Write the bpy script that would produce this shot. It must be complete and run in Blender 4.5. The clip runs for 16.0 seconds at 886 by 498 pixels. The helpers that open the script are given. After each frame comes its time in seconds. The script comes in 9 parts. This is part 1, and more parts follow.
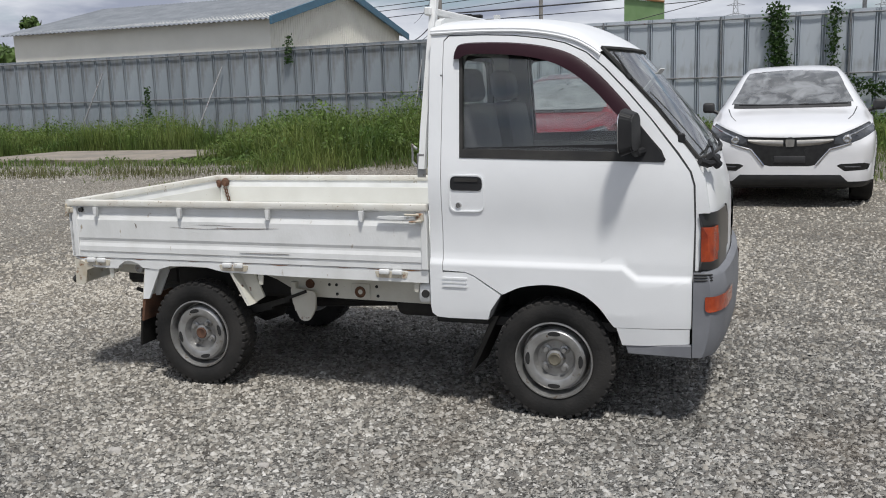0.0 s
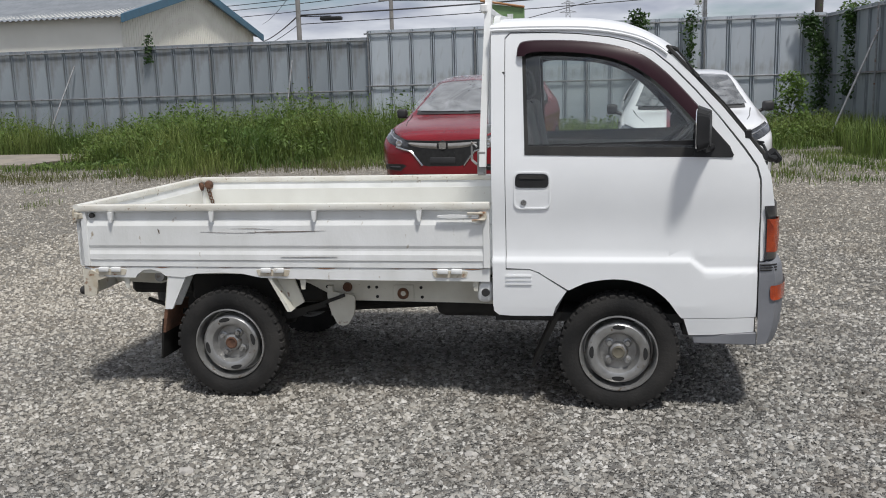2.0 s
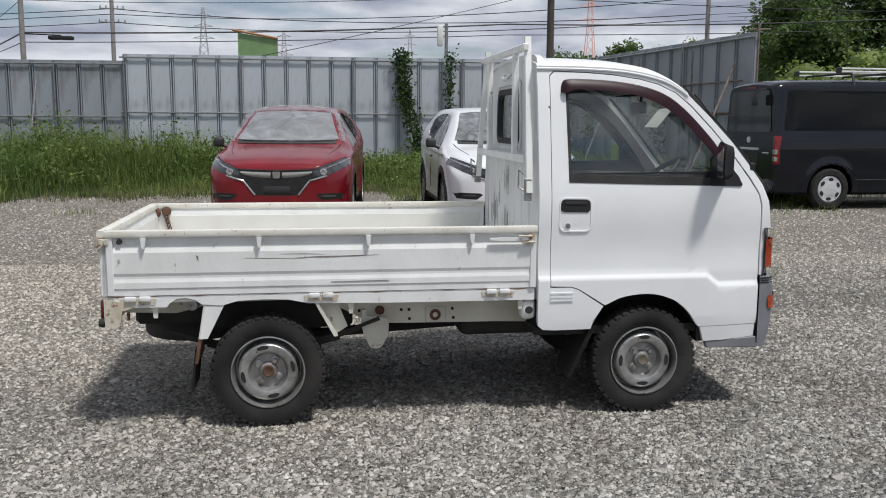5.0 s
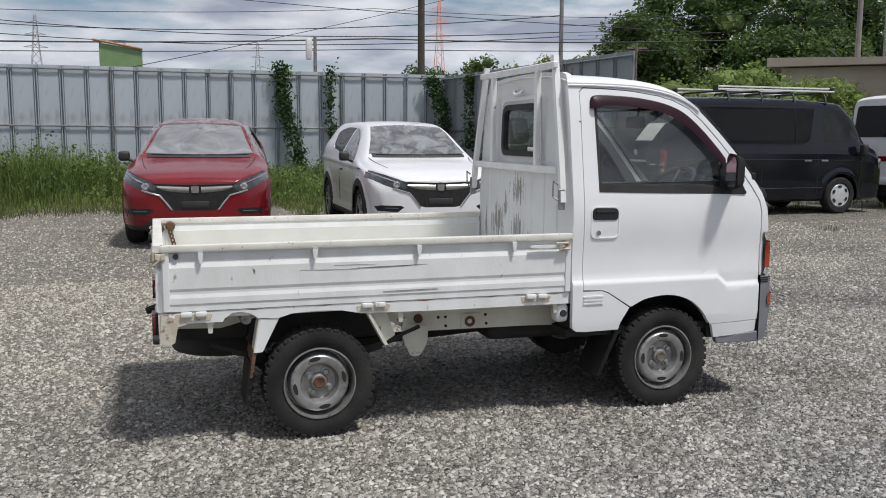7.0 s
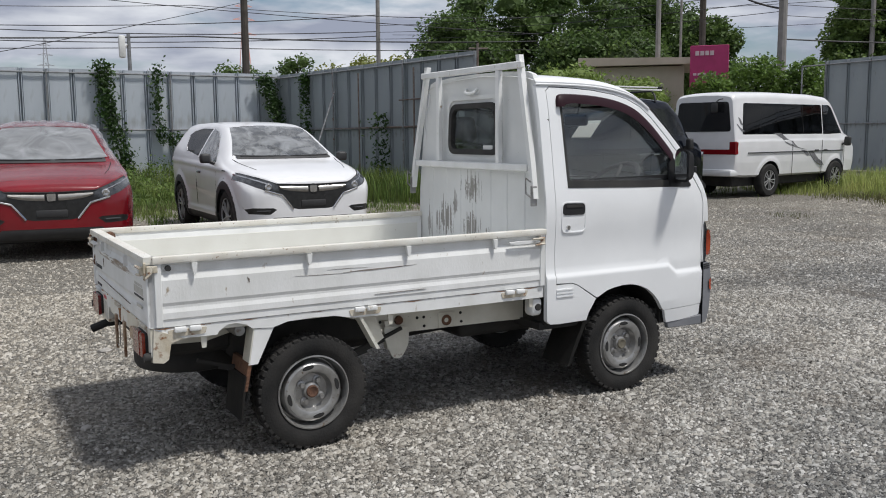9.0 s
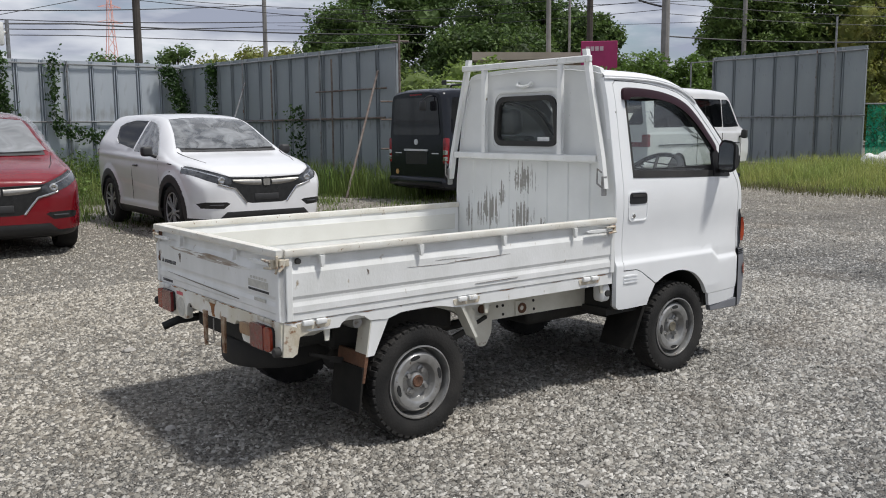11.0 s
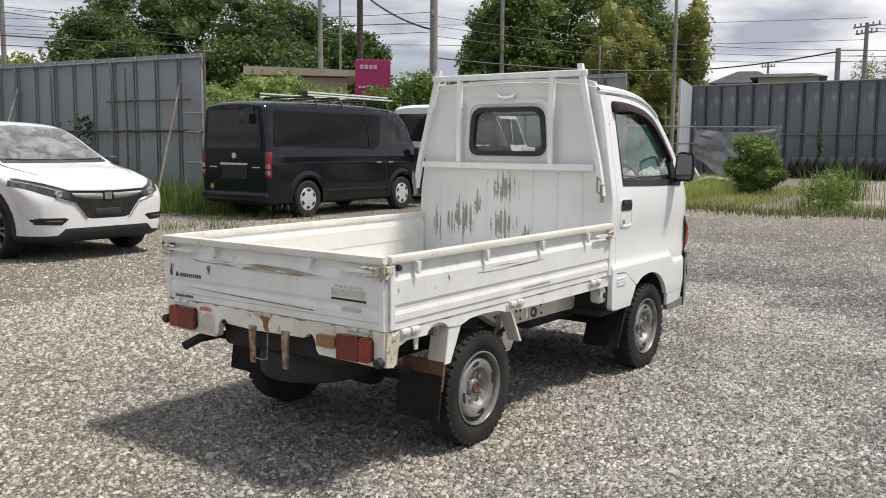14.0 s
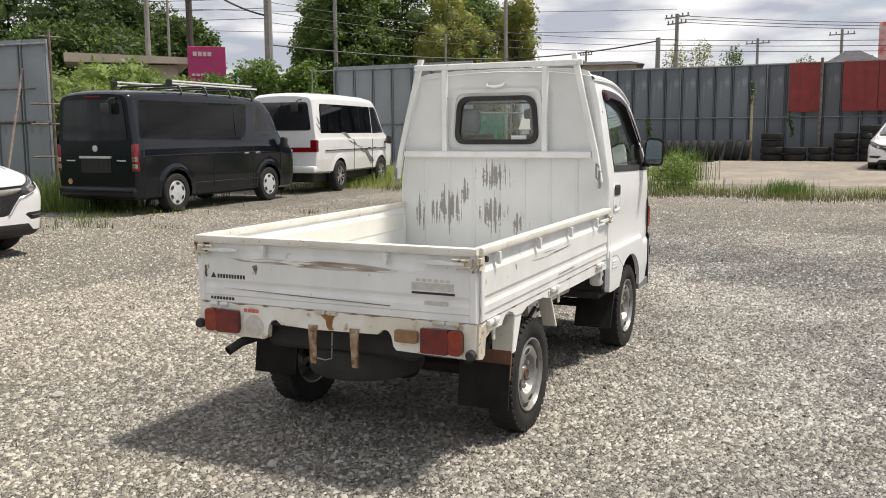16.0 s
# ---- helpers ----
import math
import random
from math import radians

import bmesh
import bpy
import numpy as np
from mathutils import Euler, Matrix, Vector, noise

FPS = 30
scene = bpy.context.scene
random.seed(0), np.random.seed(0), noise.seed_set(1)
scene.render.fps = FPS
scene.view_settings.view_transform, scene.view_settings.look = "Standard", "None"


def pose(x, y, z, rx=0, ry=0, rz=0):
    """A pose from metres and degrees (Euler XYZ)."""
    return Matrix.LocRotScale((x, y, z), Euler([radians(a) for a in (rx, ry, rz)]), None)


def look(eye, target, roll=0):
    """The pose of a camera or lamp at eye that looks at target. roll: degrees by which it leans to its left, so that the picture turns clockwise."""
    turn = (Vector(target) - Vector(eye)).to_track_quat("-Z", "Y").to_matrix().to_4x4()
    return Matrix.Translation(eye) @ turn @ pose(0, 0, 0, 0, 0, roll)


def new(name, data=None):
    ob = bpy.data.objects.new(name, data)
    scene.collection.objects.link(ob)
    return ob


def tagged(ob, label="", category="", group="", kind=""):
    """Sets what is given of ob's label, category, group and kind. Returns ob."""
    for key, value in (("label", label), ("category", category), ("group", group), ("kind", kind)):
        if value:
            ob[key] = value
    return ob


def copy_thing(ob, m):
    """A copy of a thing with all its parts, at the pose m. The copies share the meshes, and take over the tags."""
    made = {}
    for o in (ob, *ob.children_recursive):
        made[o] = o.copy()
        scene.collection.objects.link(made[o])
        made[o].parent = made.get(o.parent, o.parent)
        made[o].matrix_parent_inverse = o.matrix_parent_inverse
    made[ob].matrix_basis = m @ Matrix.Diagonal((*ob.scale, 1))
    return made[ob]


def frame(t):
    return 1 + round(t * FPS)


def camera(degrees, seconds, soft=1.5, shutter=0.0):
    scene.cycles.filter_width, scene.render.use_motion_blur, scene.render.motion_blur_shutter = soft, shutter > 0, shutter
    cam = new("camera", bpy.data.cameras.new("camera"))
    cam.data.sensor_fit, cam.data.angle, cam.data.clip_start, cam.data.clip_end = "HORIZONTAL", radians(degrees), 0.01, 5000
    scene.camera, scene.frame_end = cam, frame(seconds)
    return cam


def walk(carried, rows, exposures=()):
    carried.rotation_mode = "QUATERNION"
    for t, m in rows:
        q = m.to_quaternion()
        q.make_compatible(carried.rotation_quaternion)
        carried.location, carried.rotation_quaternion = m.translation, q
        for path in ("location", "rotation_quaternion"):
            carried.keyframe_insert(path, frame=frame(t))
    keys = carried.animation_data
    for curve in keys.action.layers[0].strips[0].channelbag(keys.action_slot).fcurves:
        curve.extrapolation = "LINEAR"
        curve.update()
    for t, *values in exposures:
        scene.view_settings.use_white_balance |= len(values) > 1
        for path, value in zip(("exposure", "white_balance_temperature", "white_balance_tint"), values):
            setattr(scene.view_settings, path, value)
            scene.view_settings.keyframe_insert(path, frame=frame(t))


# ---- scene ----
cam = camera(52.6, 16.0, 1.0)
PATH = [
    (0, (2.827, -4.436, 1.463), (2.124, -2.595, 1.123), -1.8),
    (0.5, (2.588, -4.435, 1.468), (1.94, -2.577, 1.11), -1.7),
    (1, (2.356, -4.514, 1.466), (1.836, -2.612, 1.128), -1.9),
    (1.5, (2.106, -4.664, 1.476), (1.691, -2.738, 1.13), -2.2),
    (2, (1.862, -4.669, 1.467), (1.492, -2.734, 1.123), -1.6),
    (2.5, (1.623, -4.74, 1.467), (1.339, -2.786, 1.151), -1.7),
    (3, (1.356, -4.878, 1.482), (1.163, -2.917, 1.139), -2.6),
    (3.5, (1.111, -4.844, 1.475), (0.993, -2.877, 1.133), -3.0),
    (4, (0.879, -4.831, 1.471), (0.891, -2.851, 1.186), -1.1),
    (4.2, (0.765, -4.866, 1.469), (0.832, -2.886, 1.192), -0.5),
    (6.3, (-0.345, -4.946, 1.475), (0.112, -3.022, 1.182), -0.2),
    (6.5, (-0.423, -4.932, 1.459), (0.056, -3.012, 1.172), -0.1),
    (7, (-0.663, -4.883, 1.465), (-0.083, -2.986, 1.216), 0.3),
    (7.5, (-0.906, -4.887, 1.467), (-0.213, -3.031, 1.196), -0.3),
    (8, (-1.1, -4.891, 1.472), (-0.314, -3.076, 1.176), -1.2),
    (8.5, (-1.28, -4.733, 1.47), (-0.405, -2.956, 1.195), -1.3),
    (8.7, (-1.343, -4.651, 1.469), (-0.43, -2.891, 1.207), -1.0),
    (10.8, (-2.28, -4.075, 1.463), (-1.115, -2.472, 1.189), 0.1),
    (11, (-2.385, -4.026, 1.47), (-1.194, -2.442, 1.201), -0.4),
    (11.5, (-2.586, -3.928, 1.463), (-1.345, -2.382, 1.198), -0.9),
    (12, (-2.739, -3.733, 1.458), (-1.43, -2.244, 1.198), -0.3),
    (12.5, (-2.919, -3.563, 1.444), (-1.534, -2.144, 1.182), 0.6),
    (13, (-3.16, -3.423, 1.457), (-1.711, -2.071, 1.185), 0.4),
    (13.5, (-3.285, -3.209, 1.423), (-1.789, -1.904, 1.182), 0.2),
    (14, (-3.421, -3.01, 1.419), (-1.833, -1.817, 1.188), 0.4),
    (14.5, (-3.632, -2.82, 1.432), (-1.975, -1.728, 1.181), -1.0),
    (15, (-3.704, -2.587, 1.4), (-2.019, -1.543, 1.136), -1.1),
    (15.5, (-3.768, -2.328, 1.409), (-2.044, -1.346, 1.153), -0.7),
    (16, (-3.961, -2.099, 1.43), (-2.172, -1.241, 1.172), -0.4),
]
walk(cam, [(t, look(eye, target, roll)) for t, eye, target, roll in PATH], [(0, 0.24, 6220, 10), (8, 0.22, 6220, 10), (11, 0.30, 6240, 10), (13, 0.46, 6440, 10), (16, 0.76, 6840, 10)])
# ---- world, sun, exposure ----
SUN_DIR = Vector((0.265, -0.385, 0.97)).normalized()
world = bpy.data.worlds.new("sky")
scene.world = world
world.use_nodes = True
wn, wl = world.node_tree.nodes, world.node_tree.links
wn.clear()
w_out, w_bg = wn.new("ShaderNodeOutputWorld"), wn.new("ShaderNodeBackground")
w_sky = wn.new("ShaderNodeTexSky")
w_sky.sky_type, w_sky.sun_disc = "NISHITA", False
w_sky.sun_elevation = math.asin(SUN_DIR.z)
w_sky.sun_rotation = math.atan2(SUN_DIR.x, SUN_DIR.y)
w_tc, w_map = wn.new("ShaderNodeTexCoord"), wn.new("ShaderNodeMapping")
w_map.inputs["Scale"].default_value = (2.6, 2.6, 10.5)
w_map.inputs["Location"].default_value = (0.3, 1.7, 0.0)
w_n = wn.new("ShaderNodeTexNoise")
w_n.inputs["Scale"].default_value, w_n.inputs["Detail"].default_value, w_n.inputs["Roughness"].default_value = 1.5, 9.0, 0.55
w_ramp = wn.new("ShaderNodeValToRGB")
w_ramp.color_ramp.elements[0].position, w_ramp.color_ramp.elements[1].position = 0.34, 0.48
w_n2 = wn.new("ShaderNodeTexNoise")
w_n2.inputs["Scale"].default_value, w_n2.inputs["Detail"].default_value = 2.6, 8.0
w_ramp2 = wn.new("ShaderNodeValToRGB")
w_ramp2.color_ramp.elements[0].position, w_ramp2.color_ramp.elements[1].position = 0.36, 0.62
w_ramp2.color_ramp.elements[0].color = (4.4, 4.7, 5.7, 1)
w_ramp2.color_ramp.elements[1].color = (9.7, 9.8, 10.1, 1)
w_mix = wn.new("ShaderNodeMix")
w_mix.data_type = "RGBA"
wl.new(w_tc.outputs["Generated"], w_map.inputs["Vector"])
wl.new(w_map.outputs["Vector"], w_n.inputs["Vector"])
wl.new(w_map.outputs["Vector"], w_n2.inputs["Vector"])
wl.new(w_n.outputs["Fac"], w_ramp.inputs["Fac"])
wl.new(w_n2.outputs["Fac"], w_ramp2.inputs["Fac"])
wl.new(w_ramp.outputs["Color"], w_mix.inputs["Factor"])
wl.new(w_sky.outputs["Color"], w_mix.inputs[6])
wl.new(w_ramp2.outputs["Color"], w_mix.inputs[7])
wl.new(w_mix.outputs[2], w_bg.inputs["Color"])
w_bg.inputs["Strength"].default_value = 0.066
wl.new(w_bg.outputs["Background"], w_out.inputs["Surface"])

sun = new("sun", bpy.data.lights.new("sun", "SUN"))
sun.data.energy, sun.data.angle, sun.data.color = 2.75, radians(6.5), (1.0, 0.95, 0.87)
sun.matrix_world = look(SUN_DIR * 50, (0, 0, 0))


# ---- materials ----
def mat(name, c1, c2=None, scale=4.0, rough=0.5, metal=0.0, bump=0.0, bscale=60.0, coat=0.0, stretch=(1, 1, 1), rough2=None,
        spots=None, spot_scale=25.0, spot_lo=0.62, spot_hi=0.68, island=0.0, obj=0.0, spec=0.5):
    """Two colours mixed by a broad noise, fine relief, and optional spots of a third colour."""
    m = bpy.data.materials.new(name)
    m.use_nodes = True
    n, l = m.node_tree.nodes, m.node_tree.links
    b = n["Principled BSDF"]
    b.inputs["Metallic"].default_value, b.inputs["Roughness"].default_value = metal, rough
    b.inputs["Coat Weight"].default_value = coat
    b.inputs["Coat Roughness"].default_value = 0.08
    b.inputs["Specular IOR Level"].default_value = spec
    tc, mp = n.new("ShaderNodeTexCoord"), n.new("ShaderNodeMapping")
    mp.inputs["Scale"].default_value = stretch
    l.new(tc.outputs["Object"], mp.inputs["Vector"])
    no = n.new("ShaderNodeTexNoise")
    no.inputs["Scale"].default_value, no.inputs["Detail"].default_value = scale, 6.0
    l.new(mp.outputs["Vector"], no.inputs["Vector"])
    ra = n.new("ShaderNodeValToRGB")
    ra.color_ramp.elements[0].position, ra.color_ramp.elements[1].position = 0.32, 0.68
    ra.color_ramp.elements[0].color = (*c1, 1)
    ra.color_ramp.elements[1].color = (*(c2 or c1), 1)
    l.new(no.outputs["Fac"], ra.inputs["Fac"])
    col = ra.outputs["Color"]
    if spots:
        s = n.new("ShaderNodeTexNoise")
        s.inputs["Scale"].default_value, s.inputs["Detail"].default_value = spot_scale, 8.0
        l.new(mp.outputs["Vector"], s.inputs["Vector"])
        sr = n.new("ShaderNodeMapRange")
        sr.inputs["From Min"].default_value, sr.inputs["From Max"].default_value = spot_lo, spot_hi
        l.new(s.outputs["Fac"], sr.inputs["Value"])
        mx = n.new("ShaderNodeMix")
        mx.data_type = "RGBA"
        l.new(sr.outputs["Result"], mx.inputs["Factor"])
        l.new(col, mx.inputs[6])
        mx.inputs[7].default_value = (*spots, 1)
        col = mx.outputs[2]
    if island or obj:
        src = n.new("ShaderNodeNewGeometry").outputs["Random Per Island"] if island else n.new("ShaderNodeObjectInfo").outputs["Random"]
        amt = island or obj
        mr = n.new("ShaderNodeMapRange")
        mr.inputs["To Min"].default_value, mr.inputs["To Max"].default_value = 1 - amt, 1 + amt
        l.new(src, mr.inputs["Value"])
        hs = n.new("ShaderNodeHueSaturation")
        l.new(mr.outputs["Result"], hs.inputs["Value"])
        l.new(col, hs.inputs["Color"])
        col = hs.outputs["Color"]
    l.new(col, b.inputs["Base Color"])
    if rough2 is not None:
        rr = n.new("ShaderNodeMapRange")
        rr.inputs["To Min"].default_value, rr.inputs["To Max"].default_value = rough, rough2
        l.new(no.outputs["Fac"], rr.inputs["Value"])
        l.new(rr.outputs["Result"], b.inputs["Roughness"])
    if bump:
        bn = n.new("ShaderNodeTexNoise")
        bn.inputs["Scale"].default_value, bn.inputs["Detail"].default_value = bscale, 4.0
        l.new(mp.outputs["Vector"], bn.inputs["Vector"])
        bu = n.new("ShaderNodeBump")
        bu.inputs["Strength"].default_value, bu.inputs["Distance"].default_value = bump, 0.02
        l.new(bn.outputs["Fac"], bu.inputs["Height"])
        l.new(bu.outputs["Normal"], b.inputs["Normal"])
    return m


def glass(name, tint=(0.8, 0.85, 0.85), gloss=0.09, dusty=0.0, wrinkle=0.0):
    m = bpy.data.materials.new(name)
    m.use_nodes = True
    n, l = m.node_tree.nodes, m.node_tree.links
    n.clear()
    out, mix, tr, gl, fr = (n.new("ShaderNode" + k) for k in ("OutputMaterial", "MixShader", "BsdfTransparent", "BsdfGlossy", "LayerWeight"))
    tr.inputs["Color"].default_value = (*tint, 1)
    gl.inputs["Roughness"].default_value = 0.015
    fr.inputs["Blend"].default_value = 0.5
    pw, ad = n.new("ShaderNodeMath"), n.new("ShaderNodeMath")
    pw.operation, ad.operation = "POWER", "MULTIPLY_ADD"
    pw.inputs[1].default_value, ad.inputs[1].default_value, ad.inputs[2].default_value = 4.0, 0.9, gloss
    l.new(fr.outputs["Facing"], pw.inputs[0]), l.new(pw.outputs["Value"], ad.inputs[0])
    l.new(ad.outputs["Value"], mix.inputs["Fac"])
    l.new(tr.outputs["BSDF"], mix.inputs[1])
    l.new(gl.outputs["BSDF"], mix.inputs[2])
    last = mix.outputs["Shader"]
    if wrinkle:
        wt, wb, tcw = n.new("ShaderNodeTexNoise"), n.new("ShaderNodeBump"), n.new("ShaderNodeTexCoord")
        wt.inputs["Scale"].default_value, wt.inputs["Detail"].default_value, wt.inputs["Distortion"].default_value = 3.2, 2.0, 0.8
        wb.inputs["Strength"].default_value, wb.inputs["Distance"].default_value = wrinkle, 0.05
        l.new(tcw.outputs["Object"], wt.inputs["Vector"]), l.new(wt.outputs["Fac"], wb.inputs["Height"])
        l.new(wb.outputs["Normal"], gl.inputs["Normal"])
    if dusty:
        di, mx, no, mr = (n.new("ShaderNode" + k) for k in ("BsdfDiffuse", "MixShader", "TexNoise", "MapRange"))
        di.inputs["Color"].default_value = (0.60, 0.62, 0.64, 1)
        lo, hi, size = dusty if isinstance(dusty, tuple) else (dusty * 0.3, dusty * 1.5, 7.0)
        no.inputs["Scale"].default_value, no.inputs["Detail"].default_value, no.inputs["Distortion"].default_value = size, 7.0, 1.2
        tcd = n.new("ShaderNodeTexCoord")
        l.new(tcd.outputs["Object"], no.inputs["Vector"])
        mr.inputs["From Min"].default_value, mr.inputs["From Max"].default_value = 0.38, 0.68
        mr.inputs["To Min"].default_value, mr.inputs["To Max"].default_value = lo, hi
        l.new(no.outputs["Fac"], mr.inputs["Value"])
        l.new(mr.outputs["Result"], mx.inputs["Fac"])
        l.new(last, mx.inputs[1])
        l.new(di.outputs["BSDF"], mx.inputs[2])
        last = mx.outputs["Shader"]
    l.new(last, out.inputs["Surface"])
    return m


RUST = (0.16, 0.06, 0.025)
M_PAINT = mat("white_paint", (0.81, 0.82, 0.825), (0.76, 0.77, 0.775), 3.0, 0.32, coat=0.35, rough2=0.42, bump=0.02, bscale=180)
M_BEDPAINT = mat("bed_paint", (0.80, 0.805, 0.80), (0.67, 0.675, 0.655), 7.0, 0.40, bump=0.05, bscale=110, rough2=0.58, spots=(0.36, 0.30, 0.22), spot_scale=34, spot_lo=0.665, spot_hi=0.75, stretch=(0.8, 0.8, 0.45))
M_BEDIN = mat("bed_inner_paint", (0.73, 0.73, 0.69), (0.65, 0.645, 0.60), 4.0, 0.5, bump=0.04, bscale=90, spots=(0.34, 0.27, 0.19), spot_scale=60, spot_lo=0.69, spot_hi=0.77)
M_RIM_EDGE = mat("worn_top_edge", (0.72, 0.71, 0.66), (0.63, 0.60, 0.53), 9.0, 0.5, bump=0.08, bscale=80, spots=(0.26, 0.18, 0.11), spot_scale=75, spot_lo=0.64, spot_hi=0.72)
M_CREAM = mat("cream_underbody", (0.68, 0.67, 0.60), (0.54, 0.52, 0.45), 6.0, 0.6, bump=0.1, bscale=60, spots=RUST, spot_scale=22, spot_lo=0.66, spot_hi=0.74)
M_RUSTY = mat("rusty_steel", (0.15, 0.072, 0.04), (0.08, 0.042, 0.027), 14.0, 0.85, bump=0.3, bscale=90)
M_RUSTCREAM = mat("rust_stained_cream", (0.60, 0.57, 0.49), (0.46, 0.40, 0.30), 22.0, 0.65, bump=0.12, bscale=70, spots=(0.20, 0.085, 0.03), spot_scale=26, spot_lo=0.56, spot_hi=0.66)
M_BLACKPL = mat("black_plastic", (0.014, 0.014, 0.015), (0.024, 0.024, 0.025), 12.0, 0.55, spec=0.3, bump=0.05, bscale=200)
M_RUBBER = mat("rubber", (0.018, 0.018, 0.018), (0.04, 0.038, 0.035), 8.0, 0.8, bump=0.12, bscale=120)
M_TYRE = mat("tyre_rubber", (0.013, 0.013, 0.013), (0.034, 0.032, 0.030), 6.0, 0.85, spec=0.3, bump=0.15, bscale=90)
M_FLAP = mat("mud_flap_rubber", (0.008, 0.008, 0.008), (0.02, 0.019, 0.017), 7.0, 0.85, spec=0.2, bump=0.1, bscale=50)
M_UNDER = mat("underbody_black", (0.012, 0.012, 0.012), (0.03, 0.028, 0.025), 6.0, 0.8, bump=0.15, bscale=40)
M_GAP = mat("door_gap", (0.02, 0.02, 0.02), None, 5, 0.9)
M_SEAL = mat("grey_door_seal", (0.11, 0.11, 0.11), (0.16, 0.16, 0.16), 5, 0.9)
M_BUMPER = mat("grey_bumper_plastic", (0.16, 0.165, 0.18), (0.20, 0.205, 0.22), 6.0, 0.55, bump=0.08, bscale=220)
M_STEEL = mat("silver_wheel_steel", (0.40, 0.40, 0.395), (0.22, 0.215, 0.205), 11.0, 0.34, 0.6, bump=0.1, bscale=60, spots=(0.16, 0.12, 0.09), spot_scale=35, spot_lo=0.62, spot_hi=0.72)
M_CHROME = mat("chrome", (0.75, 0.75, 0.75), (0.6, 0.6, 0.6), 6, 0.12, 1.0)
M_MIRROR = mat("mirror_glass", (0.85, 0.87, 0.88), None, 3, 0.02, 1.0)
M_VISOR = mat("smoked_visor", (0.022, 0.009, 0.013), (0.030, 0.012, 0.017), 5, 0.34, coat=0.0, spec=0.12)
M_AMBER = mat("amber_lens", (0.42, 0.060, 0.010), (0.26, 0.030, 0.007), 30, 0.2, coat=0.6, bump=0.2, bscale=160)
M_REDLENS = mat("red_lens", (0.17, 0.005, 0.007), (0.09, 0.004, 0.006), 25, 0.15, coat=0.3, bump=0.15, bscale=150)
M_REVLENS = mat("yellowed_lens", (0.28, 0.15, 0.06), (0.2, 0.10, 0.04), 25, 0.3, coat=0.4, bump=0.15, bscale=150)
M_SEAT = mat("seat_vinyl", (0.05, 0.05, 0.055), (0.08, 0.08, 0.085), 6, 0.6, bump=0.1, bscale=140)
M_TRIMGREY = mat("grey_interior", (0.16, 0.165, 0.17), (0.12, 0.12, 0.125), 5, 0.6, bump=0.05, bscale=120)
M_PAPER = mat("paper", (0.78, 0.78, 0.76), (0.7, 0.7, 0.68), 4, 0.8)
M_INK = mat("dark_lettering", (0.03, 0.03, 0.035), None, 5, 0.6)
M_STICK = mat("faded_sticker", (0.46, 0.45, 0.41), (0.60, 0.585, 0.53), 40, 0.6)
M_REDSTICK = mat("red_sticker", (0.55, 0.08, 0.10), (0.6, 0.2, 0.2), 30, 0.6)
G_CLEAR = glass("clear_glass", (0.94, 0.96, 0.95), 0.06, 0.006)
G_WIND = glass("windscreen_glass", (0.80, 0.86, 0.84), 0.09, 0.05)
G_DARK = glass("tinted_glass", (0.03, 0.032, 0.035), 0.03)
for nd in G_DARK.node_tree.nodes:
    if nd.type == "MATH" and nd.operation == "MULTIPLY_ADD":
        nd.inputs[1].default_value = 0.5
G_SMOKE = glass("smoke_glass", (0.30, 0.31, 0.32), 0.07)
G_VANFRONT = glass("green_tinted_glass", (0.16, 0.19, 0.175), 0.05)
G_FILM = glass("film_covered_glass", (0.52, 0.55, 0.57), 0.08, (0.24, 0.44, 3.0), wrinkle=0.15)
G_FILMDARK = glass("film_on_cracked_glass", (0.42, 0.46, 0.48), 0.08, (0.12, 0.40, 4.0), wrinkle=0.3)
G_WRAP = glass("loose_clear_film", (0.93, 0.93, 0.93), 0.10, (0.0, 0.20, 9.0), wrinkle=0.9)


# ---- building helpers ----
def finish(bm, angle=32):
    bmesh.ops.recalc_face_normals(bm, faces=bm.faces[:])
    lim = radians(angle)
    for f in bm.faces:
        f.smooth = True
    for e in bm.edges:
        e.smooth = len(e.link_faces) == 2 and e.calc_face_angle(0) < lim


def part(name, bm, material, parent=None, label="", keep=False, crease=32):
    """Link a bmesh as one mesh object, under parent if given."""
    if not keep:
        finish(bm, crease)
    me = bpy.data.meshes.new(name)
    bm.to_mesh(me)
    bm.free()
    for m in (material if isinstance(material, (list, tuple)) else (material,)):
        me.materials.append(m)
    ob = new(name, me)
    if parent:
        ob.parent = parent
    if label:
        ob["label"] = label
    return ob


def thing(name, m, label, category, group="", kind=""):
    ob = new(name)
    ob.empty_display_size = 0.2
    ob.matrix_world = m
    return tagged(ob, label, category, group, kind)


def box(bm, x0, x1, y0, y1, z0, z1, bev=0.0, m=None, seg=1):
    r = bmesh.ops.create_cube(bm, size=1.0)["verts"]
    bmesh.ops.scale(bm, vec=(x1 - x0, y1 - y0, z1 - z0), verts=r)
    bmesh.ops.translate(bm, vec=((x0 + x1) / 2, (y0 + y1) / 2, (z0 + z1) / 2), verts=r)
    if bev:
        es = list({e for v in r for e in v.link_edges})
        g = bmesh.ops.bevel(bm, geom=es, offset=bev, segments=seg, profile=0.5, affect="EDGES")
        r = list({v for f in g["faces"] for v in f.verts} | {v for v in r if v.is_valid})
    if m is not None:
        bmesh.ops.transform(bm, matrix=m, verts=r)
    return r


def boxes(*specs, bev=0.004):
    bm = bmesh.new()
    for s in specs:
        box(bm, *s, bev=bev)
    return bm


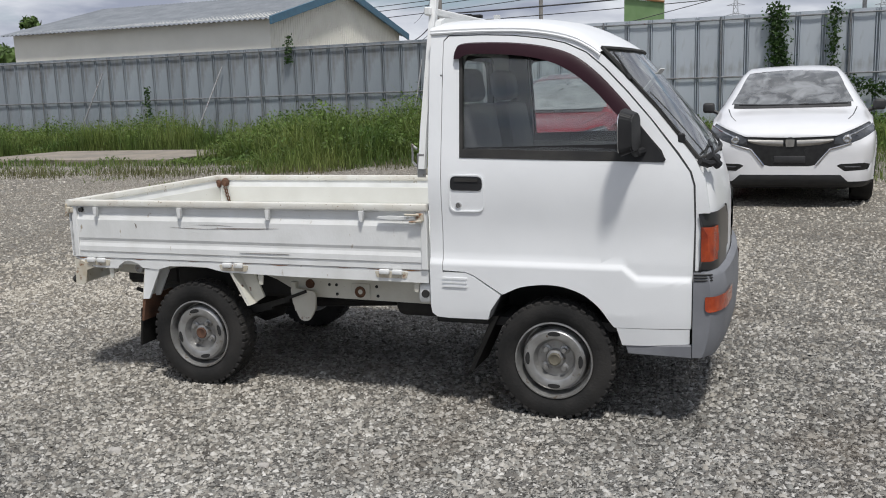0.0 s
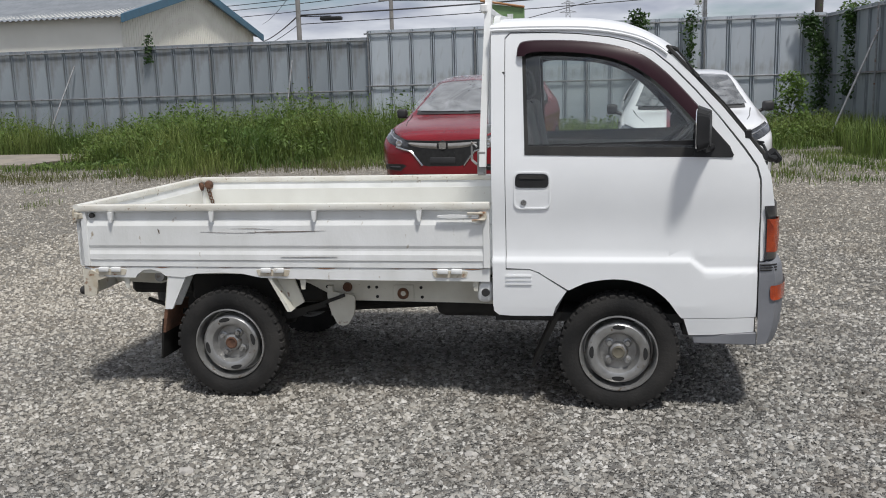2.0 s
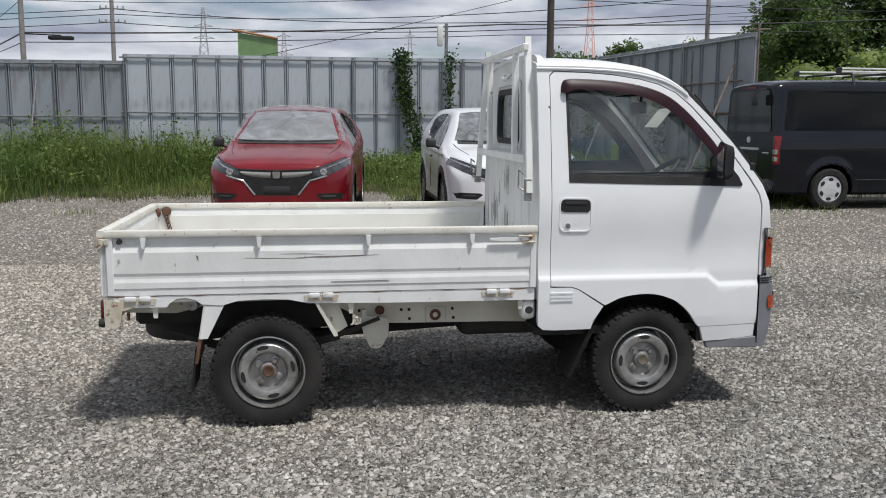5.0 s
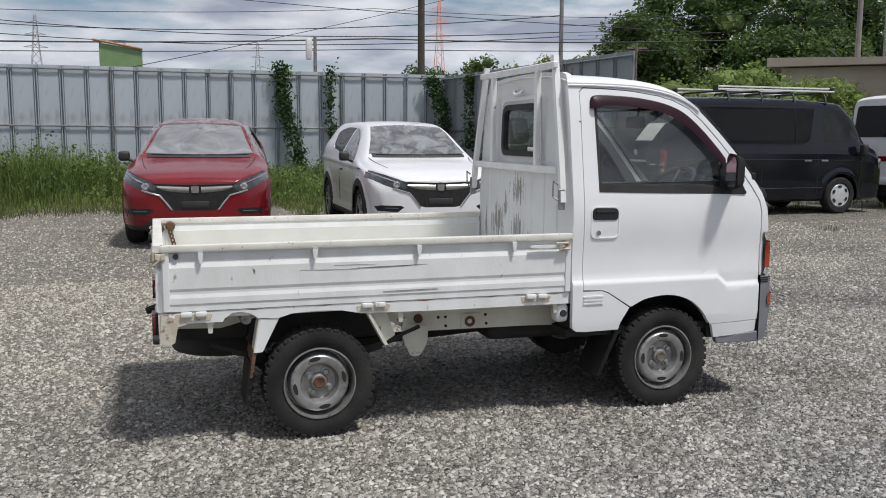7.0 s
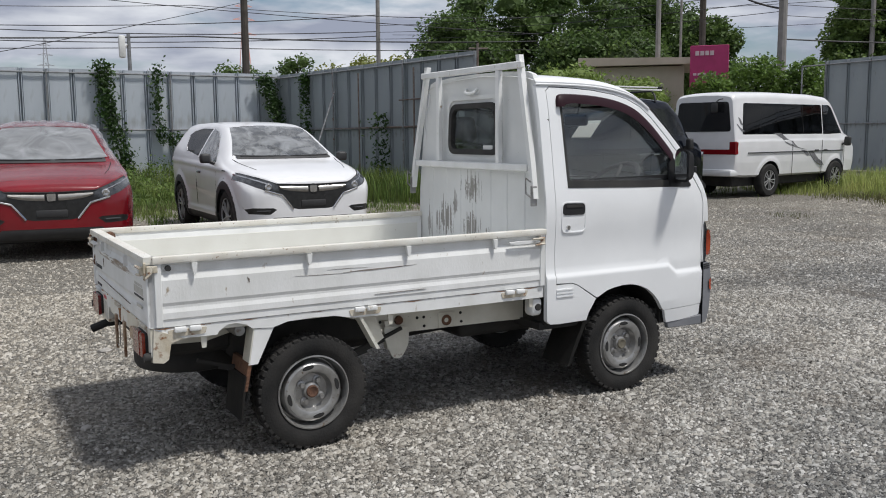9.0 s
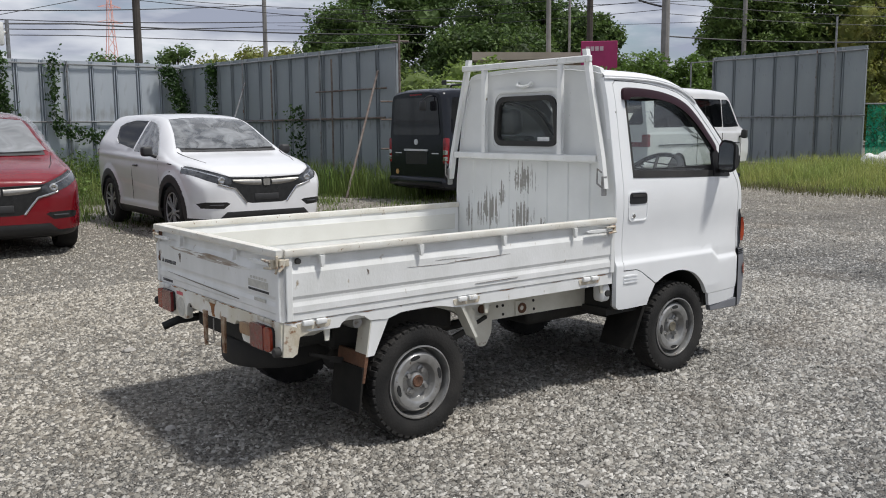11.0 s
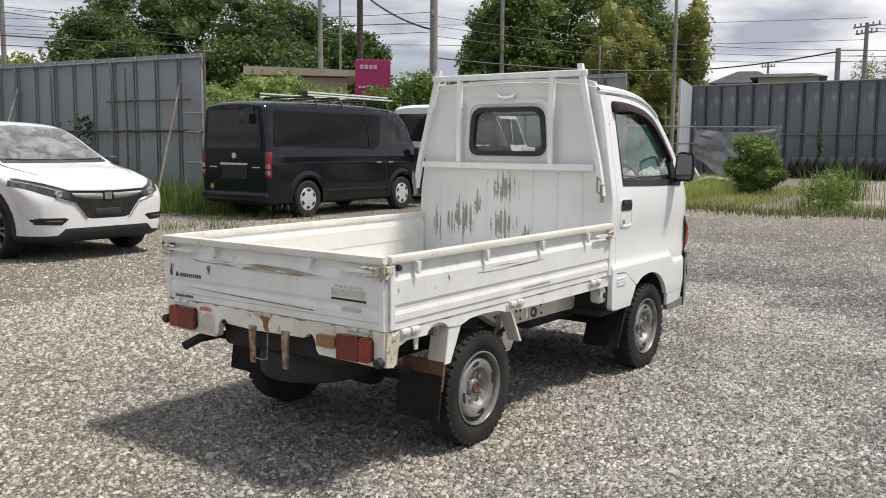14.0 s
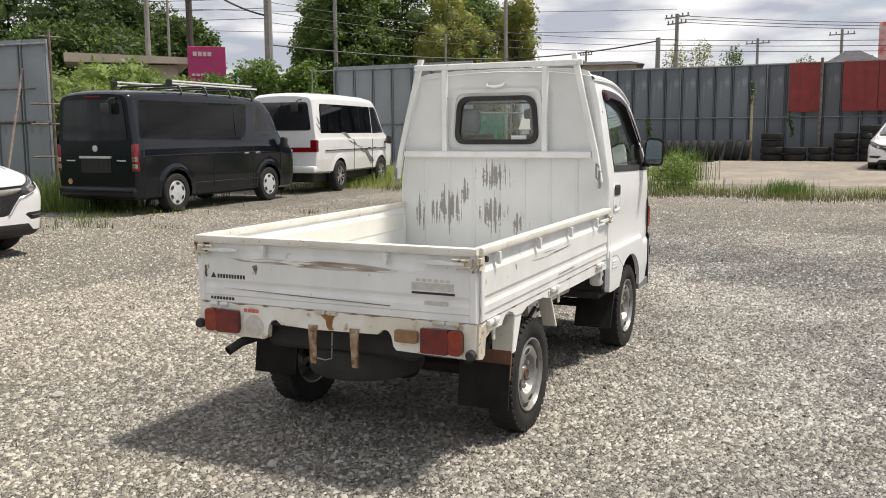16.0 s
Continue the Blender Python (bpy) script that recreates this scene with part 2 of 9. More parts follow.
AX = {"x": lambda a, p, q: (a, p, q), "y": lambda a, p, q: (p, a, q), "z": lambda a, p, q: (p, q, a)}


def prism(bm, poly, axis, a, b):
    """A polygon in the plane across axis, extruded from a to b."""
    f = AX[axis]
    va = [bm.verts.new(f(a, *p)) for p in poly]
    vb = [bm.verts.new(f(b, *p)) for p in poly]
    n = len(poly)
    bm.faces.new(va), bm.faces.new(vb[::-1])
    for i in range(n):
        bm.faces.new((va[i], vb[i], vb[(i + 1) % n], va[(i + 1) % n]))
    return va + vb


def tube(bm, pts, r, n=8, cap=True, radii=None):
    pts = [Vector(p) for p in pts]
    rings, up = [], None
    for i, p in enumerate(pts):
        d = ((pts[min(i + 1, len(pts) - 1)] - p).normalized() + (p - pts[max(i - 1, 0)]).normalized()).normalized()
        up = d.orthogonal().normalized() if up is None else (up - d * up.dot(d)).normalized()
        s = d.cross(up)
        rr = radii[i] if radii else r
        rings.append([bm.verts.new(p + up * (rr * math.cos(2 * math.pi * k / n)) + s * (rr * math.sin(2 * math.pi * k / n))) for k in range(n)])
    for a, b in zip(rings, rings[1:]):
        for k in range(n):
            bm.faces.new((a[k], a[(k + 1) % n], b[(k + 1) % n], b[k]))
    if cap:
        bm.faces.new(rings[0][::-1]), bm.faces.new(rings[-1])


def lathe(bm, prof, axis="y", n=48, centre=(0, 0, 0), closed=False):
    """A profile of (radius, along) turned about axis through centre."""
    c = Vector(centre)
    rings = []
    for k in range(n):
        a = 2 * math.pi * k / n
        ring = []
        for r, t in prof:
            p, q = r * math.cos(a), r * math.sin(a)
            ring.append(bm.verts.new(c + Vector(AX[axis](t, p, q))))
        rings.append(ring)
    m = len(prof)
    for k in range(n):
        a, b = rings[k], rings[(k + 1) % n]
        for i in range(m if closed else m - 1):
            j = (i + 1) % m
            bm.faces.new((a[i], a[j], b[j], b[i]))
    bmesh.ops.remove_doubles(bm, verts=bm.verts[:], dist=1e-5)


def grid(bm, rows, flip=False):
    vs = [[bm.verts.new(p) for p in r] for r in rows]
    for a, b in zip(vs, vs[1:]):
        for i in range(len(a) - 1):
            q = (a[i], a[i + 1], b[i + 1], b[i])
            bm.faces.new(q[::-1] if flip else q)
    return vs


def spline(pts, per=6, closed=False):
    """A smooth line through points of any dimension."""
    p = [np.array(q, float) for q in pts]
    n, out = len(p), []
    for i in range(n if closed else n - 1):
        if closed:
            a, b, c, d = p[i - 1], p[i], p[(i + 1) % n], p[(i + 2) % n]
        else:
            a, b, c, d = p[max(i - 1, 0)], p[i], p[i + 1], p[min(i + 2, n - 1)]
        for k in range(per):
            t = k / per
            out.append(0.5 * (2 * b + (c - a) * t + (2 * a - 5 * b + 4 * c - d) * t * t + (3 * b - a - 3 * c + d) * t ** 3))
    if not closed:
        out.append(p[-1])
    return out


def rounded(poly, r, seg=5):
    """A polygon with its corners rounded."""
    out, n = [], len(poly)
    for i in range(n):
        p, a, b = (np.array(poly[j], float) for j in (i, i - 1, (i + 1) % n))
        da, db = a - p, b - p
        rr = min(r, np.linalg.norm(da) * 0.45, np.linalg.norm(db) * 0.45)
        s, e = p + da / np.linalg.norm(da) * rr, p + db / np.linalg.norm(db) * rr
        for k in range(seg + 1):
            t = k / seg
            out.append(tuple((1 - t) ** 2 * s + 2 * t * (1 - t) * p + t * t * e))
    return out


def sheet(loops, cuts_a, cuts_b, place, thick):
    """A flat outline with holes, cut along given lines, laid into space by place(a, b), with thickness thick(a, b) -> offset."""
    bm = bmesh.new()
    for lp in loops:
        vs = [bm.verts.new((p[0], p[1], 0)) for p in lp]
        for i in range(len(vs)):
            bm.edges.new((vs[i], vs[(i + 1) % len(vs)]))
    bmesh.ops.triangle_fill(bm, use_beauty=True, edges=bm.edges[:])
    for k, cuts in ((0, cuts_a), (1, cuts_b)):
        for c in cuts:
            co = [0, 0, 0]
            no = [0, 0, 0]
            co[k], no[k] = c, 1
            bmesh.ops.bisect_plane(bm, geom=bm.verts[:] + bm.edges[:] + bm.faces[:], plane_co=co, plane_no=no, dist=1e-4)
    base = bm.verts[:]
    rim = [e for e in bm.edges if len(e.link_faces) == 1]
    flat = {v: (v.co.x, v.co.y) for v in base}
    faces = bm.faces[:]
    twin = {v: bm.verts.new(thick(*flat[v])) for v in base}
    for f in faces:
        bm.faces.new([twin[v] for v in f.verts][::-1])
    for e in rim:
        a, b = e.verts
        bm.faces.new((a, b, twin[b], twin[a]))
    for v in base:
        v.co = place(*flat[v])
    return bm


def frame_loop(outer, inner, axis, a, b):
    """A flat ring between two outlines of the same count, extruded from a to b."""
    bm = bmesh.new()
    f, n = AX[axis], len(outer)
    L = [[bm.verts.new(f(d, *p)) for p in lp] for d in (a, b) for lp in (outer, inner)]
    for i in range(n):
        j = (i + 1) % n
        for p, q in ((0, 1), (1, 3), (3, 2), (2, 0)):
            bm.faces.new((L[p][i], L[p][j], L[q][j], L[q][i]))
    return bm


def from_arrays(name, verts, faces, material, smooth=False):
    me = bpy.data.meshes.new(name)
    me.from_pydata(verts, [], faces)
    me.materials.append(material)
    if smooth:
        me.polygons.foreach_set("use_smooth", [True] * len(me.polygons))
    return new(name, me)
# ---- the ground ----
STONES = ((0.0, (0.075, 0.075, 0.077)), (0.18, (0.145, 0.136, 0.125)), (0.40, (0.205, 0.208, 0.200)), (0.62, (0.285, 0.270, 0.245)), (0.85, (0.335, 0.332, 0.322)), (1.0, (0.46, 0.452, 0.435)))


def stone_ramp(n):
    r = n.new("ShaderNodeValToRGB")
    while len(r.color_ramp.elements) < len(STONES):
        r.color_ramp.elements.new(0.5)
    for e, (p, c) in zip(r.color_ramp.elements, STONES):
        e.position, e.color = p, (*c, 1)
    return r


def gravel_material(name, stones):
    """Crushed stone: a colour for each stone, over broad dusty and dark patches."""
    m = bpy.data.materials.new(name)
    m.use_nodes = True
    n, l = m.node_tree.nodes, m.node_tree.links
    b = n["Principled BSDF"]
    b.inputs["Roughness"].default_value = 0.85
    b.inputs["Specular IOR Level"].default_value = 0.3
    tc = n.new("ShaderNodeTexCoord")
    ramp = stone_ramp(n)
    if not stones:
        for e, v in zip(ramp.color_ramp.elements, (0.050, 0.125, 0.205, 0.280, 0.36, 0.50)):
            e.color = (v, v * 0.98, v * 0.93, 1)
    if stones:
        l.new(n.new("ShaderNodeNewGeometry").outputs["Random Per Island"], ramp.inputs["Fac"])
    else:
        vo, v2 = n.new("ShaderNodeTexVoronoi"), n.new("ShaderNodeTexVoronoi")
        vo.inputs["Scale"].default_value, v2.inputs["Scale"].default_value = 46.0, 100.0
        for v in (vo, v2):
            l.new(tc.outputs["Object"], v.inputs["Vector"])
        sep, sep2, ad, av = n.new("ShaderNodeSeparateColor"), n.new("ShaderNodeSeparateColor"), n.new("ShaderNodeMath"), n.new("ShaderNodeMath")
        l.new(vo.outputs["Color"], sep.inputs["Color"]), l.new(v2.outputs["Color"], sep2.inputs["Color"])
        av.operation = "MULTIPLY_ADD"
        av.inputs[1].default_value = 0.82
        half = n.new("ShaderNodeMath")
        half.operation = "MULTIPLY"
        half.inputs[1].default_value = 0.18
        l.new(sep2.outputs["Green"], half.inputs[0])
        l.new(sep.outputs["Red"], av.inputs[0]), l.new(half.outputs["Value"], av.inputs[2])
        l.new(av.outputs["Value"], ramp.inputs["Fac"])
        l.new(vo.outputs["Distance"], ad.inputs[0]), l.new(v2.outputs["Distance"], ad.inputs[1])
        bu = n.new("ShaderNodeBump")
        bu.invert = True
        bu.inputs["Strength"].default_value, bu.inputs["Distance"].default_value = 1.0, 0.035
        l.new(ad.outputs["Value"], bu.inputs["Height"]), l.new(bu.outputs["Normal"], b.inputs["Normal"])
    no, mr, mx = n.new("ShaderNodeTexNoise"), n.new("ShaderNodeMapRange"), n.new("ShaderNodeMix")
    no.inputs["Scale"].default_value, no.inputs["Detail"].default_value = 0.35, 6.0
    l.new(tc.outputs["Object"], no.inputs["Vector"])
    mr.inputs["From Min"].default_value, mr.inputs["From Max"].default_value = 0.36, 0.66
    mr.inputs["To Min"].default_value, mr.inputs["To Max"].default_value = (0.86, 1.16) if stones else (0.85, 1.15)
    l.new(no.outputs["Fac"], mr.inputs["Value"])
    hs = n.new("ShaderNodeHueSaturation")
    l.new(ramp.outputs["Color"], hs.inputs["Color"]), l.new(mr.outputs["Result"], hs.inputs["Value"])
    n2, mr3, hs2 = n.new("ShaderNodeTexNoise"), n.new("ShaderNodeMapRange"), n.new("ShaderNodeHueSaturation")
    n2.inputs["Scale"].default_value, n2.inputs["Detail"].default_value, n2.inputs["Roughness"].default_value = 1.5, 6.0, 0.74
    l.new(tc.outputs["Object"], n2.inputs["Vector"]), l.new(n2.outputs["Fac"], mr3.inputs["Value"])
    mr3.inputs["From Min"].default_value, mr3.inputs["From Max"].default_value = 0.34, 0.66
    mr3.inputs["To Min"].default_value, mr3.inputs["To Max"].default_value = 0.72, 1.30
    l.new(hs.outputs["Color"], hs2.inputs["Color"]), l.new(mr3.outputs["Result"], hs2.inputs["Value"])
    # bare brown soil showing between the stones in places
    n3, mr4, so = n.new("ShaderNodeTexNoise"), n.new("ShaderNodeMapRange"), n.new("ShaderNodeMix")
    n3.inputs["Scale"].default_value, n3.inputs["Detail"].default_value, n3.inputs["Roughness"].default_value = 0.9, 6.0, 0.65
    l.new(tc.outputs["Object"], n3.inputs["Vector"]), l.new(n3.outputs["Fac"], mr4.inputs["Value"])
    mr4.inputs["From Min"].default_value, mr4.inputs["From Max"].default_value, mr4.inputs["To Max"].default_value = 0.52, 0.70, 0.40 if stones else 0.75
    so.data_type = "RGBA"
    so.inputs[7].default_value = (0.135, 0.108, 0.082, 1)
    l.new(mr4.outputs["Result"], so.inputs["Factor"]), l.new(hs2.outputs["Color"], so.inputs[6])
    # dusty, compacted ground away from the wheel tracks; its paleness also mimics stronger sunlight
    sx, md, mr2, dm = n.new("ShaderNodeSeparateXYZ"), n.new("ShaderNodeMath"), n.new("ShaderNodeMapRange"), n.new("ShaderNodeMix")
    l.new(tc.outputs["Object"], sx.inputs["Vector"])
    md.operation = "MULTIPLY_ADD"
    md.inputs[1].default_value = -0.45
    l.new(sx.outputs["X"], md.inputs[0]), l.new(sx.outputs["Y"], md.inputs[2])
    wob = n.new("ShaderNodeMath")
    wob.operation = "MULTIPLY_ADD"
    wob.inputs[1].default_value = 9.0
    fa, mxm = n.new("ShaderNodeMath"), n.new("ShaderNodeMath")
    fa.operation, mxm.operation = "MULTIPLY_ADD", "MAXIMUM"
    fa.inputs[1].default_value, fa.inputs[2].default_value = 0.8, -7.8
    l.new(sx.outputs["X"], fa.inputs[0])
    l.new(md.outputs["Value"], mxm.inputs[0]), l.new(fa.outputs["Value"], mxm.inputs[1])
    l.new(no.outputs["Fac"], wob.inputs[0]), l.new(mxm.outputs["Value"], wob.inputs[2])
    mr2.inputs["From Min"].default_value, mr2.inputs["From Max"].default_value = 1.6, 7.5
    mr2.inputs["To Max"].default_value = 0.66
    l.new(wob.outputs["Value"], mr2.inputs["Value"])
    dm.data_type = "RGBA"
    l.new(mr2.outputs["Result"], dm.inputs["Factor"])
    l.new(so.outputs[2], dm.inputs[6])
    fr = n.new("ShaderNodeValToRGB")
    l.new(ramp.inputs["Fac"].links[0].from_socket, fr.inputs["Fac"])
    fr.color_ramp.elements[0].position, fr.color_ramp.elements[1].position = 0.05, 0.95
    fr.color_ramp.elements[0].color, fr.color_ramp.elements[1].color = (0.235, 0.207, 0.162, 1), (0.60, 0.55, 0.465, 1)
    l.new(fr.outputs["Color"], dm.inputs[7])
    l.new(dm.outputs[2], b.inputs["Base Color"])
    return m


M_GROUND = gravel_material("gravel_ground", False)
M_STONE = gravel_material("gravel_stone", True)


def ground_z(x, y):
    """The yard rises a little towards the far right fence."""
    t = np.clip((np.asarray(x, float) - 18) / 12, 0, 1)
    return 0.25 * t * t * (3 - 2 * t)


bm = bmesh.new()
gx = [-1500, -300, -60, -20, 0, 10, 18, 20, 22, 24, 26, 28, 30, 40, 80, 300, 1500]
gy = [-1500, -300, -60, -20, 0, 20, 60, 300, 1500]
grid(bm, [[(x, y, float(ground_z(x, y))) for x in gx] for y in gy], flip=True)
ground = tagged(part("ground", bm, M_GROUND), "grey crushed gravel yard, worn and dusty", "ground", kind="structure")

# ---- the small truck ----
M_GRILLEBL = mat("dark_lamp_housing", (0.014, 0.014, 0.016), (0.03, 0.03, 0.034), 9, 0.3, coat=0.3)
M_REARAMB = mat("dark_amber_lens", (0.27, 0.032, 0.010), (0.18, 0.016, 0.007), 30, 0.25, coat=0.15, bump=0.2, bscale=160)
truck = thing("pickup_truck", pose(0, 0.008, 0, 0, 0, 0.8), "small white cab-over pickup truck with rust-stained open bed", "truck")


def half_width(x, z):
    w = 0.698
    if z > 1.13:
        w -= (z - 1.13) * 0.15 + max(z - 1.6, 0) * 0.10
    ledge = 0.725 - 0.05 * min(1, max(0, (x - 2.192) / 0.063))
    if z < ledge + 0.002:
        w += 0.014 * min(1, (ledge + 0.002 - z) / 0.026)
    if 0.73 < z < 1.13:
        w -= 0.005 * math.sin(math.pi * (z - 0.73) / 0.20)
    if z < 0.5:
        w -= (0.5 - z) * 0.12
    if x > 2.25:
        w -= ((x - 2.25) / 0.35) ** 2 * 0.05
    return w


CUT_X = [1.5, 1.7, 1.85, 2.0, 2.1, 2.165, 2.18, 2.192, 2.205, 2.215, 2.225, 2.235, 2.245, 2.255, 2.265, 2.28, 2.4, 2.45, 2.48, 2.52]
CUT_Z = [0.42, 0.5, 0.62, 0.648, 0.657, 0.663, 0.670, 0.677, 0.684, 0.691, 0.698, 0.705, 0.712, 0.7195, 0.7265, 0.76, 0.80, 0.84, 0.88, 0.92, 0.94, 0.98, 1.03, 1.08, 1.13, 1.25, 1.4, 1.55, 1.62, 1.68]
DOOR = [(1.386, 0.672), (1.489, 0.672), (1.53, 0.657), (1.662, 0.575), (1.70, 0.594), (1.744, 0.612), (1.81, 0.624), (1.87, 0.628), (1.94, 0.621), (2.02, 0.594),
        (2.07, 0.56), (2.108, 0.523), (2.14, 0.478), (2.160, 0.452), (2.476, 0.457), (2.480, 0.67), (2.484, 0.9), (2.478, 1.06), (2.462, 1.115), (2.41, 1.19), (2.30, 1.33),
        (2.2, 1.445), (2.1, 1.549), (2.02, 1.615), (1.93, 1.657), (1.84, 1.680), (1.7, 1.700), (1.55, 1.710), (1.405, 1.714), (1.386, 1.695)]
WINDOW = [(1.468, 1.182), (1.9, 1.170), (2.355, 1.158), (2.366, 1.168), (2.29, 1.275), (2.2, 1.385), (2.1, 1.485), (2.03, 1.55), (1.95, 1.592), (1.85, 1.622), (1.7, 1.646), (1.56, 1.656), (1.47, 1.66), (1.456, 1.645)]
FRAME = [(1.318, 0.50), (1.322, 0.47), (1.345, 0.452), (1.40, 0.448), (1.59, 0.450), (1.603, 0.493), (1.652, 0.566), (1.526, 0.648), (1.487, 0.663), (1.378, 0.663), (1.378, 1.700), (1.402, 1.723),
         (1.55, 1.719), (1.7, 1.709), (1.842, 1.689), (1.934, 1.666), (2.026, 1.623), (2.107, 1.556), (2.207, 1.452), (2.307, 1.336), (2.418, 1.196), (2.470, 1.119), (2.486, 1.063),
         (2.490, 0.945), (2.490, 0.702), (2.512, 0.702), (2.512, 0.945), (2.545, 0.945), (2.525, 1.08), (2.485, 1.165), (2.42, 1.25), (2.32, 1.373), (2.2, 1.503), (2.1, 1.600), (2.04, 1.648), (1.96, 1.688), (1.84, 1.718), (1.7, 1.735), (1.5, 1.742), (1.335, 1.742), (1.318, 1.725)]
SILL = [(2.168, 0.445), (2.472, 0.450), (2.472, 0.385), (2.30, 0.372), (2.192, 0.368)]
ARCH_IN = [(1.60, 0.45), (1.603, 0.493), (1.66, 0.573), (1.744, 0.618), (1.87, 0.634), (2.02, 0.60), (2.108, 0.53), (2.165, 0.45), (2.192, 0.37)]

def grow(poly, d):
    """Move an outline that runs anticlockwise outwards by d."""
    out, n = [], len(poly)
    for i in range(n):
        (ax, az), (bx, bz) = poly[i - 1], poly[(i + 1) % n]
        q = math.hypot(bx - ax, bz - az)
        out.append((poly[i][0] + d * (bz - az) / q, poly[i][1] - d * (bx - ax) / q))
    return out



def soften(poly, lo, hi, n=4):
    """The stretch of an outline from point lo to point hi as a smooth curve through its points."""
    P = [Vector(p) for p in poly]
    out = []
    for i in range(lo, hi):
        a, b, c, d = P[max(i - 1, lo)], P[i], P[i + 1], P[min(i + 2, hi)]
        for k in range(n):
            t = k / n
            out.append(tuple(0.5 * (2 * b + (c - a) * t + (2 * a - 5 * b + 4 * c - d) * t * t + (3 * b - a - 3 * c + d) * t ** 3)))
    return poly[:lo] + out + poly[hi:]


DOOR = [(x - 0.005 if x > 2.40 and z > 0.6 else x - 0.002 if x > 2.1 and z > 1 else x, z) for x, z in grow(soften(DOOR, 3, 13), 0.0045)]
ARCH_IN = soften(ARCH_IN, 1, 8)
for s in (-1, 1):
    def lay(x, z, d=0.0, s=s):
        return (x, s * (half_width(x, z) - d), z)
    cab_side = part("side_frame", sheet([FRAME], CUT_X, CUT_Z, lay, lambda x, z: lay(x, z, 0.03)), M_PAINT, truck)
    part("front_sill", sheet([SILL], CUT_X, CUT_Z, lay, lambda x, z: lay(x, z, 0.02)), M_PAINT, truck)
    door = part("door", sheet([DOOR, WINDOW], CUT_X, CUT_Z, lay, lambda x, z: lay(x, z, 0.028)), M_PAINT, truck)
    # dark seal behind the gaps
    backing = [(1.33, 0.47), (1.60, 0.46), (1.66, 0.585), (1.744, 0.63), (1.87, 0.645), (2.02, 0.612), (2.108, 0.54), (2.17, 0.46), (2.47, 0.46), (2.50, 0.9), (2.48, 1.1), (2.41, 1.21),
               (2.2, 1.46), (2.1, 1.56), (2.02, 1.626), (1.93, 1.67), (1.84, 1.69), (1.7, 1.71), (1.34, 1.725)]
    part("door_seal", sheet([backing, [(x + (0.0 if x < 2 else -0.005), z) for x, z in WINDOW]], [], CUT_Z, lambda x, z: lay(x, z, 0.014), lambda x, z: lay(x, z, 0.05)), M_SEAL, truck)
    # rubber frame and panes
    inner = [(x * 0.965 + 1.87 * 0.035, z * 0.93 + 1.42 * 0.07 + (0.022 if z < 1.2 else 0)) for x, z in WINDOW]
    bm = bmesh.new()
    a = [[bm.verts.new(lay(x, z, d)) for x, z in lp] for d, lp in ((-0.003, WINDOW), (-0.003, inner), (0.02, inner))]
    for p, q in zip(a, a[1:]):
        for i in range(len(p)):
            j = (i + 1) % len(p)
            bm.faces.new((p[i], p[j], q[j], q[i]))
    part("window_rubber", bm, M_RUBBER, door)
    g = part("window_glass", sheet([inner], [], CUT_Z, lambda x, z: lay(x, z, 0.012), lambda x, z: lay(x, z, 0.015)), G_CLEAR, door)
    g.visible_shadow = False
    # inner black bar along the sill of the window
    bm = bmesh.new()
    prism(bm, [(1.47, 1.175), (2.36, 1.15), (2.30, 1.235), (1.47, 1.225)], "y", s * 0.655, s * 0.672)
    part("window_sill_bar", bm, M_BLACKPL, door)
    # quarter-light cover that carries the mirror
    bm = bmesh.new()
    tri = [(2.20, 1.165), (2.36, 1.160), (2.366, 1.17), (2.30, 1.262), (2.235, 1.335), (2.20, 1.30)]
    va = [bm.verts.new(lay(x, z, -0.008)) for x, z in tri]
    vb = [bm.verts.new(lay(x, z, 0.01)) for x, z in tri]
    bm.faces.new(va), bm.faces.new(vb[::-1])
    for i in range(len(tri)):
        bm.faces.new((va[i], va[(i + 1) % len(tri)], vb[(i + 1) % len(tri)], vb[i]))
    part("mirror_base", bm, M_BLACKPL, door)
    # door mirror
    bm = bmesh.new()
    prism(bm, rounded([(0.705, 1.195), (0.846, 1.19), (0.848, 1.375), (0.72, 1.388)], 0.035), "x", 0.0, 0.052)
    for v in bm.verts:
        t = v.co.x / 0.052
        cy, cz = 0.785, 1.288
        k = 1 - 0.22 * t
        v.co = (2.215 + v.co.x - (v.co.y - 0.72) * 0.16, s * (cy + (v.co.y - cy) * k), cz + (v.co.z - cz) * k)
    bmesh.ops.bevel(bm, geom=bm.edges[:], offset=0.006, segments=2, affect="EDGES")
    tube(bm, [(2.275, s * 0.68, 1.205), (2.25, s * 0.73, 1.20), (2.245, s * 0.76, 1.22)], 0.018)
    mirror = part("mirror", bm, M_BLACKPL, door, "black plastic door mirror")
    bm = bmesh.new()
    prism(bm, rounded([(0.720, 1.208), (0.834, 1.204), (0.836, 1.362), (0.730, 1.373)], 0.028), "x", 0.0, 0.004)
    for v in bm.verts:
        v.co = (2.2085 + v.co.x - (v.co.y - 0.72) * 0.16, s * v.co.y, v.co.z)
    part("mirror_glass", bm, M_MIRROR, mirror)
    # wind deflector over the window
    up = spline([(1.432, 1.615), (1.437, 1.655), (1.462, 1.681), (1.56, 1.684), (1.72, 1.674), (1.87, 1.648), (1.985, 1.603), (2.09, 1.520), (2.2, 1.402), (2.238, 1.352)], 4)
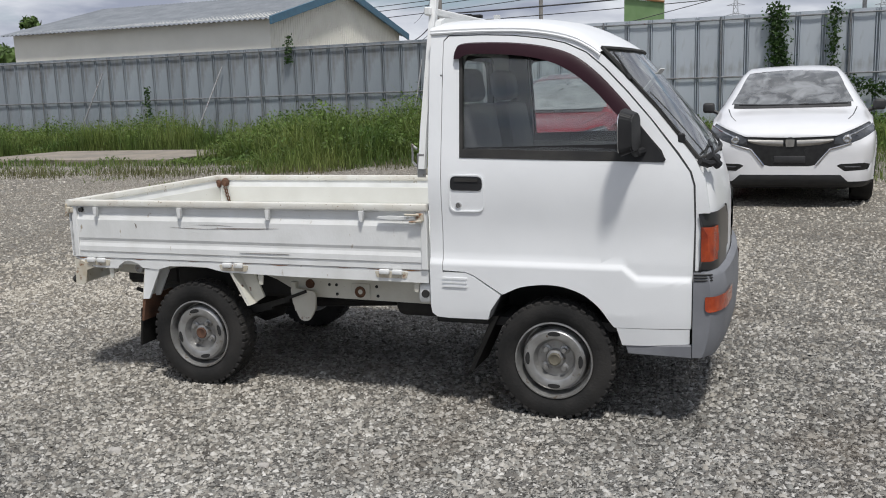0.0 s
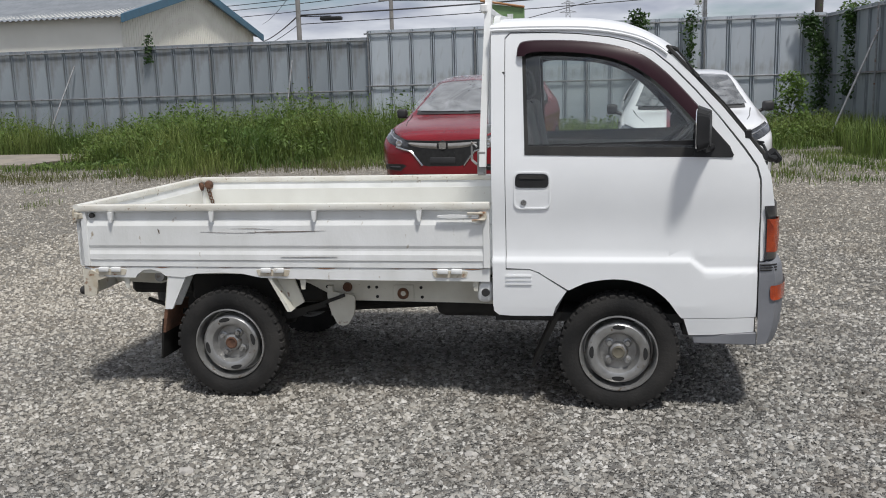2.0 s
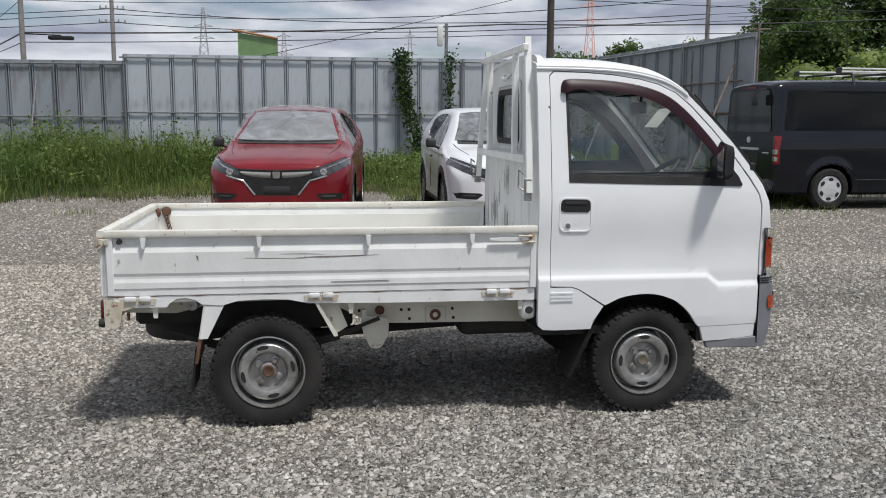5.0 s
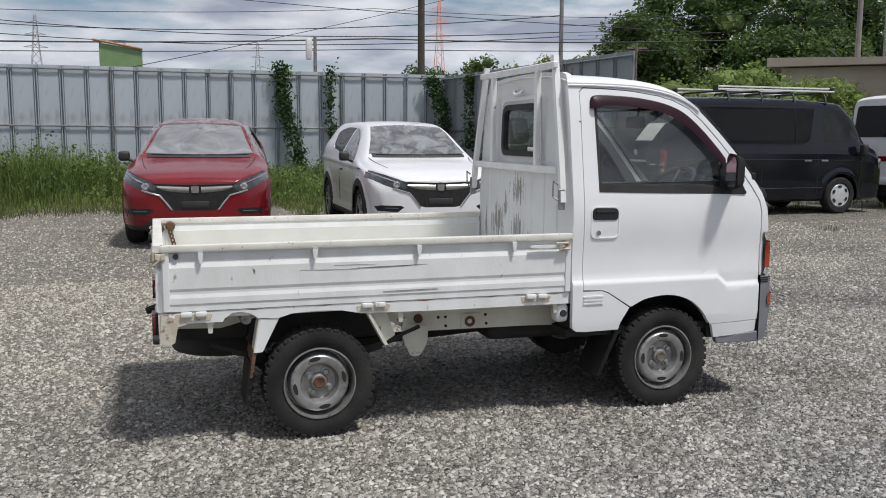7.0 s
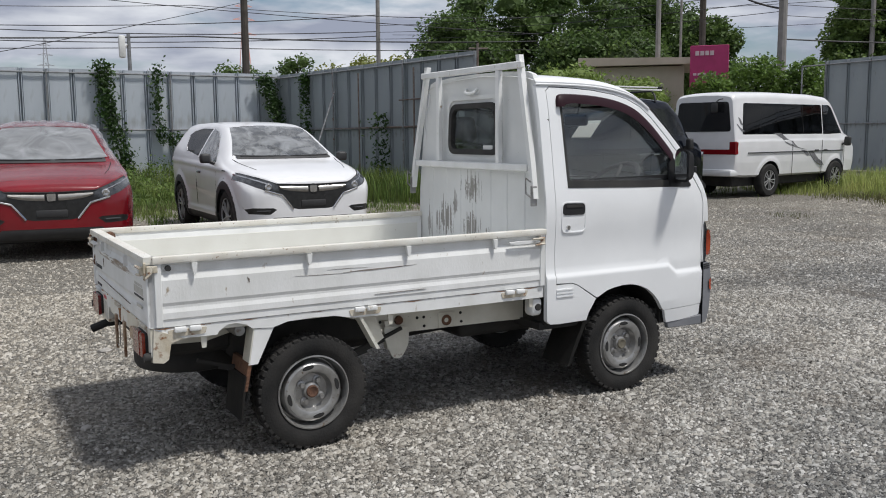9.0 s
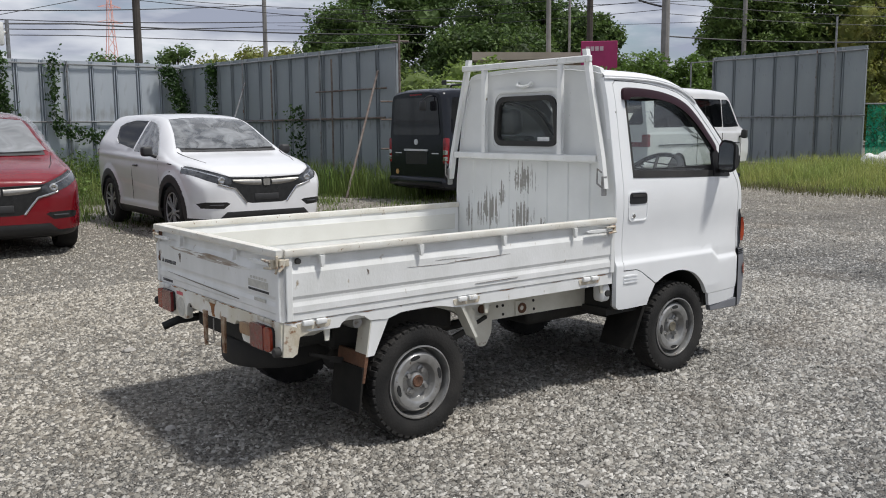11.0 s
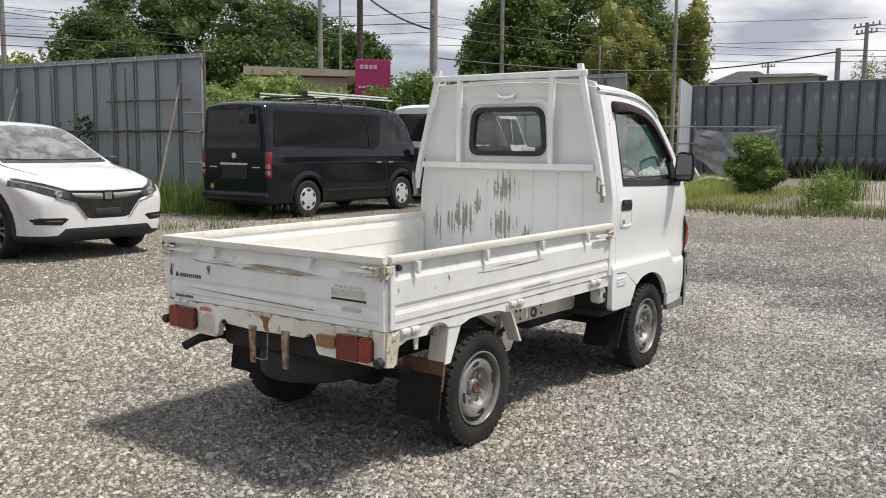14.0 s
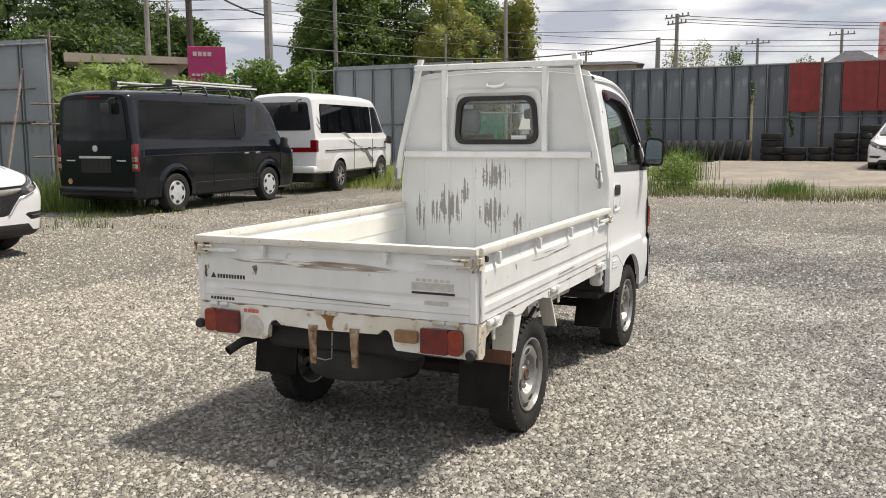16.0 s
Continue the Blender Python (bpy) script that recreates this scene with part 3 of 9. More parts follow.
    lo = spline([(1.468, 1.615), (1.474, 1.622), (1.50, 1.630), (1.56, 1.632), (1.72, 1.620), (1.85, 1.594), (1.955, 1.548), (2.06, 1.468), (2.165, 1.358), (2.205, 1.312)], 4)
    bm = bmesh.new()
    rows = []
    for (ux, uz), (lx, lz) in zip(up, lo):
        yu, yl = half_width(ux, uz), half_width(lx, lz)
        rows.append([(ux, s * (yu + 0.001), uz), (ux * 0.9 + lx * 0.1, s * (yu + 0.016), uz * 0.9 + lz * 0.1), ((ux + lx) / 2, s * ((yu + yl) / 2 + 0.026), (uz + lz) / 2), (lx, s * (yl + 0.028), lz), (lx, s * (yl + 0.024), lz + 0.002)])
    grid(bm, rows)
    part("wind_deflector", bm, M_VISOR, door, "dark smoked wind deflector")
    # handle in its pressed recess, lock, louvres
    w = half_width(1.5, 1.07)
    bm = bmesh.new()
    prism(bm, rounded([(1.424, 1.038), (1.574, 1.036), (1.572, 1.096), (1.428, 1.100)], 0.022), "y", s * (w - 0.004), s * (w + 0.005))
    part("door_handle", bm, M_BLACKPL, door, "black flap door handle")
    bm = bmesh.new()
    prism(bm, rounded([(1.445, 1.078), (1.556, 1.076), (1.556, 1.091), (1.445, 1.093)], 0.006), "y", s * (w + 0.004), s * (w + 0.009))
    part("handle_lip", bm, M_RUBBER, door)
    bm = bmesh.new()
    ring_o, ring_i = rounded([(1.418, 0.94), (1.582, 0.94), (1.582, 1.106), (1.418, 1.108)], 0.035), rounded([(1.424, 0.946), (1.576, 0.946), (1.576, 1.100), (1.424, 1.102)], 0.03)
    part("handle_surround", frame_loop(ring_o, ring_i, "y", s * (w - 0.003), s * (w + 0.003)), M_PAINT, door)
    bm = bmesh.new()
    lathe(bm, [(0.0, s * (w + 0.006)), (0.012, s * (w + 0.006)), (0.015, s * (w - 0.002))], "y", 16, (1.462, 0, 0.97))
    part("door_lock", bm, M_CHROME, door)
    for k in range(3):
        bm = bmesh.new()
        w2 = half_width(1.43, 0.63)
        prism(bm, rounded([(1.378, 0.640 - k * 0.018), (1.496, 0.640 - k * 0.018), (1.496, 0.632 - k * 0.018), (1.378, 0.632 - k * 0.018)], 0.003, 2), "y", s * (w2 - 0.004), s * (w2 + 0.006))
        part("louvre", bm, M_PAINT, truck)
    # wheel housing
    bm = bmesh.new()
    rows = [[(x, s * d, z) for x, z in ARCH_IN] for d in (0.68, 0.40)]
    grid(bm, rows)
    part("wheel_housing", bm, M_UNDER, truck)
    bm = bmesh.new()
    prism(bm, ARCH_IN, "y", s * 0.39, s * 0.40)
    part("housing_inner_wall", bm, M_UNDER, truck)
    # front mud flap
    bm = bmesh.new()
    prism(bm, [(1.60, 0.46), (1.63, 0.46), (1.505, 0.195), (1.485, 0.195)], "y", s * 0.44, s * 0.675)
    part("front_mud_flap", bm, M_FLAP, truck, "black rubber mud flap behind the front wheel")

# roof
prof = spline([(1.315, 1.742), (1.5, 1.742), (1.7, 1.735), (1.84, 1.718), (1.96, 1.688), (2.04, 1.648), (2.085, 1.615)], 4)
bm = bmesh.new()
rows = []
for x, z in prof:
    w = half_width(x, z) + 0.006
    bow = 0.085 * min(1, max(0, (x - 1.88) / 0.205))
    rows.append([(x + bow * (1 - f * f), w * f, z + d * (1 - 0.62 * min(1, max(0, (x - 1.90) / 0.185))) - (0.012 if x < 1.33 else 0) * (abs(f) < 0.97)) for f, d in
                 ((-1, -0.012), (-1.004, 0.004), (-0.985, 0.016), (-0.95, 0.027), (-0.88, 0.038), (-0.6, 0.058), (-0.3, 0.068), (0, 0.072), (0.3, 0.068), (0.6, 0.058), (0.88, 0.038), (0.95, 0.027), (0.985, 0.016), (1.004, 0.004), (1, -0.012))])
grid(bm, rows)
part("roof", bm, M_PAINT, truck)
for s in (-1, 1):
    bm = bmesh.new()
    tube(bm, [(x, s * (half_width(x, z) + 0.008), z - 0.010) for x, z in prof], 0.006, 6)
    part("drip_rail", bm, M_PAINT, truck)
bm = bmesh.new()
box(bm, 1.345, 1.84, -0.52, 0.52, 1.70, 1.715)
part("headlining", bm, M_TRIMGREY, truck)


def front_x(y, z, base):
    """The bowed nose in plan, leaning back towards the top."""
    t = abs(y)
    x = base + 0.045 * (1 - (t / 0.66) ** 2) - max(0, (t - 0.55) / 0.13) ** 2 * 0.045
    return x - (max(z - 0.88, 0) / 0.29) ** 2 * 0.068


YS = [-0.672, -0.66, -0.64, -0.61, -0.57, -0.5, -0.4, -0.25, -0.1, 0, 0.1, 0.25, 0.4, 0.5, 0.57, 0.61, 0.64, 0.66, 0.672]
bm = bmesh.new()
grid(bm, [[(front_x(y, z, 2.555), y * (1 - max(z - 0.95, 0) * 0.12), z) for y in YS] for z in (0.69, 0.75, 0.82, 0.88, 0.94, 1.0, 1.05, 1.10, 1.14, 1.165)])
part("front_panel", bm, M_PAINT, truck)
bm = bmesh.new()
rows = []
for k in range(9):
    t = k / 8
    x, z, wy = 2.085 + (2.492 - 2.085) * t, 1.635 + (1.168 - 1.635) * t + 0.012 * math.sin(math.pi * t), 0.598 + 0.050 * t
    rows.append([(x + (0.085 - 0.035 * t) * (1 - (f) ** 2), wy * f, z) for f in (-1, -0.9, -0.7, -0.4, 0, 0.4, 0.7, 0.9, 1)])
g = part("windscreen", (grid(bm, rows), bm)[1], G_WIND, truck, "raked windscreen with black rubber seal")
g.visible_shadow = False
bm = bmesh.new()
loop = [rows[0][i] for i in range(9)] + [r[-1] for r in rows[1:]] + rows[-1][-2::-1] + [r[0] for r in rows[-2:0:-1]]
tube(bm, [Vector(p) + Vector((0.004, 0, 0.002)) for p in loop + loop[:1]], 0.0085, 6)
part("windscreen_seal", bm, M_RUBBER, truck)
# wiper arms at the foot of the screen, and a hose along the pillar
for y0 in (-0.45, 0.1):
    bm = bmesh.new()
    tube(bm, [(2.545, y0, 1.155), (2.535, y0 + 0.05, 1.19), (2.50, y0 + 0.33, 1.215)], 0.007, 6)
    tube(bm, [(2.53, y0 + 0.02, 1.205), (2.52, y0 + 0.25, 1.20), (2.47, y0 + 0.5, 1.225)], 0.005, 6)
    part("wiper", bm, M_BLACKPL, truck)
bm = bmesh.new()
tube(bm, [(2.50, -0.66, 1.16), (2.53, -0.63, 1.145), (2.555, -0.58, 1.15), (2.56, -0.52, 1.165)], 0.016, 8)
tube(bm, [(2.535, -0.60, 1.175), (2.57, -0.57, 1.135)], 0.02, 8)
part("wiper_pivot", bm, M_BLACKPL, truck)
bm = bmesh.new()
tube(bm, [(2.21, -0.625, 1.515), (2.16, -0.60, 1.585), (2.135, -0.59, 1.615)], 0.0045, 6)
tube(bm, [(2.21, -0.632, 1.513), (2.33, -0.648, 1.385), (2.425, -0.66, 1.265)], 0.004, 6)
tube(bm, [(2.20, -0.63, 1.518), (2.215, -0.633, 1.500)], 0.012, 8)
box(bm, 2.41, 2.44, -0.672, -0.652, 1.235, 1.275, 0.005)
part("pillar_aerial", bm, M_BLACKPL, truck)
# bumper
bm = bmesh.new()
rows = []
for z, d in ((0.700, -0.015), (0.694, 0.0), (0.68, 0.012), (0.62, 0.02), (0.52, 0.022), (0.42, 0.014), (0.36, 0.0), (0.332, -0.012), (0.328, -0.05)):
    rows.append([(front_x(y, 0.8, 2.575) + d, y * 1.025, z) for y in YS])
for r in rows:
    z = r[0][2]
    r.insert(0, (2.484, -0.694 - (0.004 if z < 0.69 else 0), z))
    r.append((2.484, 0.694 + (0.004 if z < 0.69 else 0), z))
grid(bm, rows)
part("bumper", bm, M_BUMPER, truck, "weathered grey plastic bumper")
for s in (-1, 1):
    bm = bmesh.new()
    prism(bm, [(2.205, 0.366), (2.484, 0.384), (2.484, 0.326), (2.215, 0.330)], "y", s * 0.66, s * 0.692)
    bmesh.ops.bevel(bm, geom=bm.edges[:], offset=0.004, affect="EDGES")
    part("bumper_side_skirt", bm, M_BUMPER, truck)
    for k in range(3):
        bm = bmesh.new()
        z = 0.690 - 0.012 * k
        tube(bm, [(2.487, s * 0.698, z), (2.53, s * 0.692, z), (2.56, s * 0.676, z)], 0.004, 6)
        part("bumper_groove", bm, M_BLACKPL, truck)
    # corner lamp: housing and amber lens
    for nm, mt, off, y0, y1, z0, z1, cut in (("lamp_housing", M_GRILLEBL, 0.010, 0.28, 0.672, 0.700, 0.945, 0.03), ("turn_signal", M_AMBER, 0.023, 0.600, 0.668, 0.745, 0.890, 0.02)):
        bm = bmesh.new()
        ys = np.linspace(y0, y1, 9)
        rows = []
        for j, z in enumerate(np.linspace(z0, z1, 5)):
            rows.append([(front_x(y, z, 2.555 + off) - (0.02 if j in (0, 4) and i in (0, 8) else 0), s * (y + (off + 0.002) * (y > 0.63)), z) for i, y in enumerate(ys)])
        tail = 2.509 if nm == "lamp_housing" else 2.513
        for r in rows:
            r.append((tail, s * (half_width(2.52, 0.8) + off), r[0][2]))
        grid(bm, rows)
        part(nm, bm, mt, truck)
    bm = bmesh.new()
    rows = []
    for z, q in ((0.532, 0.012), (0.538, 0.004), (0.548, 0.0), (0.592, 0.0), (0.598, 0.004)):
        row = [(front_x(y, 0.8, 2.604), s * (y * 1.025 + 0.004 * (y > 0.62)), z + 0.012 * (0.655 - y) / 0.275) for y in np.linspace(0.42, 0.655, 12)]
        row += [(2.552 + q * 0.4, s * 0.6945, z), (2.533 + q, s * 0.6985, z)]
        rows.append(row)
    grid(bm, rows)
    part("side_marker", bm, M_AMBER, truck)

# back wall of the cab, with its window
def back_w(z):
    return 0.69 - max(z - 1.13, 0) * 0.15 - max(z - 1.6, 0) * 0.2


BACK = [(-back_w(z), z) for z in (0.60, 1.13, 1.4, 1.6, 1.70)] + [(-0.578, 1.752), (-0.555, 1.790), (-0.50, 1.806), (-0.28, 1.818), (0, 1.822), (0.28, 1.818), (0.50, 1.806), (0.555, 1.790), (0.578, 1.752)] + [(back_w(z), z) for z in (1.70, 1.6, 1.4, 1.13, 0.60)]
CW = 0.03
REARWIN = rounded([(CW - 0.280, 1.360), (CW + 0.280, 1.360), (CW + 0.255, 1.648), (CW - 0.255, 1.648)], 0.075, 6)
REARPANE = rounded([(CW - 0.256, 1.384), (CW + 0.256, 1.384), (CW + 0.232, 1.625), (CW - 0.232, 1.625)], 0.06, 6)


def head_material():
    """Cab back: white paint scraped to grey metal in upright streaks, with rust at the foot."""
    m = mat("scraped_cab_back", (0.70, 0.71, 0.70), (0.62, 0.63, 0.62), 4.0, 0.45, bump=0.03, bscale=120)
    n, l = m.node_tree.nodes, m.node_tree.links
    b = n["Principled BSDF"]
    old = b.inputs["Base Color"].links[0].from_socket
    tc, mp = n.new("ShaderNodeTexCoord"), n.new("ShaderNodeMapping")
    mp.inputs["Scale"].default_value = (1, 70, 3.4)
    l.new(tc.outputs["Object"], mp.inputs["Vector"])
    no = n.new("ShaderNodeTexNoise")
    no.inputs["Scale"].default_value, no.inputs["Detail"].default_value = 1.0, 7.0
    l.new(mp.outputs["Vector"], no.inputs["Vector"])
    fine = n.new("ShaderNodeTexNoise")
    fine.inputs["Scale"].default_value, fine.inputs["Detail"].default_value = 55.0, 5.0
    l.new(tc.outputs["Object"], fine.inputs["Vector"])
    total = None
    for cy, cz, ry, rz in ((0.05, 1.15, 0.19, 0.17), (0.38, 0.95, 0.18, 0.22), (0.05, 0.92, 0.17, 0.17), (0.24, 1.04, 0.07, 0.16), (-0.12, 0.86, 0.10, 0.14), (0.56, 0.92, 0.08, 0.2)):
        mb = n.new("ShaderNodeMapping")
        mb.inputs["Location"].default_value = (0, -cy / ry, -cz / rz)
        mb.inputs["Scale"].default_value = (0, 1 / ry, 1 / rz)
        l.new(tc.outputs["Object"], mb.inputs["Vector"])
        ln = n.new("ShaderNodeVectorMath")
        ln.operation = "LENGTH"
        l.new(mb.outputs["Vector"], ln.inputs[0])
        mr = n.new("ShaderNodeMapRange")
        mr.inputs["From Min"].default_value, mr.inputs["From Max"].default_value = 1.0, 0.2
        l.new(ln.outputs["Value"], mr.inputs["Value"])
        if total is None:
            total = mr.outputs["Result"]
        else:
            mx = n.new("ShaderNodeMath")
            mx.operation = "MAXIMUM"
            l.new(total, mx.inputs[0]), l.new(mr.outputs["Result"], mx.inputs[1])
            total = mx.outputs["Value"]
    a1, a2, th = n.new("ShaderNodeMath"), n.new("ShaderNodeMath"), n.new("ShaderNodeMapRange")
    a1.operation = a2.operation = "MULTIPLY_ADD"
    a1.inputs[1].default_value = 0.315
    l.new(total, a1.inputs[0]), l.new(no.outputs["Fac"], a1.inputs[2])
    a2.inputs[1].default_value = 0.25
    l.new(fine.outputs["Fac"], a2.inputs[0]), l.new(a1.outputs["Value"], a2.inputs[2])
    th.inputs["From Min"].default_value, th.inputs["From Max"].default_value = 0.872, 0.886
    l.new(a2.outputs["Value"], th.inputs["Value"])
    mx = n.new("ShaderNodeMix")
    mx.data_type = "RGBA"
    l.new(th.outputs["Result"], mx.inputs["Factor"]), l.new(old, mx.inputs[6])
    mx.inputs[7].default_value = (0.26, 0.25, 0.23, 1)
    l.new(mx.outputs[2], b.inputs["Base Color"])
    return m


M_HEAD = head_material()
bm = sheet([BACK, REARWIN], [-0.5, -0.25, 0, 0.25, 0.5], [1.13, 1.4, 1.6], lambda y, z: (1.316 + max(z - 1.3, 0) * 0.02, y, z), lambda y, z: (1.345 + max(z - 1.3, 0) * 0.02, y, z))
back = part("cab_back", bm, M_HEAD, truck, "scraped white cab back panel")
part("rear_window_seal", frame_loop(rounded([(CW - 0.287, 1.353), (CW + 0.287, 1.353), (CW + 0.261, 1.655), (CW - 0.261, 1.655)], 0.08, 6), REARPANE, "x", 1.308, 1.34), M_RUBBER, back)
bm = bmesh.new()
prism(bm, REARPANE, "x", 1.324, 1.328)
g = part("rear_window_glass", bm, G_CLEAR, back)
g.visible_shadow = False
# raised pressing round the window and shallow upright ribs below
part("window_pressing", frame_loop(rounded([(CW - 0.325, 1.318), (CW + 0.325, 1.318), (CW + 0.292, 1.70), (CW - 0.292, 1.70)], 0.06, 6), rounded([(CW - 0.303, 1.340), (CW + 0.303, 1.340), (CW + 0.27, 1.675), (CW - 0.27, 1.675)], 0.06, 6), "x", 1.313, 1.322), M_HEAD, back)
for y in (-0.5, -0.33, -0.16, 0.01, 0.18, 0.35, 0.52):
    bm = bmesh.new()
    prism(bm, [(y - 0.012, 1.3165), (y - 0.005, 1.310), (y + 0.005, 1.310), (y + 0.012, 1.3165)], "z", 0.68, 1.26)
    for v in bm.verts:
        v.co = (v.co.y, v.co.x, v.co.z)
    part("back_rib", bm, M_HEAD, back)

# guard frame behind the cab
guard = part("guard_frame", boxes((1.262, 1.292, -0.535, 0.575, 1.822, 1.858), bev=0.005), M_BEDPAINT, truck, "white square-tube guard frame")
part("guard_middle_bar", boxes((1.258, 1.292, -0.60, 0.655, 1.272, 1.310), bev=0.005), M_BEDPAINT, guard)
for y in (-0.305, 0.365):
    part("guard_upright", boxes((1.262, 1.292, y - 0.017, y + 0.017, 1.309, 1.823), bev=0.004), M_BEDPAINT, guard)
for s, yb, yt in ((-1, -0.652, -0.487), (1, 0.712, 0.548)):
    bm = bmesh.new()
    rows = []
    for z, t in ((1.13, 0.0), (1.30, 0.18), (1.86, 1.0), (1.895, 1.05)):
        y = yb + (yt - yb) * t
        x = 1.272 + 0.02 * t
        rows.append([(x - 0.012, y - 0.016, z), (x - 0.012, y + 0.016, z), (x + 0.018, y + 0.016, z), (x + 0.018, y - 0.016, z), (x - 0.012, y - 0.016, z)])
    grid(bm, rows)
    bmesh.ops.remove_doubles(bm, verts=bm.verts[:], dist=1e-5)
    bmesh.ops.holes_fill(bm, edges=bm.edges[:])
    part("guard_post", bm, M_BEDPAINT, guard)
    bm = bmesh.new()
    y = yb
    box(bm, 1.25, 1.29, y - 0.006, y + 0.006, 1.09, 1.20, 0.004)
    tube(bm, [(1.25, y, 1.22), (1.225, y - 0.01 * s, 1.24), (1.225, y - 0.01 * s, 1.16), (1.25, y, 1.14)], 0.006, 6)
    part("guard_hook", bm, M_STEEL, guard)
bm = bmesh.new()
tube(bm, [(1.312, -0.03, 1.735), (1.295, -0.02, 1.715), (1.29, 0.03, 1.706), (1.295, 0.08, 1.715), (1.312, 0.09, 1.735)], 0.010, 8)
part("back_light_cover", bm, M_HEAD, back)

# ---- the bed ----
part("bed_floor", boxes((-0.715, 1.305, -0.675, 0.675, 0.628, 0.668)), M_BEDIN, truck)
GATE_OUT = [(0.0, 0.9635), (0.006, 0.9685), (0.012, 0.9635), (0.012, 0.940), (-0.010, 0.934), (-0.010, 0.902), (0.003, 0.868), (0.003, 0.772), (-0.002, 0.757), (-0.002, 0.746), (0.003, 0.728), (0.003, 0.702), (-0.002, 0.696), (-0.002, 0.667)]


def gate(name, length, label):
    """A drop side along +x from 0, outer face towards -y, the top flange at z 0.97."""
    g = new(name)
    g.parent = truck
    bm = bmesh.new()
    inner = [(-0.030, 0.667), (-0.030, 0.90), (-0.024, 0.93), (-0.018, 0.9635), (-0.012, 0.9685)]
    pr = GATE_OUT + inner
    prism(bm, [(-d, z) for d, z in pr], "x", 0, length)
    me = part("gate_panel", bm, [M_BEDPAINT], g, label, crease=9)
    bm = bmesh.new()
    prism(bm, rounded([(-0.016, 0.941), (0.032, 0.941), (0.032, 0.972), (-0.016, 0.972)], 0.006, 2), "x", -0.004, length + 0.004)
    part("top_flange", bm, M_RIM_EDGE, g, "rust-edged top flange")
    for x0 in (0.0, length - 0.03):
        bm = bmesh.new()
        box(bm, x0, x0 + 0.03, -0.008, 0.02, 0.668, 0.942, 0.003)
        part("end_stile", bm, M_BEDPAINT, g)
    bm = bmesh.new()
    box(bm, 0.03, length - 0.03, 0.0302, 0.034, 0.80, 0.90, 0.0015)
    part("inner_pressing", bm, M_BEDIN, g)
    return g


def hooks(g, xs):
    for x in xs:
        bm = bmesh.new()
        prism(bm, [(x - 0.012, 0.938), (x + 0.012, 0.938), (x + 0.009, 0.905), (x + 0.004, 0.888), (x - 0.004, 0.888), (x - 0.009, 0.905)], "y", -0.024, -0.006)
        part("rope_hook", bm, M_BEDPAINT, g)


def latch(g, x, d):
    """A latch handle that points away from the corner."""
    bm = bmesh.new()
    prism(bm, rounded([(x, 0.906), (x + d * 0.13, 0.902), (x + d * 0.19, 0.908), (x + d * 0.19, 0.916), (x + d * 0.13, 0.919), (x, 0.916)], 0.004, 2), "y", -0.028, -0.012)
    part("latch_handle", bm, M_BEDPAINT, g)
    bm = bmesh.new()
    box(bm, min(x, x - d * 0.035), max(x, x - d * 0.035), -0.026, -0.006, 0.895, 0.932, 0.004)
    tube(bm, [(x - d * 0.02, -0.028, 0.925), (x + d * 0.05, -0.03, 0.926)], 0.006, 6)
    tube(bm, [(x - d * 0.03, -0.028, 0.897), (x + d * 0.03, -0.03, 0.893)], 0.006, 6)
    part("latch_body", bm, M_RUSTCREAM, g)


gr = gate("side_gate", 2.02, "dented white side gate with a dark scrape")
gr.matrix_local = pose(-0.715, -0.700, 0)
hooks(gr, (0.168, 0.69, 1.20, 1.70))
latch(gr, 1.975, -1)
gl = gate("side_gate", 2.02, "white side gate with chipped paint")
gl.matrix_local = pose(1.305, 0.700, 0, 0, 0, 180)
hooks(gl, (0.32, 0.82, 1.33, 1.85))
latch(gl, 0.045, 1)
gt = gate("tailgate", 1.39, "white tailgate with long brown scrape and faded stickers")
gt.matrix_local = pose(-0.738, 0.695, 0, 0, 0, -90)
hooks(gt, (0.37, 0.985))
latch(gt, 0.045, 1)
latch(gt, 1.345, -1)
# long scrapes
M_SCRAPE = mat("scraped_metal", (0.24, 0.17, 0.11), (0.52, 0.50, 0.46), 26, 0.7, bump=0.2, bscale=80, stretch=(0.25, 1, 3), spots=(0.74, 0.74, 0.71), spot_scale=20, spot_lo=0.52, spot_hi=0.58)
M_DARKSCR = mat("dark_scratch", (0.10, 0.07, 0.05), (0.30, 0.28, 0.26), 25, 0.7, stretch=(0.3, 1, 4))


def scrape(g, pts, material, d=-0.0045):
    bm = bmesh.new()
    prism(bm, pts, "y", d, d + 0.003)
    part("scrape", bm, material, g)


scrape(gr, [(0.86, 0.836), (1.00, 0.834), (1.14, 0.838), (1.25, 0.844), (1.13, 0.842), (0.96, 0.8405)], M_DARKSCR)
scrape(gr, [(0.62, 0.838), (0.72, 0.8335), (0.90, 0.832), (0.72, 0.8355)], M_DARKSCR)
scrape(gr, [(0.78, 0.854), (0.90, 0.8525), (0.99, 0.850), (0.90, 0.855)], M_DARKSCR)
scrape(gr, [(1.02, 0.7175), (1.14, 0.716), (1.30, 0.719), (1.14, 0.7195)], M_DARKSCR, -0.0065)
scrape(gr, [(0.40, 0.855), (0.405, 0.835), (0.412, 0.828), (0.410, 0.848)], M_DARKSCR)
scrape(gt, [(0.18, 0.872), (0.24, 0.860), (0.40, 0.857), (0.55, 0.850), (0.74, 0.848), (0.90, 0.851), (1.06, 0.852), (1.13, 0.858), (1.09, 0.864), (1.0, 0.868), (0.86, 0.880), (0.66, 0.883), (0.58, 0.875), (0.40, 0.878), (0.28, 0.874)], M_SCRAPE)
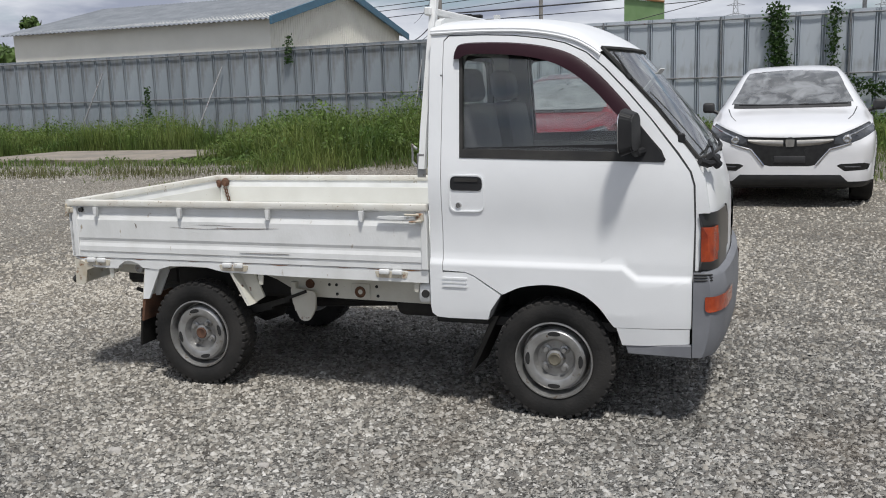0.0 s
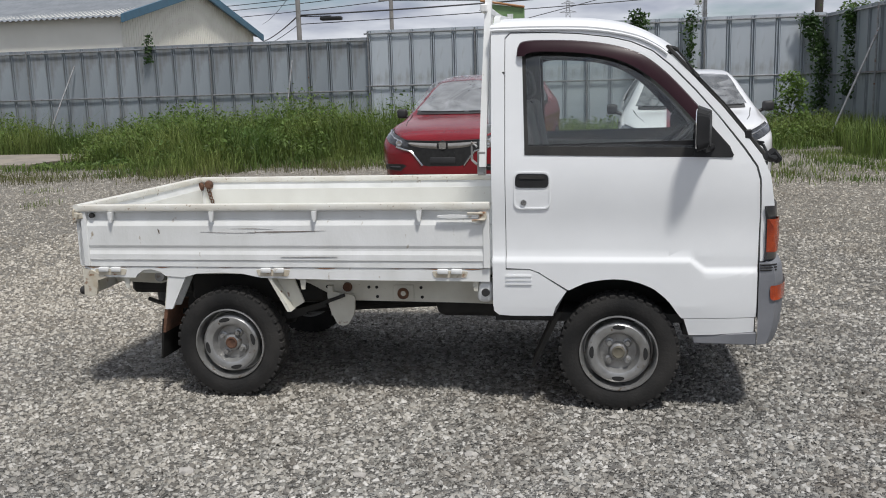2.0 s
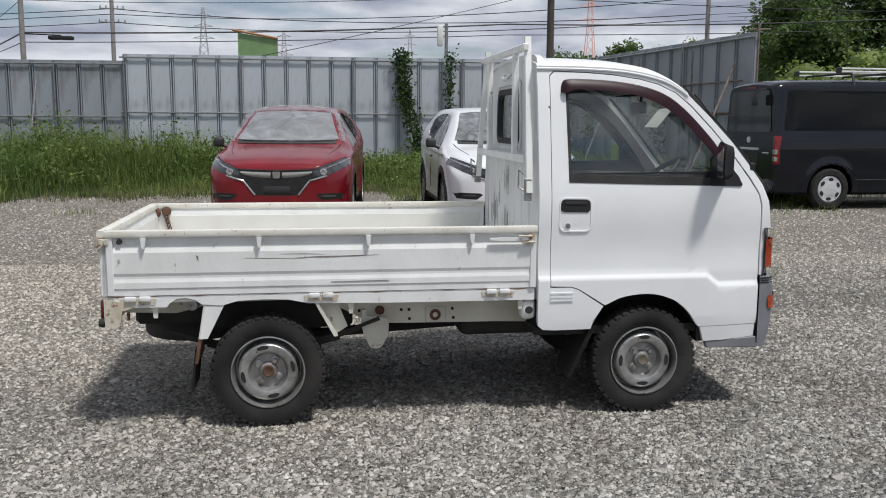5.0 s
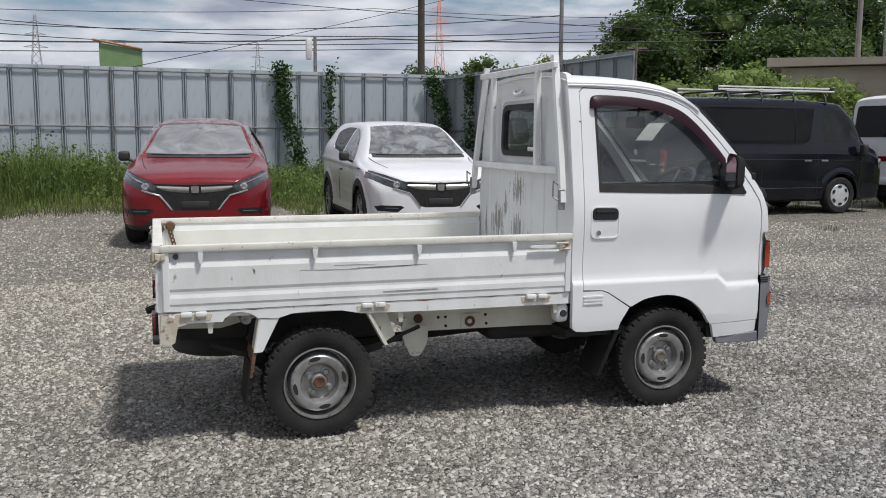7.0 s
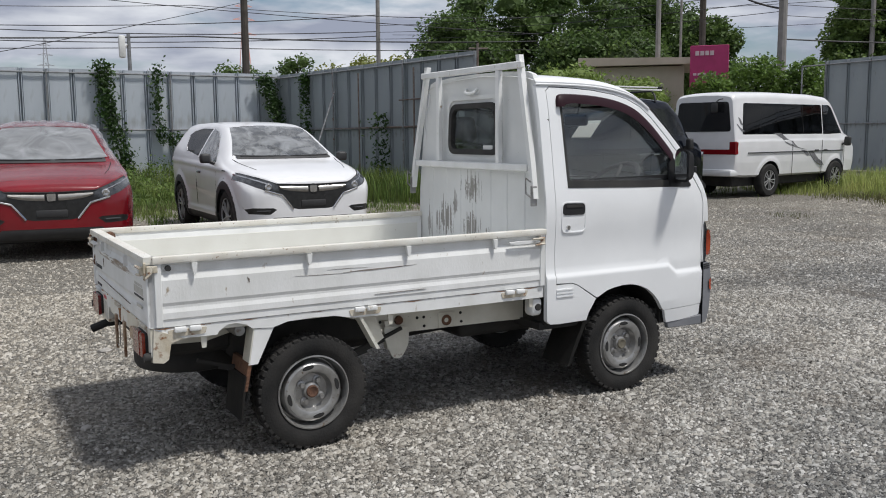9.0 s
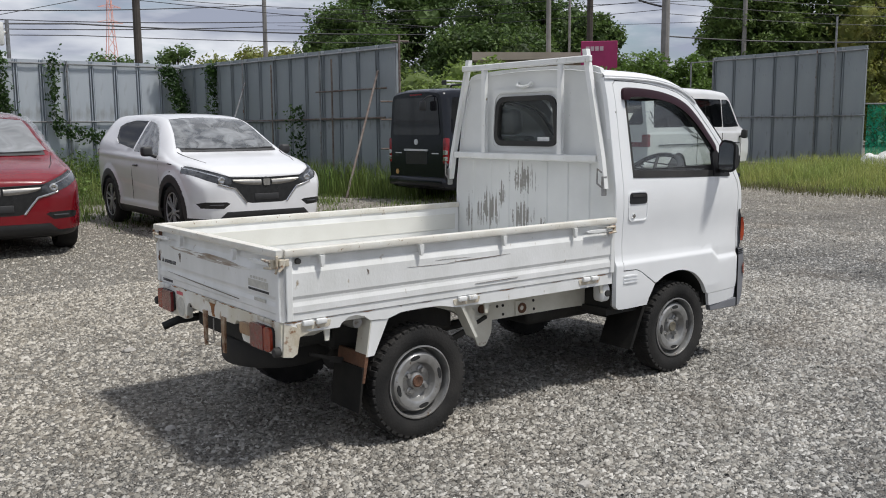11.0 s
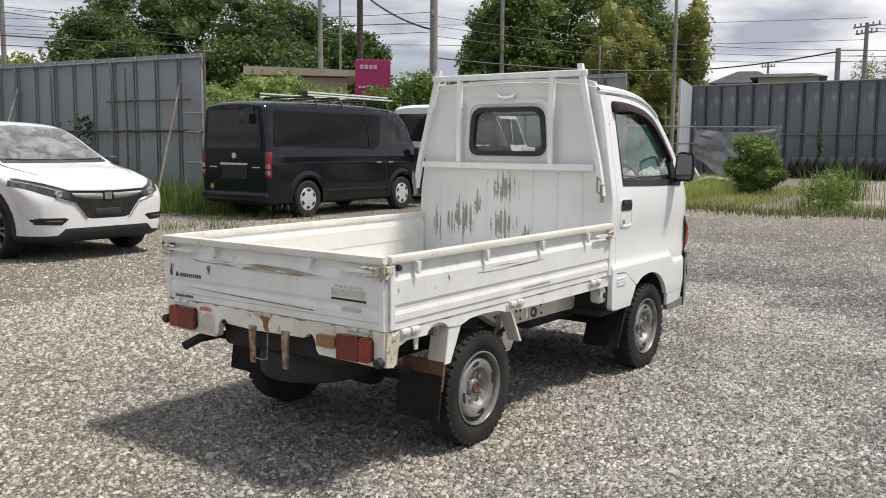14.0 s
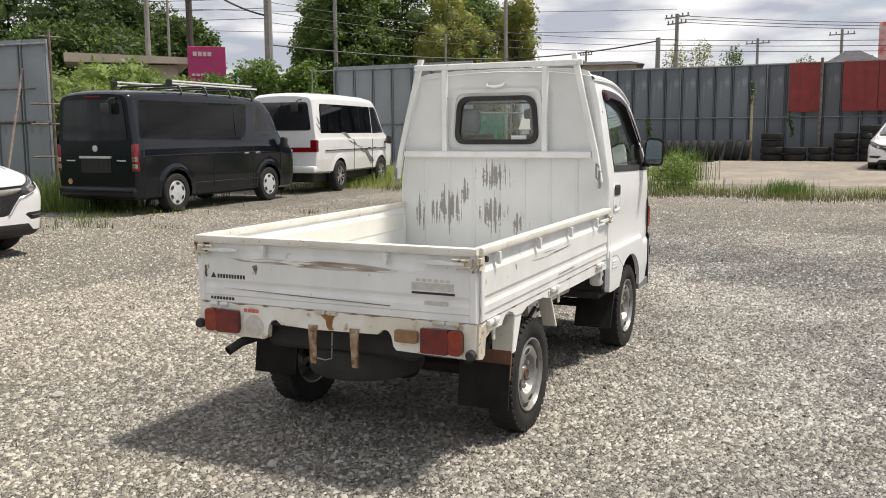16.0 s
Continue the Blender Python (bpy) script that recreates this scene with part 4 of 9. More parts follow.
scrape(gt, [(0.14, 0.735), (0.50, 0.722), (1.0, 0.712), (1.0, 0.715), (0.5, 0.7265)], M_DARKSCR, -0.0065)
scrape(gt, [(0.30, 0.84), (0.32, 0.80), (0.33, 0.835), (0.325, 0.85)], M_DARKSCR)
# faded maker's lettering and stickers as plain bars
for k in range(10):
    x = 0.105 + k * 0.0158
    scrape(gt, [(x, 0.778), (x + 0.011, 0.778), (x + 0.011, 0.796), (x, 0.796)], M_INK, -0.0040)
scrape(gt, [(0.068, 0.778), (0.083, 0.804), (0.098, 0.778)], M_INK, -0.0040)
for k in range(8):
    x = 0.06 + k * 0.017
    scrape(gt, [(x, 0.677), (x + 0.012, 0.677), (x + 0.012, 0.690), (x, 0.690)], M_INK, 0.0005)
scrape(gt, [(1.10, 0.790), (1.29, 0.790), (1.29, 0.822), (1.10, 0.822)], M_STICK, -0.0040)
for k in range(6):
    x = 1.12 + k * 0.027
    scrape(gt, [(x, 0.826), (x + 0.019, 0.826), (x + 0.019, 0.838), (x, 0.838)], M_STICK, -0.0040)
scrape(gt, [(1.10, 0.774), (1.295, 0.774), (1.295, 0.784), (1.10, 0.784)], M_INK, -0.0040)
scrape(gt, [(1.16, 0.733), (1.265, 0.733), (1.265, 0.747), (1.16, 0.747)], M_STICK, -0.007)

# corner latch brackets, reflector studs
for s in (-1, 1):
    bm = bmesh.new()
    y = s * 0.702
    box(bm, -0.745, -0.70, y - 0.012, y + 0.012, 0.905, 0.935, 0.003)
    tube(bm, [(-0.748, y - s * 0.02, 0.875), (-0.752, y, 0.90), (-0.752, y, 0.945), (-0.745, y - s * 0.02, 0.955)], 0.006, 6)
    tube(bm, [(-0.75, y + s * 0.012, 0.885), (-0.73, y + s * 0.014, 0.905), (-0.72, y + s * 0.014, 0.93)], 0.006, 6)
    part("corner_latch", bm, M_RUSTCREAM, truck)
    bm = bmesh.new()
    lathe(bm, [(0.0, s * 0.709), (0.012, s * 0.709), (0.013, s * 0.695)], "y", 12, (-0.655, 0, 0.92))
    part("gate_stud", bm, M_RUBBER, truck)
# chains with rusty caps inside the left rear corner
for k, x in enumerate((-0.715, -0.655)):
    bm = bmesh.new()
    lathe(bm, [(0.0, 0.640), (0.020, 0.642), (0.027, 0.652), (0.028, 0.666)], "y", 16, (x, 0, 0.928 - 0.012 * (1 - k)))
    for j in range(5):
        c = Vector((x - 0.006 * j * (1 - 2 * k), 0.652, 0.893 - 0.024 * j))
        tube(bm, [c + Vector((0.009 * math.cos(a), 0.003 * (j % 2), 0.016 * math.sin(a))) for a in np.linspace(0, 2 * math.pi, 9)], 0.0045, 5)
    part("gate_chain", bm, M_RUSTY, truck, "rusty gate chain and cap")

# lower rails with hinges
RAIL_LOW = [(-0.725, 0.612), (-0.455, 0.609), (-0.445, 0.625), (-0.41, 0.648), (-0.37, 0.652), (-0.325, 0.640), (-0.295, 0.618), (-0.20, 0.612), (-0.13, 0.632), (0.0, 0.637), (0.10, 0.633), (0.20, 0.613), (0.6, 0.606), (1.302, 0.604)]
for s in (-1, 1):
    bm = bmesh.new()
    prism(bm, RAIL_LOW + [(1.302, 0.664), (-0.725, 0.664)], "y", s * 0.66, s * 0.694)
    part("bed_rail", bm, M_BEDPAINT, truck)
    for x in (-0.583, 0.259, 1.118):
        for d in (-0.045, 0.045):
            bm = bmesh.new()
            box(bm, x + d * 0.72 - 0.026, x + d * 0.72 + 0.026, min(s * 0.694, s * 0.714), max(s * 0.694, s * 0.714), 0.640, 0.664, 0.006, seg=2)
            part("gate_hinge", bm, M_BEDPAINT, truck)
        bm = bmesh.new()
        prism(bm, rounded([(x - 0.075, 0.622), (x + 0.075, 0.622), (x + 0.085, 0.652), (x - 0.085, 0.652)], 0.008, 2), "y", s * 0.690, s * 0.6975)
        part("hinge_stain", bm, M_RUSTCREAM, truck)
    bm = bmesh.new()
    prism(bm, [(-0.725, 0.66), (-0.60, 0.612), (-0.655, 0.595), (-0.668, 0.525), (-0.69, 0.512), (-0.735, 0.52)], "y", s * 0.685, s * 0.70)
    part("rear_corner_plate", bm, M_RUSTCREAM, truck, "rust-stained cream corner plate")
    # stays that carry the mud guard
    bm = bmesh.new()
    prism(bm, [(-0.285, 0.612), (-0.195, 0.612), (-0.275, 0.452), (-0.312, 0.450)], "y", s * 0.675, s * 0.69)
    prism(bm, [(-0.285, 0.612), (-0.195, 0.612), (-0.275, 0.452), (-0.312, 0.450)], "y", s * 0.59, s * 0.60)
    part("guard_stay", bm, M_BEDPAINT, truck)
    bm = bmesh.new()
    prism(bm, [(-0.290, 0.615), (-0.278, 0.615), (-0.308, 0.45), (-0.318, 0.45)], "y", s * 0.595, s * 0.688)
    part("stay_web", bm, M_CREAM, truck, "grimy cream web of the mud guard stay")
    bm = bmesh.new()
    prism(bm, [(0.235, 0.612), (0.335, 0.610), (0.385, 0.482), (0.325, 0.445)], "y", s * 0.62, s * 0.632)
    prism(bm, [(0.228, 0.612), (0.245, 0.612), (0.335, 0.447), (0.318, 0.445)], "y", s * 0.62, s * 0.69)
    part("guard_stay", bm, M_CREAM, truck)
    bm = bmesh.new()
    prism(bm, [(-0.318, 0.46), (-0.300, 0.46), (-0.325, 0.33), (-0.340, 0.33)], "y", s * 0.455, s * 0.685)
    part("guard_plate", bm, M_RUSTY, truck, "rusted mud guard plate")
    bm = bmesh.new()
    prism(bm, [(-0.336, 0.40), (-0.326, 0.40), (-0.350, 0.195), (-0.360, 0.195)], "y", s * 0.44, s * 0.685)
    if s > 0:
        bmesh.ops.scale(bm, vec=(1, 1, 0.8), verts=bm.verts[:], space=Matrix.Translation((0, 0, -0.40)))
    part("rear_mud_flap", bm, M_FLAP, truck)
    # small tie-down tabs
    for x in (-0.51, 0.40, 1.235):
        bm = bmesh.new()
        prism(bm, [(x - 0.015, 0.608), (x + 0.015, 0.608), (x + 0.009, 0.555), (x - 0.009, 0.555)], "y", s * 0.672, s * 0.68)
        part("tie_tab", bm, M_CREAM, truck)
    # chassis rail and its brackets
    bm = bmesh.new()
    prism(bm, [(-0.70, 0.60), (-0.70, 0.54), (-0.45, 0.53), (-0.25, 0.58), (0.2, 0.585), (0.36, 0.535), (0.52, 0.452), (1.15, 0.446), (1.36, 0.440), (1.36, 0.560), (0.5, 0.575), (0.2, 0.62), (-0.3, 0.62)], "y", s * 0.39, s * 0.455)
    part("chassis_rail", bm, M_CREAM, truck, "cream chassis rail with rust patches")
    for x, z, r in ((0.840, 0.490, 0.028), (0.555, 0.520, 0.022)):
        bm = bmesh.new()
        lathe(bm, [(0.0, s * 0.458), (r * 0.6, s * 0.462), (r, s * 0.468), (r * 1.1, s * 0.455)], "y", 18, (x, 0, z))
        part("rusty_plug", bm, M_RUSTY, truck)
    bm = bmesh.new()
    box(bm, 0.790, 0.895, min(s * 0.454, s * 0.461), max(s * 0.454, s * 0.461), 0.452, 0.535, 0.004)
    part("plug_plate", bm, M_CREAM, truck)
    for x in (0.665, 0.705, 0.707, 0.93, 0.935, 0.45):
        bm = bmesh.new()
        lathe(bm, [(0.0, s * 0.458), (0.008, s * 0.458), (0.008, s * 0.453)], "y", 10, (x, 0, 0.520 if x != 0.707 and x != 0.935 else 0.472))
        part("rail_hole", bm, M_GAP, truck)
    bm = bmesh.new()
    prism(bm, rounded([(0.455, 0.505), (0.60, 0.485), (0.595, 0.395), (0.555, 0.328), (0.505, 0.330), (0.465, 0.42)], 0.02, 3), "y", s * 0.475, s * 0.490)
    prism(bm, [(0.460, 0.53), (0.485, 0.53), (0.485, 0.38), (0.475, 0.38)], "y", s * 0.45, s * 0.488)
    part("jack_bracket", bm, M_CREAM, truck, "cream stamped bracket under the bed")
    bm = bmesh.new()
    lathe(bm, [(0.0, s * 0.664), (0.024, s * 0.664), (0.029, s * 0.62), (0.029, s * 0.5)], "y", 16, (-0.345, 0, 0.608))
    part("filler_cap", bm, M_STEEL, truck)
    bm = bmesh.new()
    box(bm, 1.240, 1.315, min(s * 0.60, s * 0.68), max(s * 0.60, s * 0.68), 0.500, 0.60, 0.025, seg=3)
    part("cab_mount", bm, M_BEDPAINT, truck)
    bm = bmesh.new()
    lathe(bm, [(0.0, s * 0.688), (0.018, s * 0.688), (0.02, s * 0.675)], "y", 14, (1.280, 0, 0.550))
    part("mount_rubber", bm, M_RUBBER, truck)
    # springs
    bm = bmesh.new()
    for k in range(3):
        pts = [(x, s * 0.50, 0.36 + 0.10 * (x / 0.55) ** 2 - 0.012 * k + (0.05 if x > 0 else 0.03) * abs(x)) for x in np.linspace(-0.5 + 0.1 * k, 0.55 - 0.1 * k, 9)]
        for a, b in zip(pts, pts[1:]):
            tube(bm, [a, b], 0.011, 4)
    part("leaf_spring", bm, M_UNDER, truck)

# engine and gearbox hanging under the cab
bm = bmesh.new()
box(bm, 0.98, 1.62, -0.36, 0.36, 0.345, 0.50, 0.05, seg=3)
box(bm, 0.80, 1.05, -0.16, 0.16, 0.36, 0.50, 0.05, seg=3)
part("engine", bm, M_UNDER, truck, "dark greasy engine underside")

# rear cross panel with lamps
PANEL = [(-0.69, 0.664), (-0.69, 0.545), (-0.67, 0.516), (-0.33, 0.524), (-0.315, 0.54), (-0.305, 0.585), (-0.29, 0.605), (-0.265, 0.608), (-0.24, 0.585), (0.08, 0.578), (0.25, 0.585), (0.275, 0.605), (0.30, 0.60), (0.318, 0.575), (0.325, 0.52), (0.345, 0.512), (0.68, 0.516), (0.70, 0.545), (0.70, 0.664)]
bm = bmesh.new()
prism(bm, PANEL, "x", -0.738, -0.708)
M_REARPANEL = mat("stained_panel_paint", (0.78, 0.78, 0.75), (0.64, 0.60, 0.49), 7.0, 0.5, bump=0.06, bscale=90, spots=(0.30, 0.17, 0.07), spot_scale=18, spot_lo=0.62, spot_hi=0.74)
part("rear_panel", bm, M_REARPANEL, truck, "white rear cross panel with rust runs")
M_RUSTSTAY = mat("rusted_stay", (0.44, 0.37, 0.27), (0.22, 0.12, 0.06), 16, 0.75, bump=0.15, bscale=70, spots=(0.15, 0.06, 0.025), spot_scale=22, spot_lo=0.45, spot_hi=0.6)
M_RUSTRUN = mat("rust_run", (0.34, 0.16, 0.05), (0.20, 0.08, 0.03), 30, 0.8, bump=0.1)
for y, w in ((0.585, 0.05), (0.01, 0.055), (-0.56, 0.06)):
    bm = bmesh.new()
    box(bm, -0.752, -0.737, y - w, y - 0.005, 0.650, 0.668, 0.005, seg=2)
    box(bm, -0.752, -0.737, y + 0.005, y + w, 0.650, 0.668, 0.005, seg=2)
    part("tailgate_hinge", bm, M_RUSTCREAM if y < 0.5 else M_BEDPAINT, truck)
bm = bmesh.new()
prism(bm, [(0.045, 0.652), (-0.035, 0.652), (-0.02, 0.63), (-0.015, 0.60), (-0.025, 0.585), (0.0, 0.582), (0.012, 0.60), (0.015, 0.625)], "x", -0.7405, -0.738)
part("rust_stain", bm, M_RUSTRUN, truck)
rng = random.Random(4)
for y in (-0.62, -0.50, -0.41, -0.22, -0.12, 0.10, 0.19, 0.33, 0.47, 0.60, 0.66):
    w, h = rng.uniform(0.012, 0.05), rng.uniform(0.002, 0.005)
    bm = bmesh.new()
    prism(bm, [(y - w, 0.6625), (y - w * 0.3, 0.6625 - h * 0.7), (y, 0.6625 - h), (y + w * 0.5, 0.6625 - h * 0.5), (y + w, 0.6625), (y, 0.6645)], "x", -0.7400, -0.738)
    part("rust_stain", bm, M_RUSTRUN, truck)
for x in (-0.68, -0.52, -0.31, 0.02, 0.33, 0.52, 0.87, 1.05, 1.22):
    w, h = rng.uniform(0.012, 0.06), rng.uniform(0.002, 0.005)
    bm = bmesh.new()
    prism(bm, [(x - w, 0.6625), (x - w * 0.3, 0.6625 - h * 0.7), (x, 0.6625 - h), (x + w * 0.5, 0.6625 - h * 0.5), (x + w, 0.6625)], "y", -0.6955, -0.694)
    part("rust_stain", bm, M_RUSTRUN, truck)
for ya, yb, red in ((-0.452, -0.640, -0.575), (0.655, 0.468, 0.59)):
    lo, hi = min(ya, yb), max(ya, yb)
    outer = -1 if ya < 0 else 1
    bm = bmesh.new()
    prism(bm, rounded([(lo + 0.003, 0.533), (hi - 0.003, 0.533), (hi - 0.003, 0.635), (lo + 0.003, 0.635)], 0.022, 5), "x", -0.752, -0.738)
    part("lamp_base", bm, M_BLACKPL, truck)
    a, b = (red, hi) if outer < 0 else (lo, red)
    bm = bmesh.new()
    prism(bm, rounded([(a, 0.531), (b - 0.001, 0.531), (b - 0.001, 0.637), (a, 0.637)], 0.008, 3), "x", -0.766, -0.751)
    part("tail_lamp", bm, M_REDLENS, truck, "red tail lamp lens")
    a, b = (lo, red) if outer < 0 else (red, hi)
    bm = bmesh.new()
    prism(bm, rounded([(a + 0.001, 0.532), (b, 0.532), (b, 0.636), (a + 0.001, 0.636)], 0.024, 4), "x", -0.764, -0.751)
    part("rear_turn_signal", bm, M_REARAMB, truck)
    bm = bmesh.new()
    lathe(bm, [(0.0, -0.765), (0.018, -0.765), (0.022, -0.755), (0.022, -0.738)], "x", 16, (0, outer * 0.672 + (0.0 if outer < 0 else 0.02), 0.538 if outer < 0 else 0.56))
    part("rubber_stop", bm, M_RUBBER, truck)
bm = bmesh.new()
prism(bm, rounded([(-0.434, 0.565), (-0.328, 0.565), (-0.328, 0.617), (-0.434, 0.617)], 0.012, 3), "x", -0.756, -0.738)
part("reversing_lamp", bm, M_REVLENS, truck)
for k in range(4):
    bm = bmesh.new()
    y = 0.45 - k * 0.021
    prism(bm, [(y, 0.628), (y - 0.018, 0.628), (y - 0.018, 0.645), (y, 0.645)], "x", -0.7395, -0.738)
    part("red_label", bm, M_REDSTICK, truck)
bm = bmesh.new()
lathe(bm, [(0.0, -0.7395), (0.05, -0.7395), (0.05, -0.738)], "x", 20, (0, 0.395, 0.568))
part("faded_disc_sticker", bm, M_STICK, truck)
for y in (0.08, -0.13):
    bm = bmesh.new()
    prism(bm, [(y - 0.022, 0.60), (y + 0.022, 0.60), (y + 0.02, 0.54), (y + 0.013, 0.43), (y - 0.013, 0.43), (y - 0.016, 0.54)], "x", -0.748, -0.738)
    part("plate_stay", bm, M_RUSTSTAY, truck, "rusty number plate stay")
bm = bmesh.new()
tube(bm, [(-0.745, -0.02, 0.575), (-0.745, -0.015, 0.46), (-0.745, 0.02, 0.45), (-0.745, 0.06, 0.455)], 0.003, 5)
part("plate_wire", bm, M_STEEL, truck)
bm = bmesh.new()
tube(bm, [(0.3, 0.36, 0.36), (-0.3, 0.38, 0.40), (-0.62, 0.46, 0.49), (-0.73, 0.475, 0.485), (-0.80, 0.50, 0.455)], 0.021, 10, cap=False)
part("exhaust_pipe", bm, M_UNDER, truck)
# spare wheel under the bed, axle, tank and engine
bm = bmesh.new()
TYRE = [(0.165, -0.055), (0.20, -0.068), (0.235, -0.070), (0.258, -0.062), (0.268, -0.045), (0.2705, 0.0), (0.268, 0.045), (0.258, 0.062), (0.235, 0.070), (0.20, 0.068), (0.165, 0.055)]
lathe(bm, TYRE + [(0.10, 0.02), (0.10, -0.02)], "z", 40, (-0.41, 0.0, 0.405), closed=True)
part("spare_wheel", bm, M_UNDER, truck)
bm = bmesh.new()
tube(bm, [(0, -0.6, 0.27), (0, 0.6, 0.27)], 0.035, 10)
lathe(bm, [(0.0, -0.12), (0.07, -0.10), (0.105, 0.0), (0.07, 0.10), (0.0, 0.12)], "x", 16, (0, 0.02, 0.28))
tube(bm, [(0.1, 0.02, 0.29), (1.2, 0.0, 0.36)], 0.028, 8)
part("rear_axle", bm, M_UNDER, truck)
bm = bmesh.new()
box(bm, 0.40, 1.15, -0.30, 0.1, 0.51, 0.60, 0.03)
box(bm, 1.30, 1.9, -0.33, 0.35, 0.34, 0.60, 0.05)
box(bm, 0.95, 1.32, -0.15, 0.17, 0.40, 0.60, 0.05)
box(bm, 0.78, 1.1, 0.15, 0.6, 0.45, 0.60, 0.03)
tube(bm, [(1.885, -0.6, 0.27), (1.885, 0.6, 0.27)], 0.03, 8)
box(bm, -0.66, -0.30, -0.385, 0.385, 0.46, 0.624, 0.02)
box(bm, -0.32, 0.42, -0.385, 0.385, 0.42, 0.624, 0.02)
box(bm, 1.32, 2.48, -0.64, -0.40, 0.41, 0.45)
box(bm, 1.34, 1.60, -0.66, 0.66, 0.44, 0.62)
box(bm, 2.17, 2.48, -0.66, 0.66, 0.36, 0.60)
part("underbody", bm, M_UNDER, truck)
bm = bmesh.new()
tube(bm, [(-0.715, -0.02, 0.59), (-0.715, 0.33, 0.585)], 0.012, 6)
part("under_bar", bm, M_UNDER, truck)

# cab interior
part("cab_floor", boxes((1.345, 2.45, -0.62, 0.62, 0.64, 0.70)), M_TRIMGREY, truck)
for y in (-0.31, 0.31):
    bm = bmesh.new()
    box(bm, 1.50, 1.97, y - 0.23, y + 0.23, 0.84, 0.98, 0.04, seg=3)
    seat = part("seat", bm, M_SEAT, truck, "dark grey vinyl seat")
    bm = bmesh.new()
    box(bm, -0.06, 0.05, y - 0.23, y + 0.23, 0.0, 0.50, 0.035, m=pose(1.50, 0, 0.92, 0, -10, 0), seg=3)
    part("backrest", bm, M_SEAT, seat)
    bm = bmesh.new()
    box(bm, -0.045, 0.045, y - 0.14, y + 0.14, 0.51, 0.67, 0.04, m=pose(1.50, 0, 0.92, 0, -10, 0), seg=3)
    part("headrest", bm, M_SEAT, seat)
    bm = bmesh.new()
    box(bm, 1.45, 1.95, y - 0.2, y + 0.2, 0.70, 0.85)
    part("seat_base", bm, M_BLACKPL, seat)
bm = bmesh.new()
prism(bm, [(2.47, 1.145), (2.36, 1.165), (2.25, 1.12), (2.21, 1.02), (2.24, 0.82), (2.47, 0.75)], "y", -0.62, 0.62)
bmesh.ops.bevel(bm, geom=bm.edges[:], offset=0.02, segments=2, affect="EDGES")
part("dashboard", bm, M_BLACKPL, truck)
bm = bmesh.new()
box(bm, 2.19, 2.33, -0.45, -0.17, 1.09, 1.20, 0.04, seg=3)
part("instrument_hood", bm, M_BLACKPL, truck)
bm = bmesh.new()
wheel_m = pose(2.08, -0.31, 1.17, 0, -38, 0)
ring = [wheel_m @ Vector((0.19 * math.cos(a), 0.19 * math.sin(a), 0)) for a in np.linspace(0, 2 * math.pi, 33)]
tube(bm, ring, 0.014, 8, cap=False)
for a in (0.3, math.pi - 0.3, -math.pi / 2 + 0.4, -math.pi / 2 - 0.4):
    tube(bm, [wheel_m @ Vector((0.03 * math.cos(a), 0.03 * math.sin(a), -0.02)), wheel_m @ Vector((0.19 * math.cos(a), 0.19 * math.sin(a), 0))], 0.012, 6)
tube(bm, [wheel_m @ Vector((0, 0, 0.0)), wheel_m @ Vector((0, 0, -0.35))], 0.035, 10)
part("steering_wheel", bm, M_BLACKPL, truck)
bm = bmesh.new()
box(bm, 2.05, 2.075, -0.11, 0.11, 1.52, 1.59, 0.015, seg=2)
tube(bm, [(2.07, 0, 1.58), (2.09, 0, 1.66)], 0.008, 6)
part("rear_view_mirror", bm, M_BLACKPL, truck)
bm = bmesh.new()
box(bm, -0.002, 0.002, -0.02, 0.17, -0.07, 0.07, m=pose(2.22, 0.02, 1.50, 0, 40, 0))
part("paper_sheet", bm, M_PAPER, truck, "white paper sheet behind the windscreen")
bm = bmesh.new()
box(bm, 1.3225, 1.3235, CW - 0.20, CW - 0.10, 1.383, 1.408, 0.0)
part("window_sticker", bm, M_PAPER, back)
for s in (-1, 1):
    bm = bmesh.new()
    tube(bm, [(1.37, s * 0.62, 1.55), (1.38, s * 0.61, 1.2), (1.42, s * 0.60, 0.95)], 0.018, 6)
    part("seat_belt", bm, M_BLACKPL, truck)
    bm = bmesh.new()
    prism(bm, [(1.33, 0.68), (2.45, 0.68), (2.45, 1.12), (2.36, 1.155), (1.33, 1.18)], "y", s * 0.635, s * 0.645)
    part("door_trim", bm, M_TRIMGREY, truck)


